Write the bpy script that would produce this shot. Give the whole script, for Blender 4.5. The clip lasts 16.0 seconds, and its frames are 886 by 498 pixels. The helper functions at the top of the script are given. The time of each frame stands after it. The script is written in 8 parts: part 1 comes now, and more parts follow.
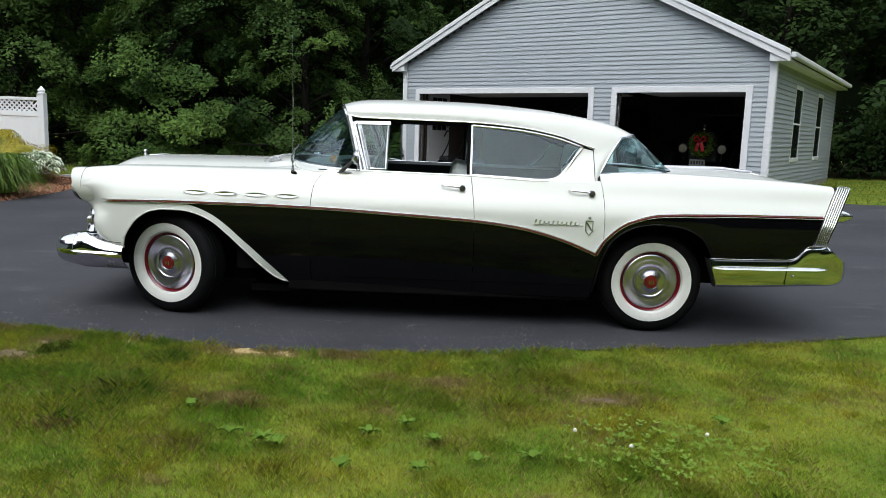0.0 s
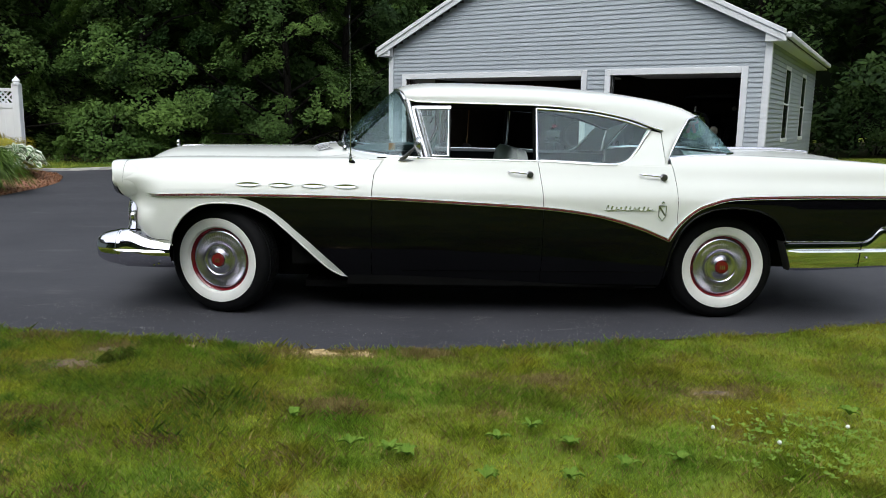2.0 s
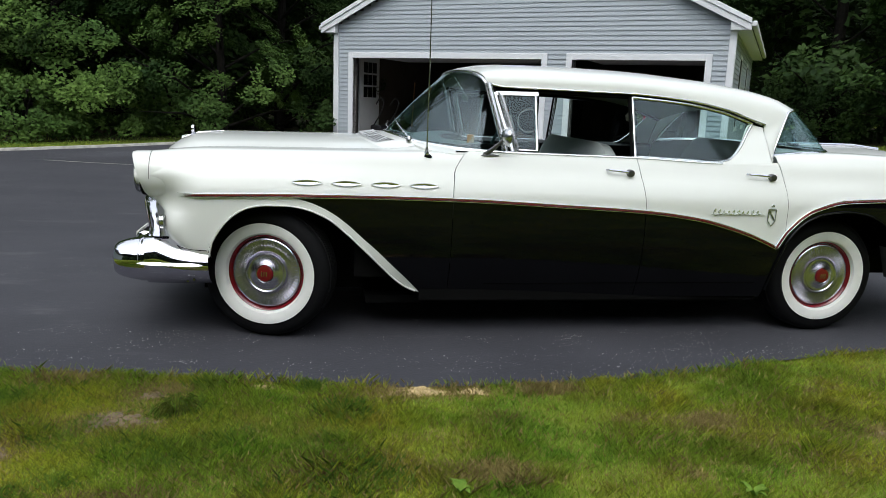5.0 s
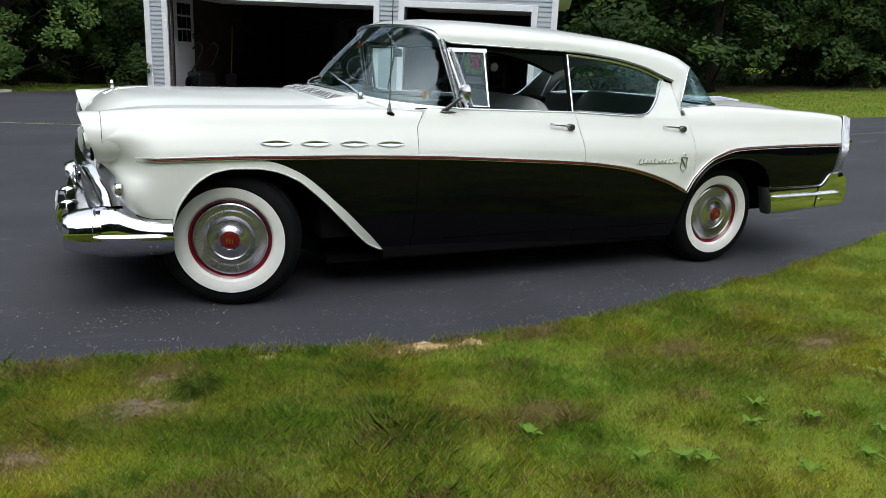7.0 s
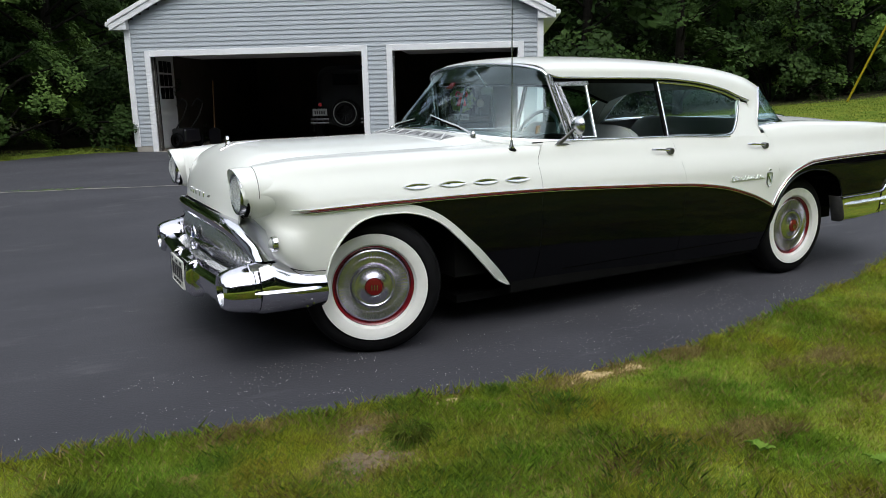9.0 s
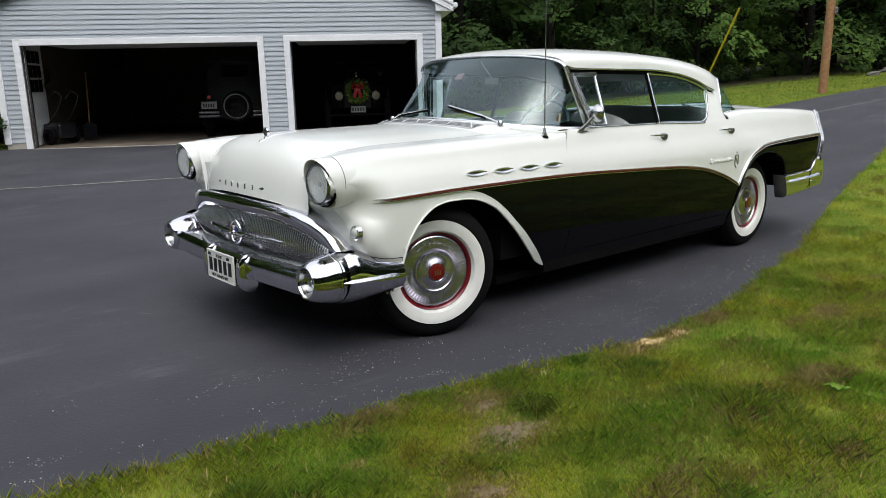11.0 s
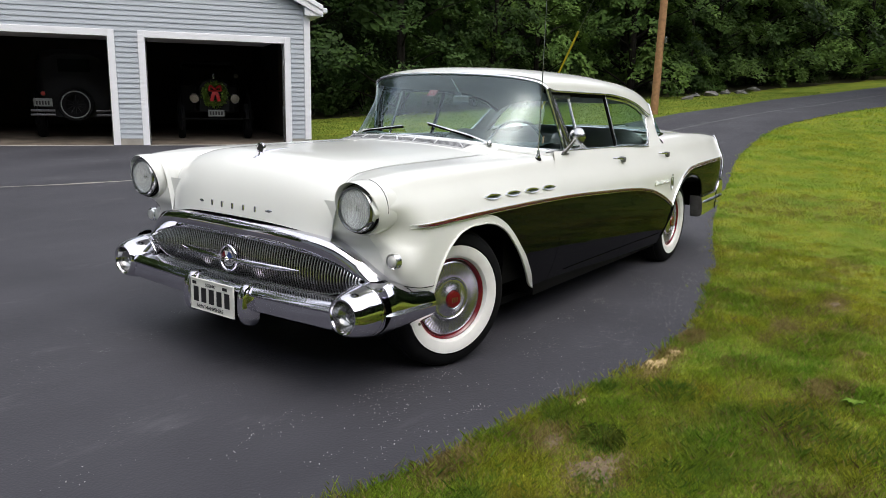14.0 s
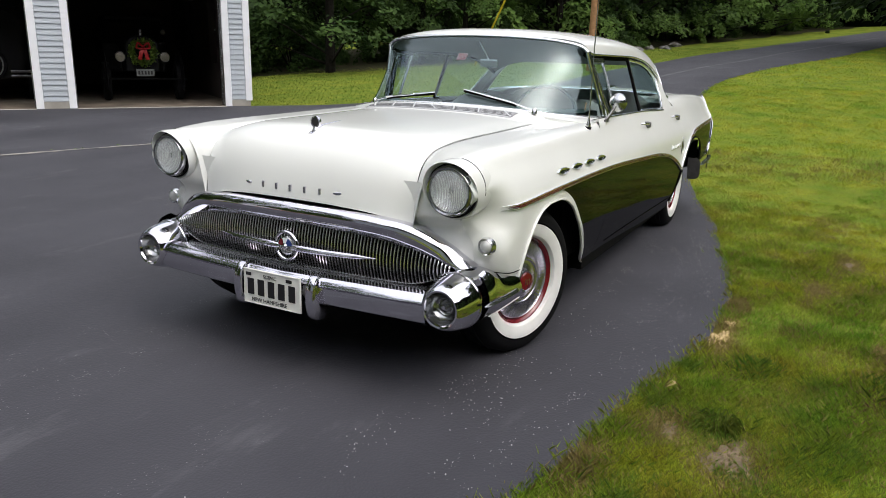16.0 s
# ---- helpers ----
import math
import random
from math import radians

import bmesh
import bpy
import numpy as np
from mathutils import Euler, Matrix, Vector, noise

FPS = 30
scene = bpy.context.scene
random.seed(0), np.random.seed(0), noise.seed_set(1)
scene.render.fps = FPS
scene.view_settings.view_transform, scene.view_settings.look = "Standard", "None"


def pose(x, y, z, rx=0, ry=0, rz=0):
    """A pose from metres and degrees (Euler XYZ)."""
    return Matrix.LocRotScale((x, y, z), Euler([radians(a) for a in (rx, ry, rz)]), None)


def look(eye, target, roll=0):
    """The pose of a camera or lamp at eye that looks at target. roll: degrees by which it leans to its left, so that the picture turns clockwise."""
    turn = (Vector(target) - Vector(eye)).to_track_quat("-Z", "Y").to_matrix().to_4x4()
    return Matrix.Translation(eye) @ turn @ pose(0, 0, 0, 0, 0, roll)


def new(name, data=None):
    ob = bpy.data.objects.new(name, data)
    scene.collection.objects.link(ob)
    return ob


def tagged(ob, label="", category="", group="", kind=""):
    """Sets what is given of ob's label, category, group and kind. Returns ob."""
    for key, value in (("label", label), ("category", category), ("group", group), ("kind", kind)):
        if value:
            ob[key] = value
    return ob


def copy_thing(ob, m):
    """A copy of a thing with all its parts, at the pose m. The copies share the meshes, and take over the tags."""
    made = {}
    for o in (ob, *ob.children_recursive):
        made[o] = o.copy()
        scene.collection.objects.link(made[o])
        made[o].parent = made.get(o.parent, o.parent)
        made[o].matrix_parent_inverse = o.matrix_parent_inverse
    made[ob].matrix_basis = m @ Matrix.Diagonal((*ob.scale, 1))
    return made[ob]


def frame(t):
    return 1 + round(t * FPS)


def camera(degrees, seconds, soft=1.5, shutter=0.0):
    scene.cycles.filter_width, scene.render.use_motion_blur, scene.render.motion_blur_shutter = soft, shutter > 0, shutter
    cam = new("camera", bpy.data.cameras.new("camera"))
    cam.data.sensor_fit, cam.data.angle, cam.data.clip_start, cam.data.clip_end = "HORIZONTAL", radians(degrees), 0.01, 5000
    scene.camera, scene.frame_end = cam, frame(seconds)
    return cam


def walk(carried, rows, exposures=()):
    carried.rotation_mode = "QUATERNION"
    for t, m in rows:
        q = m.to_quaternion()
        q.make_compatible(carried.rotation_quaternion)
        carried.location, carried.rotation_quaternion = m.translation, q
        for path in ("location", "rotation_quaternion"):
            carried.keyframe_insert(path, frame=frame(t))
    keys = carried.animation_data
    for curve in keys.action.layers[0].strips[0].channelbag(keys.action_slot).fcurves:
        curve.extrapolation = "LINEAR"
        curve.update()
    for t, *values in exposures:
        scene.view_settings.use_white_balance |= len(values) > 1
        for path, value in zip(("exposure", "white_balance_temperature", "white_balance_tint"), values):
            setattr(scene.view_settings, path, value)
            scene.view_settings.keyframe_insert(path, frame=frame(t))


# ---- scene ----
cam = camera(61.7, 16.0, 0.5)
PATH = [
    (0, (0.24, -5.706, 1.326), (0.235, -3.732, 1.002), 2.3),
    (0.5, (0.109, -5.63, 1.316), (0.027, -3.662, 0.965), 2.8),
    (1, (-0.109, -5.657, 1.323), (-0.044, -3.697, 0.926), 1.0),
    (1.5, (-0.295, -5.648, 1.311), (-0.235, -3.691, 0.907), 1.0),
    (2, (-0.424, -5.476, 1.292), (-0.327, -3.511, 0.936), 1.4),
    (2.5, (-0.528, -5.291, 1.295), (-0.483, -3.327, 0.923), 2.6),
    (3, (-0.706, -5.166, 1.294), (-0.504, -3.221, 0.876), 3.9),
    (3.5, (-0.898, -5.086, 1.312), (-0.575, -3.158, 0.888), 2.7),
    (4, (-1.046, -4.971, 1.286), (-0.708, -3.041, 0.888), 0.6),
    (4.2, (-1.102, -4.895, 1.29), (-0.79, -2.959, 0.895), 1.8),
    (6.3, (-1.938, -4.511, 1.288), (-1.315, -2.661, 0.855), 4.3),
    (6.5, (-2.024, -4.489, 1.286), (-1.297, -2.687, 0.811), 4.2),
    (7, (-2.258, -4.465, 1.309), (-1.392, -2.736, 0.801), 3.4),
    (7.5, (-2.421, -4.314, 1.291), (-1.567, -2.569, 0.817), 1.5),
    (8, (-2.629, -4.247, 1.296), (-1.726, -2.522, 0.839), 2.1),
    (8.5, (-2.896, -4.222, 1.312), (-1.842, -2.58, 0.872), 0.9),
    (9, (-3.08, -4.054, 1.277), (-2.104, -2.357, 0.871), -0.5),
    (9.5, (-3.298, -3.936, 1.294), (-2.263, -2.277, 0.878), 1.7),
    (9.7, (-3.4, -3.893, 1.291), (-2.31, -2.266, 0.882), 1.5),
    (11.8, (-4.228, -3.413, 1.273), (-2.877, -2.012, 0.815), 1.4),
    (12, (-4.258, -3.378, 1.279), (-2.892, -1.994, 0.813), 2.0),
    (12.5, (-4.264, -3.232, 1.265), (-2.885, -1.855, 0.816), -0.6),
    (13, (-4.282, -3.071, 1.298), (-2.862, -1.722, 0.894), 0.7),
    (13.5, (-4.402, -2.897, 1.317), (-2.889, -1.639, 0.957), -0.6),
    (14, (-4.496, -2.75, 1.322), (-2.886, -1.634, 0.916), 2.0),
    (14.5, (-4.493, -2.591, 1.311), (-2.859, -1.518, 0.891), 1.1),
    (15, (-4.473, -2.388, 1.343), (-2.843, -1.311, 0.917), 1.8),
    (15.5, (-4.576, -2.176, 1.348), (-2.908, -1.18, 0.87), 1.7),
    (16, (-4.654, -2.001, 1.351), (-2.945, -1.096, 0.84), 1.9),
]
walk(cam, [(t, look(eye, target, roll)) for t, eye, target, roll in PATH], exposures=[(0, 0.78, 6250, 5), (4, 0.73, 6250, 5), (9, 0.75, 6320, 6), (12, 0.84, 6480, 9), (16, 0.94, 6600, 10)])

# ---- world and light ----
world = bpy.data.worlds.new("overcast_sky")
scene.world = world
world.use_nodes = True
wn = world.node_tree.nodes
wl = world.node_tree.links
sky = wn.new("ShaderNodeTexSky")
sky.sky_type = "NISHITA"
sky.sun_disc = False
sky.sun_elevation, sky.sun_rotation = radians(58), radians(200)
sky.air_density, sky.dust_density, sky.ozone_density = 1.0, 3.0, 1.0
haze = wn.new("ShaderNodeHueSaturation")
haze.inputs["Saturation"].default_value = 0.5
wl.new(sky.outputs[0], haze.inputs["Color"])
wl.new(haze.outputs[0], wn["Background"].inputs["Color"])
wn["Background"].inputs["Strength"].default_value = 0.15
sun_data = bpy.data.lights.new("sun", "SUN")
sun_data.energy, sun_data.angle, sun_data.color = 1.28, radians(176), (1.0, 0.985, 0.96)
sun = new("sun", sun_data)
# toward the sun: elevation 58 degrees, azimuth matching the sky's rotation
sun.matrix_world = look((0, 0, 30), (0 - 30 * math.sin(radians(200)) * 0.62, 0 - 30 * math.cos(radians(200)) * 0.62, 0))

# ---- materials ----


def mat(name, color, rough=0.5, metal=0.0, spec=0.5, coat=0.0, vary=0.0, scale=8.0, color2=None, bump=0.0, bscale=60.0, random_obj=0.0, island=0.0, trans=0.0):
    m = bpy.data.materials.new(name)
    m.use_nodes = True
    t = m.node_tree
    b = t.nodes["Principled BSDF"]
    b.inputs["Roughness"].default_value = rough
    b.inputs["Metallic"].default_value = metal
    b.inputs["Specular IOR Level"].default_value = spec
    b.inputs["Coat Weight"].default_value = coat
    b.inputs["Coat Roughness"].default_value = 0.04
    b.inputs["Base Color"].default_value = (*color, 1)
    last = None
    tc = t.nodes.new("ShaderNodeTexCoord")
    if vary or color2:
        n = t.nodes.new("ShaderNodeTexNoise")
        n.inputs["Scale"].default_value = scale
        n.inputs["Detail"].default_value = 6
        t.links.new(tc.outputs["Object"], n.inputs["Vector"])
        mx = t.nodes.new("ShaderNodeMix")
        mx.data_type = "RGBA"
        c2 = color2 or tuple(c * (1 - vary) for c in color)
        mx.inputs[6].default_value, mx.inputs[7].default_value = (*color, 1), (*c2, 1)
        rp = t.nodes.new("ShaderNodeMapRange")
        rp.inputs[1].default_value, rp.inputs[2].default_value = 0.35, 0.65
        t.links.new(n.outputs[0], rp.inputs[0])
        t.links.new(rp.outputs[0], mx.inputs[0])
        last = mx.outputs[2]
    if random_obj or island:
        for k, node, out in ((random_obj, "ShaderNodeObjectInfo", "Random"), (island, "ShaderNodeNewGeometry", "Random Per Island")):
            if not k:
                continue
            mr = t.nodes.new("ShaderNodeMapRange")
            mr.inputs[3].default_value, mr.inputs[4].default_value = 1 - k, 1 + k
            t.links.new(t.nodes.new(node).outputs[out], mr.inputs[0])
            hs = t.nodes.new("ShaderNodeHueSaturation")
            hs.inputs["Color"].default_value = (*color, 1)
            if last:
                t.links.new(last, hs.inputs["Color"])
            t.links.new(mr.outputs[0], hs.inputs["Value"])
            last = hs.outputs[0]
    if last:
        t.links.new(last, b.inputs["Base Color"])
    if bump:
        n2 = t.nodes.new("ShaderNodeTexNoise")
        n2.inputs["Scale"].default_value = bscale
        n2.inputs["Detail"].default_value = 4
        t.links.new(tc.outputs["Object"], n2.inputs["Vector"])
        bp = t.nodes.new("ShaderNodeBump")
        bp.inputs["Strength"].default_value = bump
        bp.inputs["Distance"].default_value = 0.01
        t.links.new(n2.outputs[0], bp.inputs["Height"])
        t.links.new(bp.outputs[0], b.inputs["Normal"])
    if trans:
        # light shining through thin leaves
        tl = t.nodes.new("ShaderNodeBsdfTranslucent")
        if last:
            t.links.new(last, tl.inputs[0])
        ms = t.nodes.new("ShaderNodeMixShader")
        ms.inputs[0].default_value = trans
        t.links.new(b.outputs[0], ms.inputs[1])
        t.links.new(tl.outputs[0], ms.inputs[2])
        t.links.new(ms.outputs[0], t.nodes["Material Output"].inputs[0])
    return m


WHITE = mat("white_paint", (0.745, 0.758, 0.725), 0.27, spec=0.2, coat=0.65, vary=0.03, scale=2)
BLACK = mat("black_paint", (0.003, 0.003, 0.004), 0.25, spec=0.0, coat=0.5, vary=0.3, scale=3)
CHROME = mat("chrome", (0.75, 0.74, 0.80), 0.09, 1.0, vary=0.08, scale=12)
GRILLEM = mat("grille_plating", (0.68, 0.69, 0.71), 0.26, 1.0, vary=0.15, scale=15)
STAIN = mat("stainless_trim", (0.80, 0.81, 0.82), 0.24, 1.0, vary=0.08, scale=12)
COVERM = mat("wheel_cover_metal", (0.70, 0.685, 0.745), 0.27, 1.0, vary=0.12, scale=12)
DULL = mat("satin_metal", (0.55, 0.56, 0.57), 0.25, 1.0, vary=0.2, scale=15)
RED = mat("red_enamel", (0.15, 0.005, 0.010), 0.25, coat=0.8, vary=0.15)
RUBBER = mat("tyre_rubber", (0.005, 0.005, 0.006), 0.75, spec=0.15, vary=0.3, scale=20, bump=0.1)
WALL = mat("whitewall_rubber", (0.80, 0.80, 0.77), 0.5, vary=0.06, scale=15)
DARK = mat("dark_underside", (0.004, 0.004, 0.004), 0.9, spec=0.1, vary=0.4, scale=5)
SEAT = mat("seat_cloth", (0.34, 0.37, 0.36), 0.8, vary=0.2, scale=25, bump=0.2, bscale=200)
SEATW = mat("seat_vinyl", (0.46, 0.50, 0.49), 0.5, vary=0.1, scale=10)
TRIMG = mat("door_card_vinyl", (0.022, 0.028, 0.028), 0.6, vary=0.2, scale=10)
HEADL = mat("headliner_cloth", (0.16, 0.17, 0.16), 0.9, vary=0.15, scale=20)
DASH = mat("dash_paint", (0.05, 0.09, 0.09), 0.35, vary=0.2)
PLATE = mat("plate_enamel", (0.75, 0.75, 0.70), 0.4, vary=0.08, scale=20)
INK = mat("plate_ink", (0.012, 0.012, 0.014), 0.5, vary=0.2)
BLUE = mat("blue_enamel", (0.03, 0.06, 0.22), 0.3, vary=0.1)
LENS = mat("lamp_lens", (0.95, 0.96, 0.96), 0.16, 0.2, coat=1.0, color2=(0.55, 0.56, 0.57), scale=18)
PORTM = mat("port_metal", (0.74, 0.75, 0.75), 0.16, 1.0, vary=0.12, scale=20)
RINGM = mat("lamp_ring", (0.42, 0.425, 0.43), 0.22, 1.0, vary=0.2, scale=12)
GLASSRED = mat("tail_lens", (0.35, 0.01, 0.01), 0.1, coat=1.0, vary=0.1)
AMBER = mat("sticker_orange", (0.40, 0.30, 0.18), 0.6, vary=0.2)


def glass(name, tint, alpha, rough=0.01, graze=1.0):
    m = bpy.data.materials.new(name)
    m.use_nodes = True
    t = m.node_tree
    out = t.nodes["Material Output"]
    t.nodes.remove(t.nodes["Principled BSDF"])
    tr = t.nodes.new("ShaderNodeBsdfTransparent")
    tr.inputs[0].default_value = (*tint, 1)
    gl = t.nodes.new("ShaderNodeBsdfGlossy")
    gl.inputs["Roughness"].default_value = rough
    gl.inputs["Color"].default_value = (0.82, 0.96, 1.0, 1)
    lw = t.nodes.new("ShaderNodeLayerWeight")
    lw.inputs["Blend"].default_value = 0.5
    pw, fr = t.nodes.new("ShaderNodeMath"), t.nodes.new("ShaderNodeMath")
    pw.operation, fr.operation = "POWER", "MULTIPLY_ADD"
    pw.inputs[1].default_value = 5.0
    f0 = ((alpha - 1) / (alpha + 1)) ** 2
    fr.inputs[1].default_value, fr.inputs[2].default_value = (1 - f0) * graze, f0
    t.links.new(lw.outputs["Facing"], pw.inputs[0])
    t.links.new(pw.outputs[0], fr.inputs[0])
    mx = t.nodes.new("ShaderNodeMixShader")
    t.links.new(fr.outputs[0], mx.inputs[0])
    t.links.new(tr.outputs[0], mx.inputs[1])
    t.links.new(gl.outputs[0], mx.inputs[2])
    t.links.new(mx.outputs[0], out.inputs[0])
    return m


GLASS = glass("car_glass", (0.82, 0.94, 0.91), 1.62, 0.03)
REARG = glass("rear_glass", (0.72, 0.86, 0.86), 1.55, 0.03)
SCREEN = glass("windshield_glass", (0.74, 0.86, 0.85), 1.85, 0.07)
LAMPCLEAR = glass("lamp_glass", (0.93, 0.95, 0.95), 1.40, 0.08)
lg = LAMPCLEAR.node_tree
frost = lg.nodes.new("ShaderNodeBsdfDiffuse")
frost.inputs[0].default_value = (0.80, 0.81, 0.81, 1)
lmix = lg.nodes.new("ShaderNodeMixShader")
lw_ = lg.nodes.new("ShaderNodeTexWave")
lw_.bands_direction = "Y"
lw_.inputs["Scale"].default_value, lw_.inputs["Distortion"].default_value, lw_.inputs["Detail Scale"].default_value = 44, 3.0, 9.0
lg.links.new(lg.nodes.new("ShaderNodeTexCoord").outputs["Object"], lw_.inputs["Vector"])
lr_ = lg.nodes.new("ShaderNodeMapRange")
lr_.inputs[3].default_value, lr_.inputs[4].default_value = 0.10, 0.46
lg.links.new(lw_.outputs[1], lr_.inputs[0])
lg.links.new(lr_.outputs[0], lmix.inputs[0])
lg.links.new(lg.nodes["Mix Shader"].outputs[0], lmix.inputs[1])
lg.links.new(frost.outputs[0], lmix.inputs[2])
lg.links.new(lmix.outputs[0], lg.nodes["Material Output"].inputs[0])
REFLECT = mat("lamp_reflector", (0.86, 0.87, 0.88), 0.34, 0.75, vary=0.25, scale=40, bump=0.5, bscale=90)
DARKPANE = mat("dark_window_pane", (0.010, 0.012, 0.013), 0.2, spec=0.08, vary=0.3, scale=2)
VENTG = mat("vent_mesh", (0.46, 0.465, 0.47), 0.42, 0.3, vary=0.3, scale=60)
CLEARL = mat("clear_lamp_glass", (0.52, 0.53, 0.52), 0.15, coat=1.0, vary=0.2, scale=40)
VENTM = mat("vent_zinc", (0.62, 0.63, 0.64), 0.42, 0.25, vary=0.15, scale=30)
LITTER = mat("shaded_litter", (0.045, 0.035, 0.022), 0.95, spec=0.1, color2=(0.03, 0.038, 0.014), scale=2.5, bump=0.8, bscale=25)
PANE = glass("window_glass", (0.10, 0.11, 0.11), 1.12, 0.02, 0.12)


def asphalt():
    m = mat("asphalt", (0.050, 0.051, 0.060), 0.8, vary=0.0)
    t = m.node_tree
    b = t.nodes["Principled BSDF"]
    tc = t.nodes.new("ShaderNodeTexCoord")
    big, fine, vor = (t.nodes.new("ShaderNodeTexNoise"), t.nodes.new("ShaderNodeTexNoise"), t.nodes.new("ShaderNodeTexVoronoi"))
    big.inputs["Scale"].default_value, big.inputs["Detail"].default_value = 0.9, 8
    fine.inputs["Scale"].default_value, fine.inputs["Detail"].default_value = 120, 4
    vor.inputs["Scale"].default_value = 95
    for n in (big, fine, vor):
        t.links.new(tc.outputs["Object"], n.inputs["Vector"])
    r1 = t.nodes.new("ShaderNodeValToRGB")
    r1.color_ramp.elements[0].position, r1.color_ramp.elements[1].position = 0.36, 0.66
    r1.color_ramp.elements[0].color, r1.color_ramp.elements[1].color = (0.025, 0.025, 0.032, 1), (0.050, 0.050, 0.060, 1)
    st = t.nodes.new("ShaderNodeTexNoise")
    st.inputs["Scale"].default_value, st.inputs["Detail"].default_value = 0.55, 10
    mp = t.nodes.new("ShaderNodeMapping")
    mp.inputs["Scale"].default_value, mp.inputs["Rotation"].default_value = (0.35, 2.2, 1), (0, 0, 0.5)
    t.links.new(tc.outputs["Object"], mp.inputs["Vector"])
    t.links.new(mp.outputs[0], st.inputs["Vector"])
    ad = t.nodes.new("ShaderNodeMath")
    ad.operation = "MULTIPLY_ADD"
    ad.inputs[1].default_value, ad.inputs[2].default_value = 0.5, 0.0
    t.links.new(st.outputs[0], ad.inputs[0])
    ad2 = t.nodes.new("ShaderNodeMath")
    ad2.operation = "MULTIPLY_ADD"
    ad2.inputs[1].default_value = 0.5
    t.links.new(big.outputs[0], ad2.inputs[0])
    t.links.new(ad.outputs[0], ad2.inputs[2])
    t.links.new(ad2.outputs[0], r1.inputs[0])
    # pale chips, one in some cells
    chip = t.nodes.new("ShaderNodeTexVoronoi")
    chip.inputs["Scale"].default_value = 115
    t.links.new(tc.outputs["Object"], chip.inputs["Vector"])
    dot = t.nodes.new("ShaderNodeMapRange")
    dot.inputs[1].default_value, dot.inputs[2].default_value, dot.inputs[3].default_value, dot.inputs[4].default_value = 0.24, 0.36, 1.0, 0.0
    t.links.new(chip.outputs["Distance"], dot.inputs[0])
    sep = t.nodes.new("ShaderNodeSeparateColor")
    t.links.new(chip.outputs["Color"], sep.inputs[0])
    some = t.nodes.new("ShaderNodeMapRange")
    some.inputs[1].default_value, some.inputs[2].default_value = 0.80, 0.92
    t.links.new(sep.outputs[0], some.inputs[0])
    r2 = t.nodes.new("ShaderNodeMath")
    r2.operation = "MULTIPLY"
    t.links.new(dot.outputs[0], r2.inputs[0])
    t.links.new(some.outputs[0], r2.inputs[1])
    mx = t.nodes.new("ShaderNodeMix")
    mx.data_type = "RGBA"
    mx.inputs[7].default_value = (0.48, 0.48, 0.47, 1)
    # grit lies in patches
    gm = t.nodes.new("ShaderNodeMapRange")
    gm.inputs[1].default_value, gm.inputs[2].default_value, gm.inputs[3].default_value = 0.50, 0.66, 0.05
    t.links.new(st.outputs[0], gm.inputs[0])
    gx_ = t.nodes.new("ShaderNodeMath")
    gx_.operation = "MULTIPLY"
    t.links.new(r2.outputs[0], gx_.inputs[0])
    t.links.new(gm.outputs[0], gx_.inputs[1])
    cl_ = t.nodes.new("ShaderNodeTexNoise")
    cl_.inputs["Scale"].default_value, cl_.inputs["Detail"].default_value = 7.0, 3
    t.links.new(tc.outputs["Object"], cl_.inputs["Vector"])
    cm = t.nodes.new("ShaderNodeMapRange")
    cm.inputs[1].default_value, cm.inputs[2].default_value = 0.50, 0.66
    t.links.new(cl_.outputs[0], cm.inputs[0])
    gc = t.nodes.new("ShaderNodeMath")
    gc.operation = "MULTIPLY"
    t.links.new(gx_.outputs[0], gc.inputs[0])
    t.links.new(cm.outputs[0], gc.inputs[1])
    t.links.new(gc.outputs[0], mx.inputs[0])
    t.links.new(r1.outputs[0], mx.inputs[6])
    # pale scuffs in long ragged patches
    sc = t.nodes.new("ShaderNodeTexNoise")
    sc.inputs["Scale"].default_value, sc.inputs["Detail"].default_value, sc.inputs["Roughness"].default_value = 1.3, 12, 0.72
    mp2 = t.nodes.new("ShaderNodeMapping")
    mp2.inputs["Scale"].default_value, mp2.inputs["Rotation"].default_value = (0.6, 1.8, 1), (0, 0, -0.35)
    t.links.new(tc.outputs["Object"], mp2.inputs["Vector"])
    t.links.new(mp2.outputs[0], sc.inputs["Vector"])
    r3 = t.nodes.new("ShaderNodeMapRange")
    r3.inputs[1].default_value, r3.inputs[2].default_value, r3.inputs[4].default_value = 0.57, 0.74, 0.55
    t.links.new(sc.outputs[0], r3.inputs[0])
    mx3 = t.nodes.new("ShaderNodeMix")
    mx3.data_type = "RGBA"
    mx3.inputs[7].default_value = (0.13, 0.13, 0.14, 1)
    t.links.new(r3.outputs[0], mx3.inputs[0])
    t.links.new(mx.outputs[2], mx3.inputs[6])
    t.links.new(mx3.outputs[2], b.inputs["Base Color"])
    bp = t.nodes.new("ShaderNodeBump")
    bp.inputs["Strength"].default_value, bp.inputs["Distance"].default_value = 0.30, 0.006
    t.links.new(vor.outputs[0], bp.inputs["Height"])
    t.links.new(bp.outputs[0], b.inputs["Normal"])
    return m


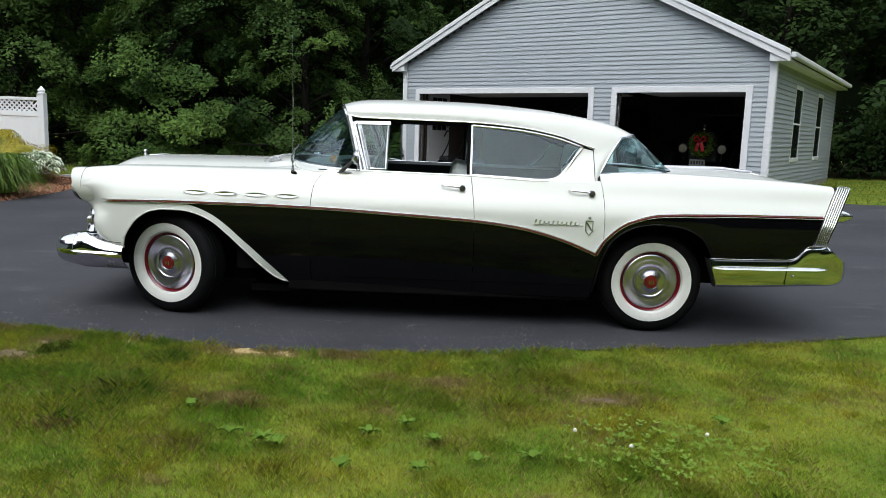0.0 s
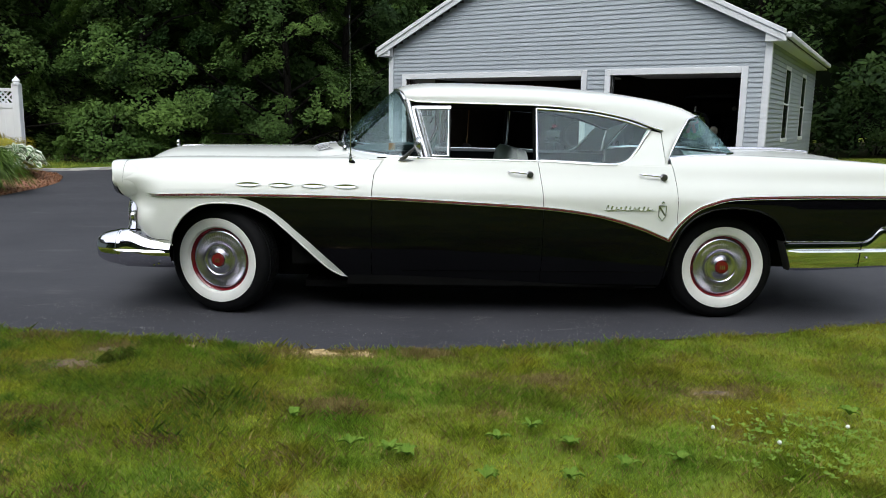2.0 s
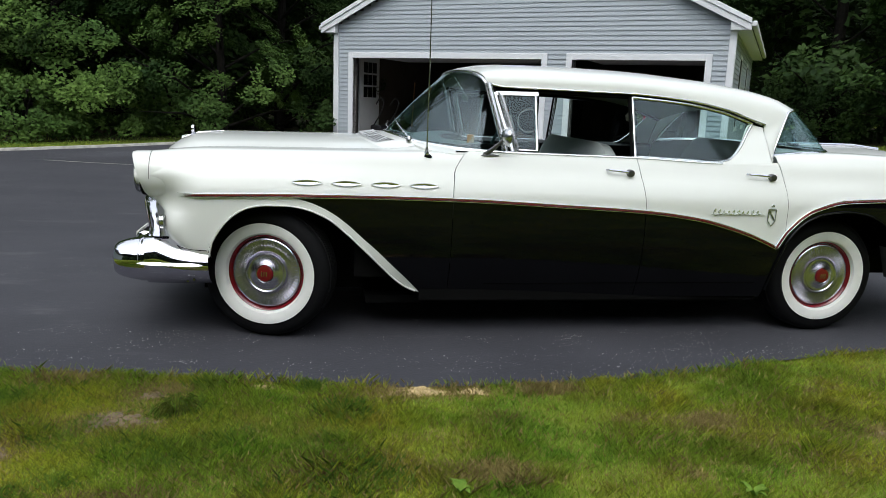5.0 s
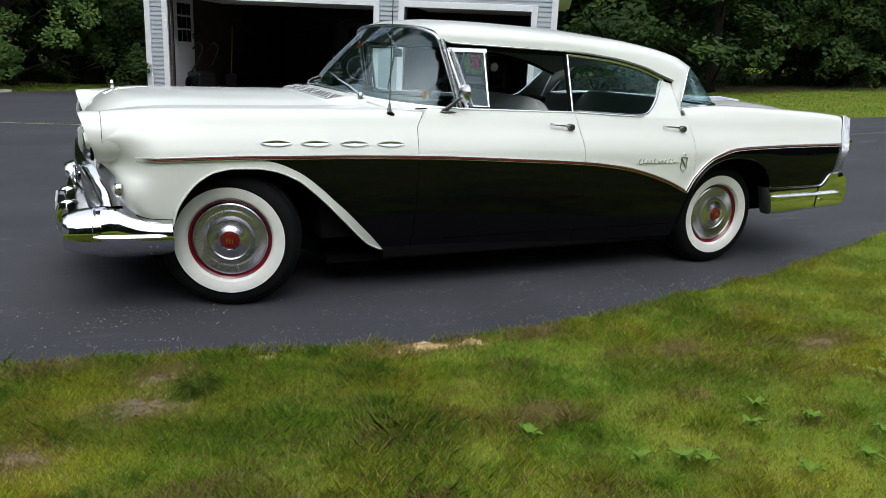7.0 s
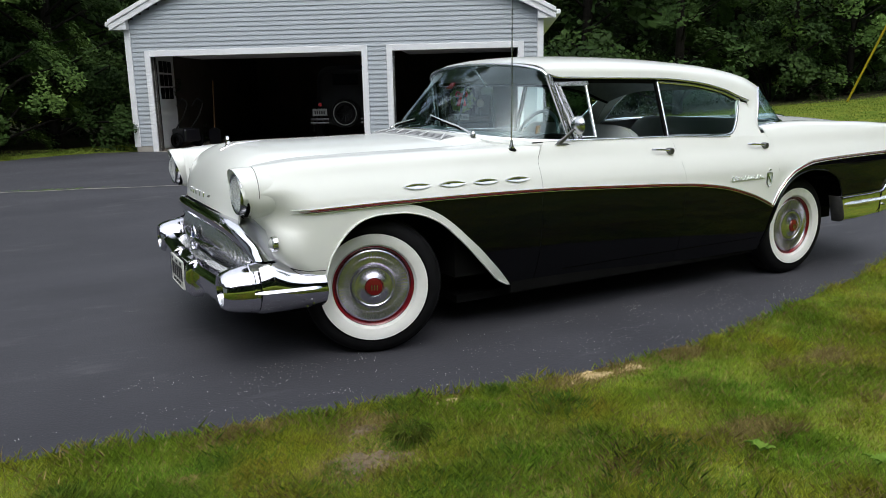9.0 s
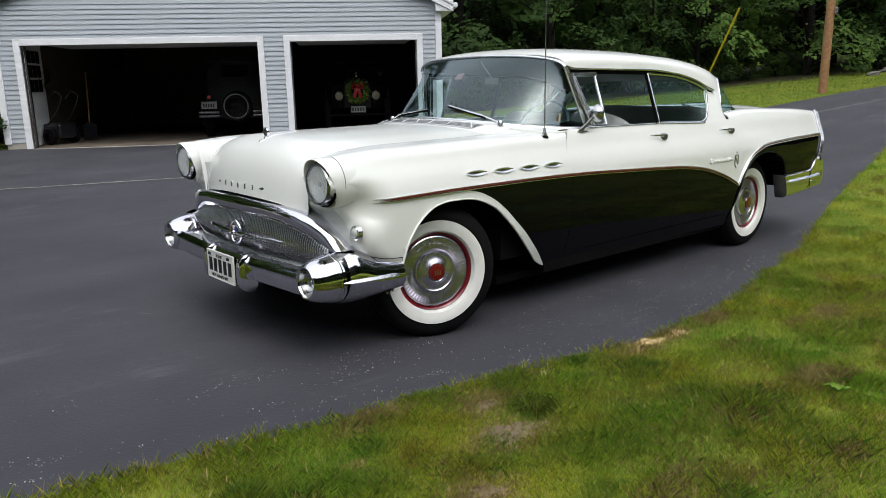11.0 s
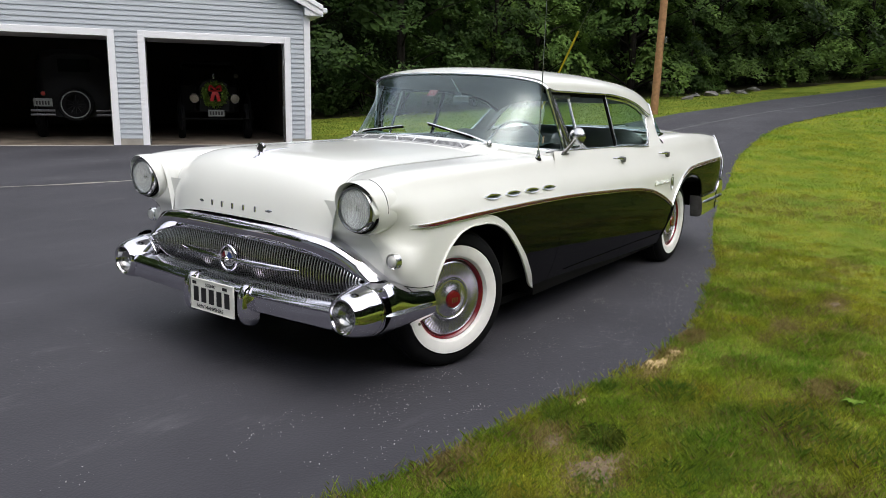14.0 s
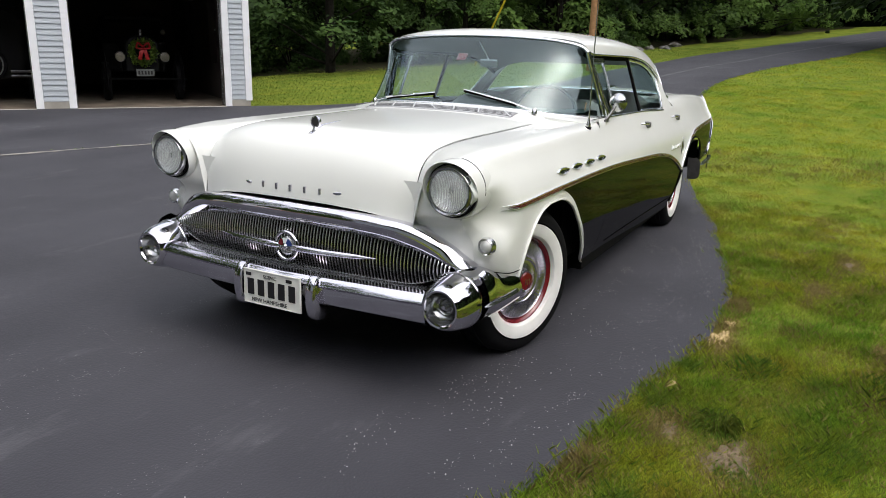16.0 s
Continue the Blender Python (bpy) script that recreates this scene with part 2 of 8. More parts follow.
ASPHALT = asphalt()
SOIL = mat("lawn_thatch", (0.100, 0.150, 0.020), 0.95, spec=0.03, color2=(0.180, 0.205, 0.030), scale=2.2, bump=0.9, bscale=35)
BLADE = mat("grass_blade", (0.225, 0.36, 0.040), 0.6, spec=0.12, color2=(0.45, 0.46, 0.050), scale=1.1, island=0.5, trans=0.45)
# worn, reddish-brown and deep green drifts through the lawn
bt = BLADE.node_tree
drift = bt.nodes.new("ShaderNodeTexNoise")
drift.inputs["Scale"].default_value, drift.inputs["Detail"].default_value, drift.inputs["Roughness"].default_value = 3.4, 7, 0.68
bt.links.new(bt.nodes.new("ShaderNodeTexCoord").outputs["Object"], drift.inputs["Vector"])
dr = bt.nodes.new("ShaderNodeValToRGB")
dr.color_ramp.elements[0].position, dr.color_ramp.elements[0].color = 0.36, (0.70, 0.86, 0.75, 1)
dr.color_ramp.elements[1].position, dr.color_ramp.elements[1].color = 0.50, (1, 1, 1, 1)
worn = dr.color_ramp.elements.new(0.66)
worn.color = (1.0, 0.80, 1.05, 1)
bt.links.new(drift.outputs[0], dr.inputs[0])
dm = bt.nodes.new("ShaderNodeMix")
dm.data_type, dm.blend_type = "RGBA", "MULTIPLY"
dm.inputs[0].default_value = 1.0
for lk in list(bt.links):
    if lk.to_socket == bt.nodes["Principled BSDF"].inputs["Base Color"]:
        src = lk.from_socket
bt.links.new(src, dm.inputs[6])
bt.links.new(dr.outputs[0], dm.inputs[7])
bt.links.new(dm.outputs[2], bt.nodes["Principled BSDF"].inputs["Base Color"])
for nd in bt.nodes:
    if nd.bl_idname == "ShaderNodeBsdfTranslucent":
        bt.links.new(dm.outputs[2], nd.inputs[0])
# darker than the near lawn: the trees' shade is put into it
FARB = mat("shaded_far_grass", (0.135, 0.215, 0.040), 0.6, spec=0.1, color2=(0.25, 0.29, 0.055), scale=0.8, island=0.4, trans=0.35)
LAWND = mat("deep_blade", (0.135, 0.245, 0.032), 0.6, spec=0.1, color2=(0.22, 0.31, 0.045), scale=6, island=0.4, trans=0.35)
DEADB = mat("dead_blade", (0.29, 0.20, 0.10), 0.85, spec=0.05, vary=0.35, scale=9, island=0.35)
GRIT = mat("loose_grit", (0.46, 0.46, 0.45), 0.8, vary=0.4, scale=90, island=0.4)
DRYB = mat("dry_blade", (0.36, 0.29, 0.11), 0.8, spec=0.1, vary=0.3, scale=5, island=0.3)
STRAW = mat("dry_thatch", (0.62, 0.47, 0.24), 0.95, spec=0.1, vary=0.45, scale=30, bump=0.8, bscale=120)
BARE = mat("bare_soil", (0.165, 0.12, 0.07), 0.95, vary=0.4, scale=20, bump=0.8, bscale=80)
MULCH = mat("bark_mulch", (0.34, 0.17, 0.095), 0.95, vary=0.5, scale=40, bump=1.0, bscale=90)
MULCHC = mat("bark_chip", (0.36, 0.18, 0.10), 0.9, vary=0.3, scale=20, island=0.6)
BOW = mat("red_ribbon", (0.50, 0.010, 0.012), 0.5, vary=0.2, scale=20)
SIDING = mat("grey_vinyl_siding", (0.375, 0.41, 0.445), 0.55, vary=0.05, scale=3)
TRIM = mat("white_trim", (0.75, 0.76, 0.78), 0.5, vary=0.05, scale=6)
VINYL = mat("white_vinyl", (0.82, 0.83, 0.85), 0.4, vary=0.04, scale=4)
SHINGLE = mat("roof_shingle", (0.09, 0.09, 0.095), 0.9, vary=0.4, scale=10, bump=0.5, bscale=40)
# concrete darkened for the shade inside the garage
SLABM = mat("shaded_slab", (0.18, 0.15, 0.12), 0.9, spec=0.1, vary=0.4, scale=2, bump=0.3, bscale=60)
CONCRETE = mat("concrete", (0.36, 0.34, 0.30), 0.85, vary=0.25, scale=4, bump=0.3, bscale=60)
SEAM = mat("worn_seam", (0.12, 0.12, 0.125), 0.9, vary=0.4, scale=3, bump=0.3, bscale=60)
EDGING = mat("gritty_edging", (0.50, 0.48, 0.43), 0.9, vary=0.4, scale=8, bump=0.5, bscale=50)
# lining coloured dark to deepen the shade inside the garage
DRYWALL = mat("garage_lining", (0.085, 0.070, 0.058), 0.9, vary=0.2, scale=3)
# near-black: the woods' shade is put into the bark colour
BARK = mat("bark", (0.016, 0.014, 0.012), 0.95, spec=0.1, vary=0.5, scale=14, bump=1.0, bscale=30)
POLEW = mat("pole_wood", (0.34, 0.18, 0.08), 0.85, vary=0.3, scale=12, bump=0.4, bscale=60)
# noise paints lit and shaded masses into the crowns, besides leaf tone
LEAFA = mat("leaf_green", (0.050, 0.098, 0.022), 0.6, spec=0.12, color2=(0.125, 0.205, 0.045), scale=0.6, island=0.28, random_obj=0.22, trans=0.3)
# darker leaf copy carrying the shade of the woods
LEAFB = mat("leaf_shaded_green", (0.018, 0.040, 0.011), 0.6, spec=0.1, color2=(0.052, 0.092, 0.022), scale=0.7, island=0.25, random_obj=0.3, trans=0.25)
LEAFY = mat("leaf_yellow", (0.50, 0.40, 0.022), 0.55, color2=(0.30, 0.30, 0.03), scale=5, island=0.35, trans=0.3)
LEAFH = mat("leaf_hosta", (0.10, 0.20, 0.06), 0.5, color2=(0.16, 0.26, 0.09), scale=9, trans=0.2)
LEAFW = mat("leaf_white_margin", (0.80, 0.82, 0.72), 0.5, color2=(0.68, 0.72, 0.55), scale=14, trans=0.2)
LEAFG = mat("leaf_strap", (0.10, 0.19, 0.022), 0.5, color2=(0.17, 0.27, 0.035), scale=4, island=0.35, trans=0.25)
WOODSY = mat("woods_shade_sheet", (0.004, 0.006, 0.003), 0.95, spec=0.0, vary=0.5, scale=0.6)
OLDCAR = mat("old_car_paint", (0.010, 0.010, 0.014), 0.3, coat=0.6, vary=0.2)
# dimmed copies: the garage's shade is put into these four colours
DIMBLACK = mat("dimmed_black_paint", (0.0045, 0.0045, 0.006), 0.55, spec=0.25, coat=0.08, vary=0.3, scale=4)
# this plating also stands where chrome mirrors dark surroundings
DIMMETAL = mat("dimmed_plating", (0.16, 0.16, 0.165), 0.4, 0.9, vary=0.3, scale=20)
DIMPLATE = mat("dimmed_plate", (0.22, 0.23, 0.22), 0.6, vary=0.3, scale=25)
LAMPGLASS = mat("dimmed_lamp_lens", (0.30, 0.27, 0.20), 0.35, vary=0.4, scale=60)
WEEDG = mat("weed_leaf", (0.14, 0.245, 0.034), 0.6, spec=0.08, color2=(0.21, 0.315, 0.05), scale=25, trans=0.25)
TUFTG = mat("tuft_green", (0.075, 0.12, 0.014), 0.6, spec=0.1, color2=(0.15, 0.17, 0.03), scale=30, island=0.4, trans=0.2)
YELLOW = mat("yellow_guard", (0.55, 0.42, 0.02), 0.5, vary=0.15)
STEELW = mat("steel_wire", (0.25, 0.25, 0.26), 0.5, 0.8, vary=0.2)
STONE = mat("field_stone", (0.20, 0.19, 0.18), 0.9, vary=0.4, scale=6, bump=0.6, bscale=20, random_obj=0.2)

# ---- mesh helpers ----


def cv(*pts):
    """Monotone cubic through (x, y) points."""
    xs, ys = np.array([p[0] for p in pts], float), np.array([p[1] for p in pts], float)
    h, d = np.diff(xs), np.diff(ys) / np.diff(xs)
    m = np.r_[d[0], np.where(d[1:] * d[:-1] > 0, 2 * d[1:] * d[:-1] / np.where(d[1:] + d[:-1] == 0, 1, d[1:] + d[:-1]), 0), d[-1]]

    def f(x):
        x = np.clip(np.asarray(x, float), xs[0], xs[-1])
        i = np.clip(np.searchsorted(xs, x) - 1, 0, len(h) - 1)
        s = (x - xs[i]) / h[i]
        return (1 + 2 * s) * (1 - s) ** 2 * ys[i] + s * (1 - s) ** 2 * h[i] * m[i] + s * s * (3 - 2 * s) * ys[i + 1] + s * s * (s - 1) * h[i] * m[i + 1]

    return f


def smooth_path(pts, n):
    """n points along a smooth curve through pts."""
    p = np.array(pts, float)
    s = np.r_[0, np.cumsum(np.linalg.norm(np.diff(p, axis=0), axis=1))]
    t = np.linspace(0, s[-1], n)
    return np.stack([cv(*zip(s, p[:, k]))(t) for k in range(p.shape[1])], 1)


class B:
    """Collects faces for one mesh object."""

    def __init__(self):
        self.v, self.f, self.m = [], [], []

    def grid(self, P, mi=0, flip=False, wrap=False):
        P = np.asarray(P, float)
        r, c = P.shape[:2]
        o = len(self.v)
        self.v += P.reshape(-1, 3).tolist()
        for i in range(r - 1):
            for j in range(c if wrap else c - 1):
                k = (j + 1) % c
                q = [o + i * c + j, o + i * c + k, o + (i + 1) * c + k, o + (i + 1) * c + j]
                self.f.append(q[::-1] if flip else q)
                self.m.append(mi)
        return self

    def cap(self, ring, mi=0):
        o = len(self.v)
        self.v += [list(p) for p in ring]
        self.f.append(list(range(o, o + len(ring))))
        self.m.append(mi)
        return self

    def sweep(self, pts, a, b, up=(0, 0, 1), n=10, mi=0, taper=None, square=False):
        """A rod along pts, half-sizes a (sideways) and b (along up)."""
        pts = [Vector(p) for p in pts]
        rings = []
        for i, p in enumerate(pts):
            d = (pts[min(i + 1, len(pts) - 1)] - pts[max(i - 1, 0)]).normalized()
            s = d.cross(Vector(up))
            s = s.normalized() if s.length > 1e-4 else Vector((0, 1, 0))
            u = s.cross(d).normalized()
            k = taper[i] if taper is not None else 1.0
            ring = []
            for j in range(n):
                w = 2 * math.pi * j / n + (math.pi / n if square else 0)
                cs, sn = math.cos(w), math.sin(w)
                if square:
                    f = 1 / max(abs(cs), abs(sn))
                    cs, sn = cs * f, sn * f
                ring.append(p + s * (a * k * cs) + u * (b * k * sn))
            rings.append([list(q) for q in ring])
        self.grid(rings, mi, wrap=True)
        self.cap(rings[0][::-1], mi)
        self.cap(rings[-1], mi)
        return self

    def lathe(self, prof, n=48, axis="y", at=(0, 0, 0), mi=0):
        """Revolves (radius, along) pairs about an axis."""
        rows = []
        for r, a in prof:
            row = []
            for j in range(n):
                w = 2 * math.pi * j / n
                c, s = r * math.cos(w), r * math.sin(w)
                p = {"y": (c, a, s), "x": (a, c, s), "z": (c, s, a)}[axis]
                row.append([p[0] + at[0], p[1] + at[1], p[2] + at[2]])
            rows.append(row)
        return self.grid(rows, mi, wrap=True)

    def box(self, lo, hi, mi=0):
        x0, y0, z0 = lo
        x1, y1, z1 = hi
        o = len(self.v)
        self.v += [[x0, y0, z0], [x1, y0, z0], [x1, y1, z0], [x0, y1, z0], [x0, y0, z1], [x1, y0, z1], [x1, y1, z1], [x0, y1, z1]]
        for q in ((0, 3, 2, 1), (4, 5, 6, 7), (0, 1, 5, 4), (1, 2, 6, 5), (2, 3, 7, 6), (3, 0, 4, 7)):
            self.f.append([o + k for k in q])
            self.m.append(mi)
        return self

    def prism(self, poly, lo, hi, axis="y", mi=0):
        """An outline in the plane across the axis, drawn out from lo to hi."""
        def at(p, a):
            return {"y": [p[0], a, p[1]], "x": [a, p[0], p[1]], "z": [p[0], p[1], a]}[axis]
        r0, r1 = [at(p, lo) for p in poly], [at(p, hi) for p in poly]
        self.grid([r0, r1], mi, wrap=True)
        self.cap(r0[::-1], mi)
        self.cap(r1, mi)
        return self

    def mirror(self):
        o, nf = len(self.v), len(self.f)
        self.v += [[x, -y, z] for x, y, z in self.v]
        for k in range(nf):
            self.f.append([o + i for i in self.f[k]][::-1])
            self.m.append(self.m[k])
        return self

    def side(self, sg):
        """Turns parts drawn for the -y side over to the +y side when sg is 1."""
        if sg > 0:
            self.v = [[x, -y, z] for x, y, z in self.v]
            self.f = [f[::-1] for f in self.f]
        return self

    def put(self, name, mats, parent=None, label="", smooth=38, weld=1e-5, bevel=0.0, solid=0.0, outward=True, face=None):
        me = bpy.data.meshes.new(name)
        me.from_pydata(self.v, [], self.f)
        me.polygons.foreach_set("material_index", self.m)
        for k in mats if isinstance(mats, (list, tuple)) else [mats]:
            me.materials.append(k)
        bm = bmesh.new()
        bm.from_mesh(me)
        if weld:
            bmesh.ops.remove_doubles(bm, verts=bm.verts, dist=weld)
            bmesh.ops.dissolve_degenerate(bm, dist=1e-6, edges=bm.edges)
        if outward:
            bmesh.ops.recalc_face_normals(bm, faces=bm.faces)
        if face:
            # glass: all faces look out of the cabin
            tot = sum((f.normal * f.calc_area() for f in bm.faces), Vector())
            if tot.dot(Vector(face)) < 0:
                bmesh.ops.reverse_faces(bm, faces=bm.faces)
        bm.to_mesh(me)
        bm.free()
        if smooth:
            me.polygons.foreach_set("use_smooth", [True] * len(me.polygons))
            me.set_sharp_from_angle(angle=radians(smooth))
        ob = new(name, me)
        if parent:
            ob.parent = parent
        if label:
            ob["label"] = label
        if bevel:
            md = ob.modifiers.new("bevel", "BEVEL")
            md.width, md.segments, md.limit_method = bevel, 2, "ANGLE"
        if solid:
            md = ob.modifiers.new("solid", "SOLIDIFY")
            md.thickness, md.offset, md.use_rim = solid, -1, False
        return ob


def thing(name, label, category, at=(0, 0, 0), rz=0.0, group=""):
    e = new(name)
    e.empty_display_size = 0.2
    e.matrix_world = pose(*at, 0, 0, rz)
    return tagged(e, label, category, group)


# ---- ground ----
NX, NY = 0.560, 0.829


def rise(x, y):
    """Height of the land: level at the drive, climbing to the garage and along the lane."""
    d = np.clip((NX * x + NY * y - 1.8) / 7.6, 0, 1)
    e = np.clip(np.asarray(x, float) - 0.5 * np.asarray(y, float) - 3.0, 0, 60)
    u = np.clip(0.8286 * np.asarray(x, float) - 0.5598 * np.asarray(y, float), -9.0, 1.5)
    return (0.272 + 0.0122 * u) * d * d * (3 - 2 * d) + 0.075 * e * e / (e + 1.5)


def sheet(xs, ys, dz=0.0):
    X, Y = np.meshgrid(xs, ys)
    return np.stack([X, Y, rise(X, Y) + dz], -1)


far = np.r_[-400, -150, -60, np.arange(-30, 40.1, 1.0), 60, 150, 400]
tagged(B().grid(sheet(far, far)).put("ground", SOIL, weld=0, outward=False), "lawn ground of mixed grass and thatch", "ground", kind="structure")

# near edge of the drive, then the lane's near edge up the slope
edge = smooth_path([(-30, 2.5), (-14, 0.3), (-7, -0.62), (-4.6, -0.97), (-3.4, -1.13), (-2.8, -1.24), (-2.3, -1.34), (-1.5, -1.48), (-0.92, -1.57), (-0.25, -1.58), (0.4, -1.48), (1.1, -1.33), (1.9, -1.15), (2.6, -0.94), (3.4, -0.70), (4.3, -0.45), (7.1, 0.10), (9.0, 0.42), (12.6, 0.62), (17.3, -0.25), (20.4, -1.29), (27, -3.0), (45, -8), (60, -12)], 420)
back = [(-30, 11), (-14, 9.2), (-7.5, 9.3), (-5.6, 10.2), (-3.6, 11.6), (-1.6, 12.6), (-0.83, 12.3), (5.9, 7.75), (7.2, 6.7), (9.2, 5.2), (12.2, 4.2), (16.2, 3.9), (19, 3.3), (22, 2.85), (25.8, 1.75), (33.5, -0.5), (45, -4), (60, -8)]
backs = smooth_path(back, 420)
rng = np.random.default_rng(3)
wob = np.cumsum(rng.normal(0, 0.006, len(edge)))
wob -= np.convolve(np.pad(wob, 20, "edge"), np.ones(41) / 41, "valid")
edge[:, 1] += wob * 1.2
rows = []
for s in np.linspace(0, 1, 60) ** 1.6:
    q = edge * (1 - s) + backs * s
    rows.append(np.stack([q[:, 0], q[:, 1], rise(q[:, 0], q[:, 1]) + 0.012], 1))
tagged(B().grid(rows).put("driveway", ASPHALT, weld=0, outward=False), "dark grey asphalt driveway, worn and speckled", "driveway", kind="structure")

# pale gritty joint where the apron meets the older paving
rk = np.random.default_rng(12)
cx = np.linspace(-5.6, 3.2, 160)
cy = 6.10 - 0.36 * (cx - 0.2) + np.cumsum(rk.normal(0, 0.006, 160))
wd = (0.016 + 0.030 * rk.uniform(size=160)) * (0.45 + 0.55 * np.sin(np.arange(160) * 0.13) ** 2)
rows = [[(x, y - w, float(rise(x, y)) + 0.0165) for x, y, w in zip(cx, cy, wd)], [(x, y + w, float(rise(x, y)) + 0.0165) for x, y, w in zip(cx, cy, wd)]]
tagged(B().grid(rows).put("paving_joint", CONCRETE, weld=0, outward=False, solid=0.003), "pale gritty joint across the asphalt drive", "joint", kind="structure")

lane = (0.52 * edge + 0.48 * backs)[(edge[:, 0] > 8.5) & (edge[:, 0] < 34)]
lw = 0.03 + 0.035 * rk.uniform(size=len(lane))
rows = [[(x, y + sg * w, float(rise(x, y)) + 0.0165) for (x, y), w in zip(lane, lw)] for sg in (-1, 1)]
tagged(B().grid(rows).put("lane_seam", SEAM, weld=0, outward=False, solid=0.003), "pale worn seam along the lane", "joint", kind="structure")

# ---- garage ----
GZ = 0.285
garage = thing("garage", "grey vinyl-sided two-bay garage with both doors open", "garage")
garage_m = pose(0, 0, 0, 0, 0, -34.04) @ pose(0, 0, 0, 0, -0.7, 0)
garage.matrix_world = garage_m
D0, DB = 9.77, 17.6
UL, UR, EAVE, APEX = -7.622, 0.61, 2.832, 4.89
SLOPE = (APEX - EAVE) / ((UR - UL) / 2)
UM = (UL + UR) / 2
OPEN = ((-7.156, -2.895), (-2.29, 0.15))
HEAD = 2.165
SIDE0 = GZ + 0.115


b = B()
for a, c in ((UL, OPEN[0][0]), (OPEN[0][1], OPEN[1][0]), (OPEN[1][1], UR)):
    b.box((a, D0, GZ), (c, D0 + 0.14, HEAD))
b.prism([(UL, HEAD), (UR, HEAD), (UR, EAVE), (UM, APEX), (UL, EAVE)], D0, D0 + 0.14)
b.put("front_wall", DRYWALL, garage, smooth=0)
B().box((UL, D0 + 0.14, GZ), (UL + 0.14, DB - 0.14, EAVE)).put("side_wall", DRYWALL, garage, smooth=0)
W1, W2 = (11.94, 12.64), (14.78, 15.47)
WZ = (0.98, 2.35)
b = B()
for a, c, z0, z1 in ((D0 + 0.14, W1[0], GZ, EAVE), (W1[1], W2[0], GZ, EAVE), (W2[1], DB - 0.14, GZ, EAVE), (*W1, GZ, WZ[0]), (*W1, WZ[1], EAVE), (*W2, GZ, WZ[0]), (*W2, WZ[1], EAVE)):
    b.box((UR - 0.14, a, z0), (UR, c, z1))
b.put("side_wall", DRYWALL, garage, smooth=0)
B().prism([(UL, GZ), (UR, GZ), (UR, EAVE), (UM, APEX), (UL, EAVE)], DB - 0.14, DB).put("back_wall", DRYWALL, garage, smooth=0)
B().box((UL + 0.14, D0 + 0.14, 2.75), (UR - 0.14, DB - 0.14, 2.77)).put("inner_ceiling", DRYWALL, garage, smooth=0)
B().box((UL - 0.005, D0 - 0.04, -0.2), (UR + 0.005, DB, GZ)).put("concrete_slab", SLABM, garage, "brownish concrete floor slab, darkened for indoor shade", smooth=0, bevel=0.02)
for a, c in ((UL, OPEN[0][0] - 0.02), (OPEN[0][1] + 0.02, OPEN[1][0] - 0.02), (OPEN[1][1] + 0.02, UR)):
    B().box((a, D0 - 0.012, GZ), (c, D0 - 0.002, SIDE0 + 0.01)).put("foundation_face", CONCRETE, garage, smooth=0)
B().box((UR + 0.002, D0 + 0.06, GZ - 0.1), (UR + 0.01, DB, SIDE0 + 0.01)).put("foundation_face", CONCRETE, garage, smooth=0)
for a, c in OPEN:
    B().box((a, D0 - 0.13, GZ - 0.10), (c, D0 - 0.04, GZ + 0.006)).put("door_sill", CONCRETE, garage, "pale concrete door sill", smooth=0, bevel=0.008)
# roof slabs and white rakes
OV = 0.25
for sg in (-1, 1):
    e = UM + sg * ((UR - UL) / 2 + OV)
    ez = EAVE - SLOPE * OV + 0.02
    top = APEX + 0.02
    b = B().prism([(UM, top), (e, ez), (e, ez + 0.12), (UM, top + 0.13)], D0 - 0.16, DB + 0.2)
    b.put("roof", SHINGLE, garage, smooth=0)
    b = B().prism([(UM, top - 0.06), (e, ez - 0.06), (e, ez + 0.10), (UM, top + 0.10)], D0 - 0.19, D0 - 0.16)
    b.prism([(UM, top + 0.06), (e, ez + 0.06), (e, ez + 0.15), (UM, top + 0.15)], D0 - 0.215, D0 - 0.19)
    b.put("rake_board", TRIM, garage, "white rake board under the roof edge", smooth=0, bevel=0.006)
    lo, hi = sorted((UM + sg * (UR - UL) / 2, e))
    B().box((lo, D0 - 0.16, ez - 0.04), (hi, DB + 0.2, ez - 0.005)).put("soffit", TRIM, garage, smooth=0)
    lo, hi = sorted((e, e + sg * 0.09))
    B().box((lo, D0 - 0.16, ez + 0.015), (hi, DB + 0.2, ez + 0.11)).put("gutter", TRIM, garage, "white eave gutter", smooth=0, bevel=0.02)
    lo, hi = sorted((UM + sg * ((UR - UL) / 2 - 0.09), UM + sg * ((UR - UL) / 2 + 0.03)))
    B().box((lo, D0 - 0.035, SIDE0 - 0.02), (hi, D0 + 0.09, 2.685)).put("corner_board", TRIM, garage, smooth=0, bevel=0.006)
    a = UM + sg * ((UR - UL) / 2 - 0.09)
    B().prism([(a, 2.685), (e + sg * 0.005, 2.685), (e + sg * 0.005, ez + 0.05), (a, ez + 0.05 + SLOPE * abs(e - a))], D0 - 0.158, D0 - 0.022).put("eave_return", TRIM, garage, "white boxed eave return", smooth=0, bevel=0.006)
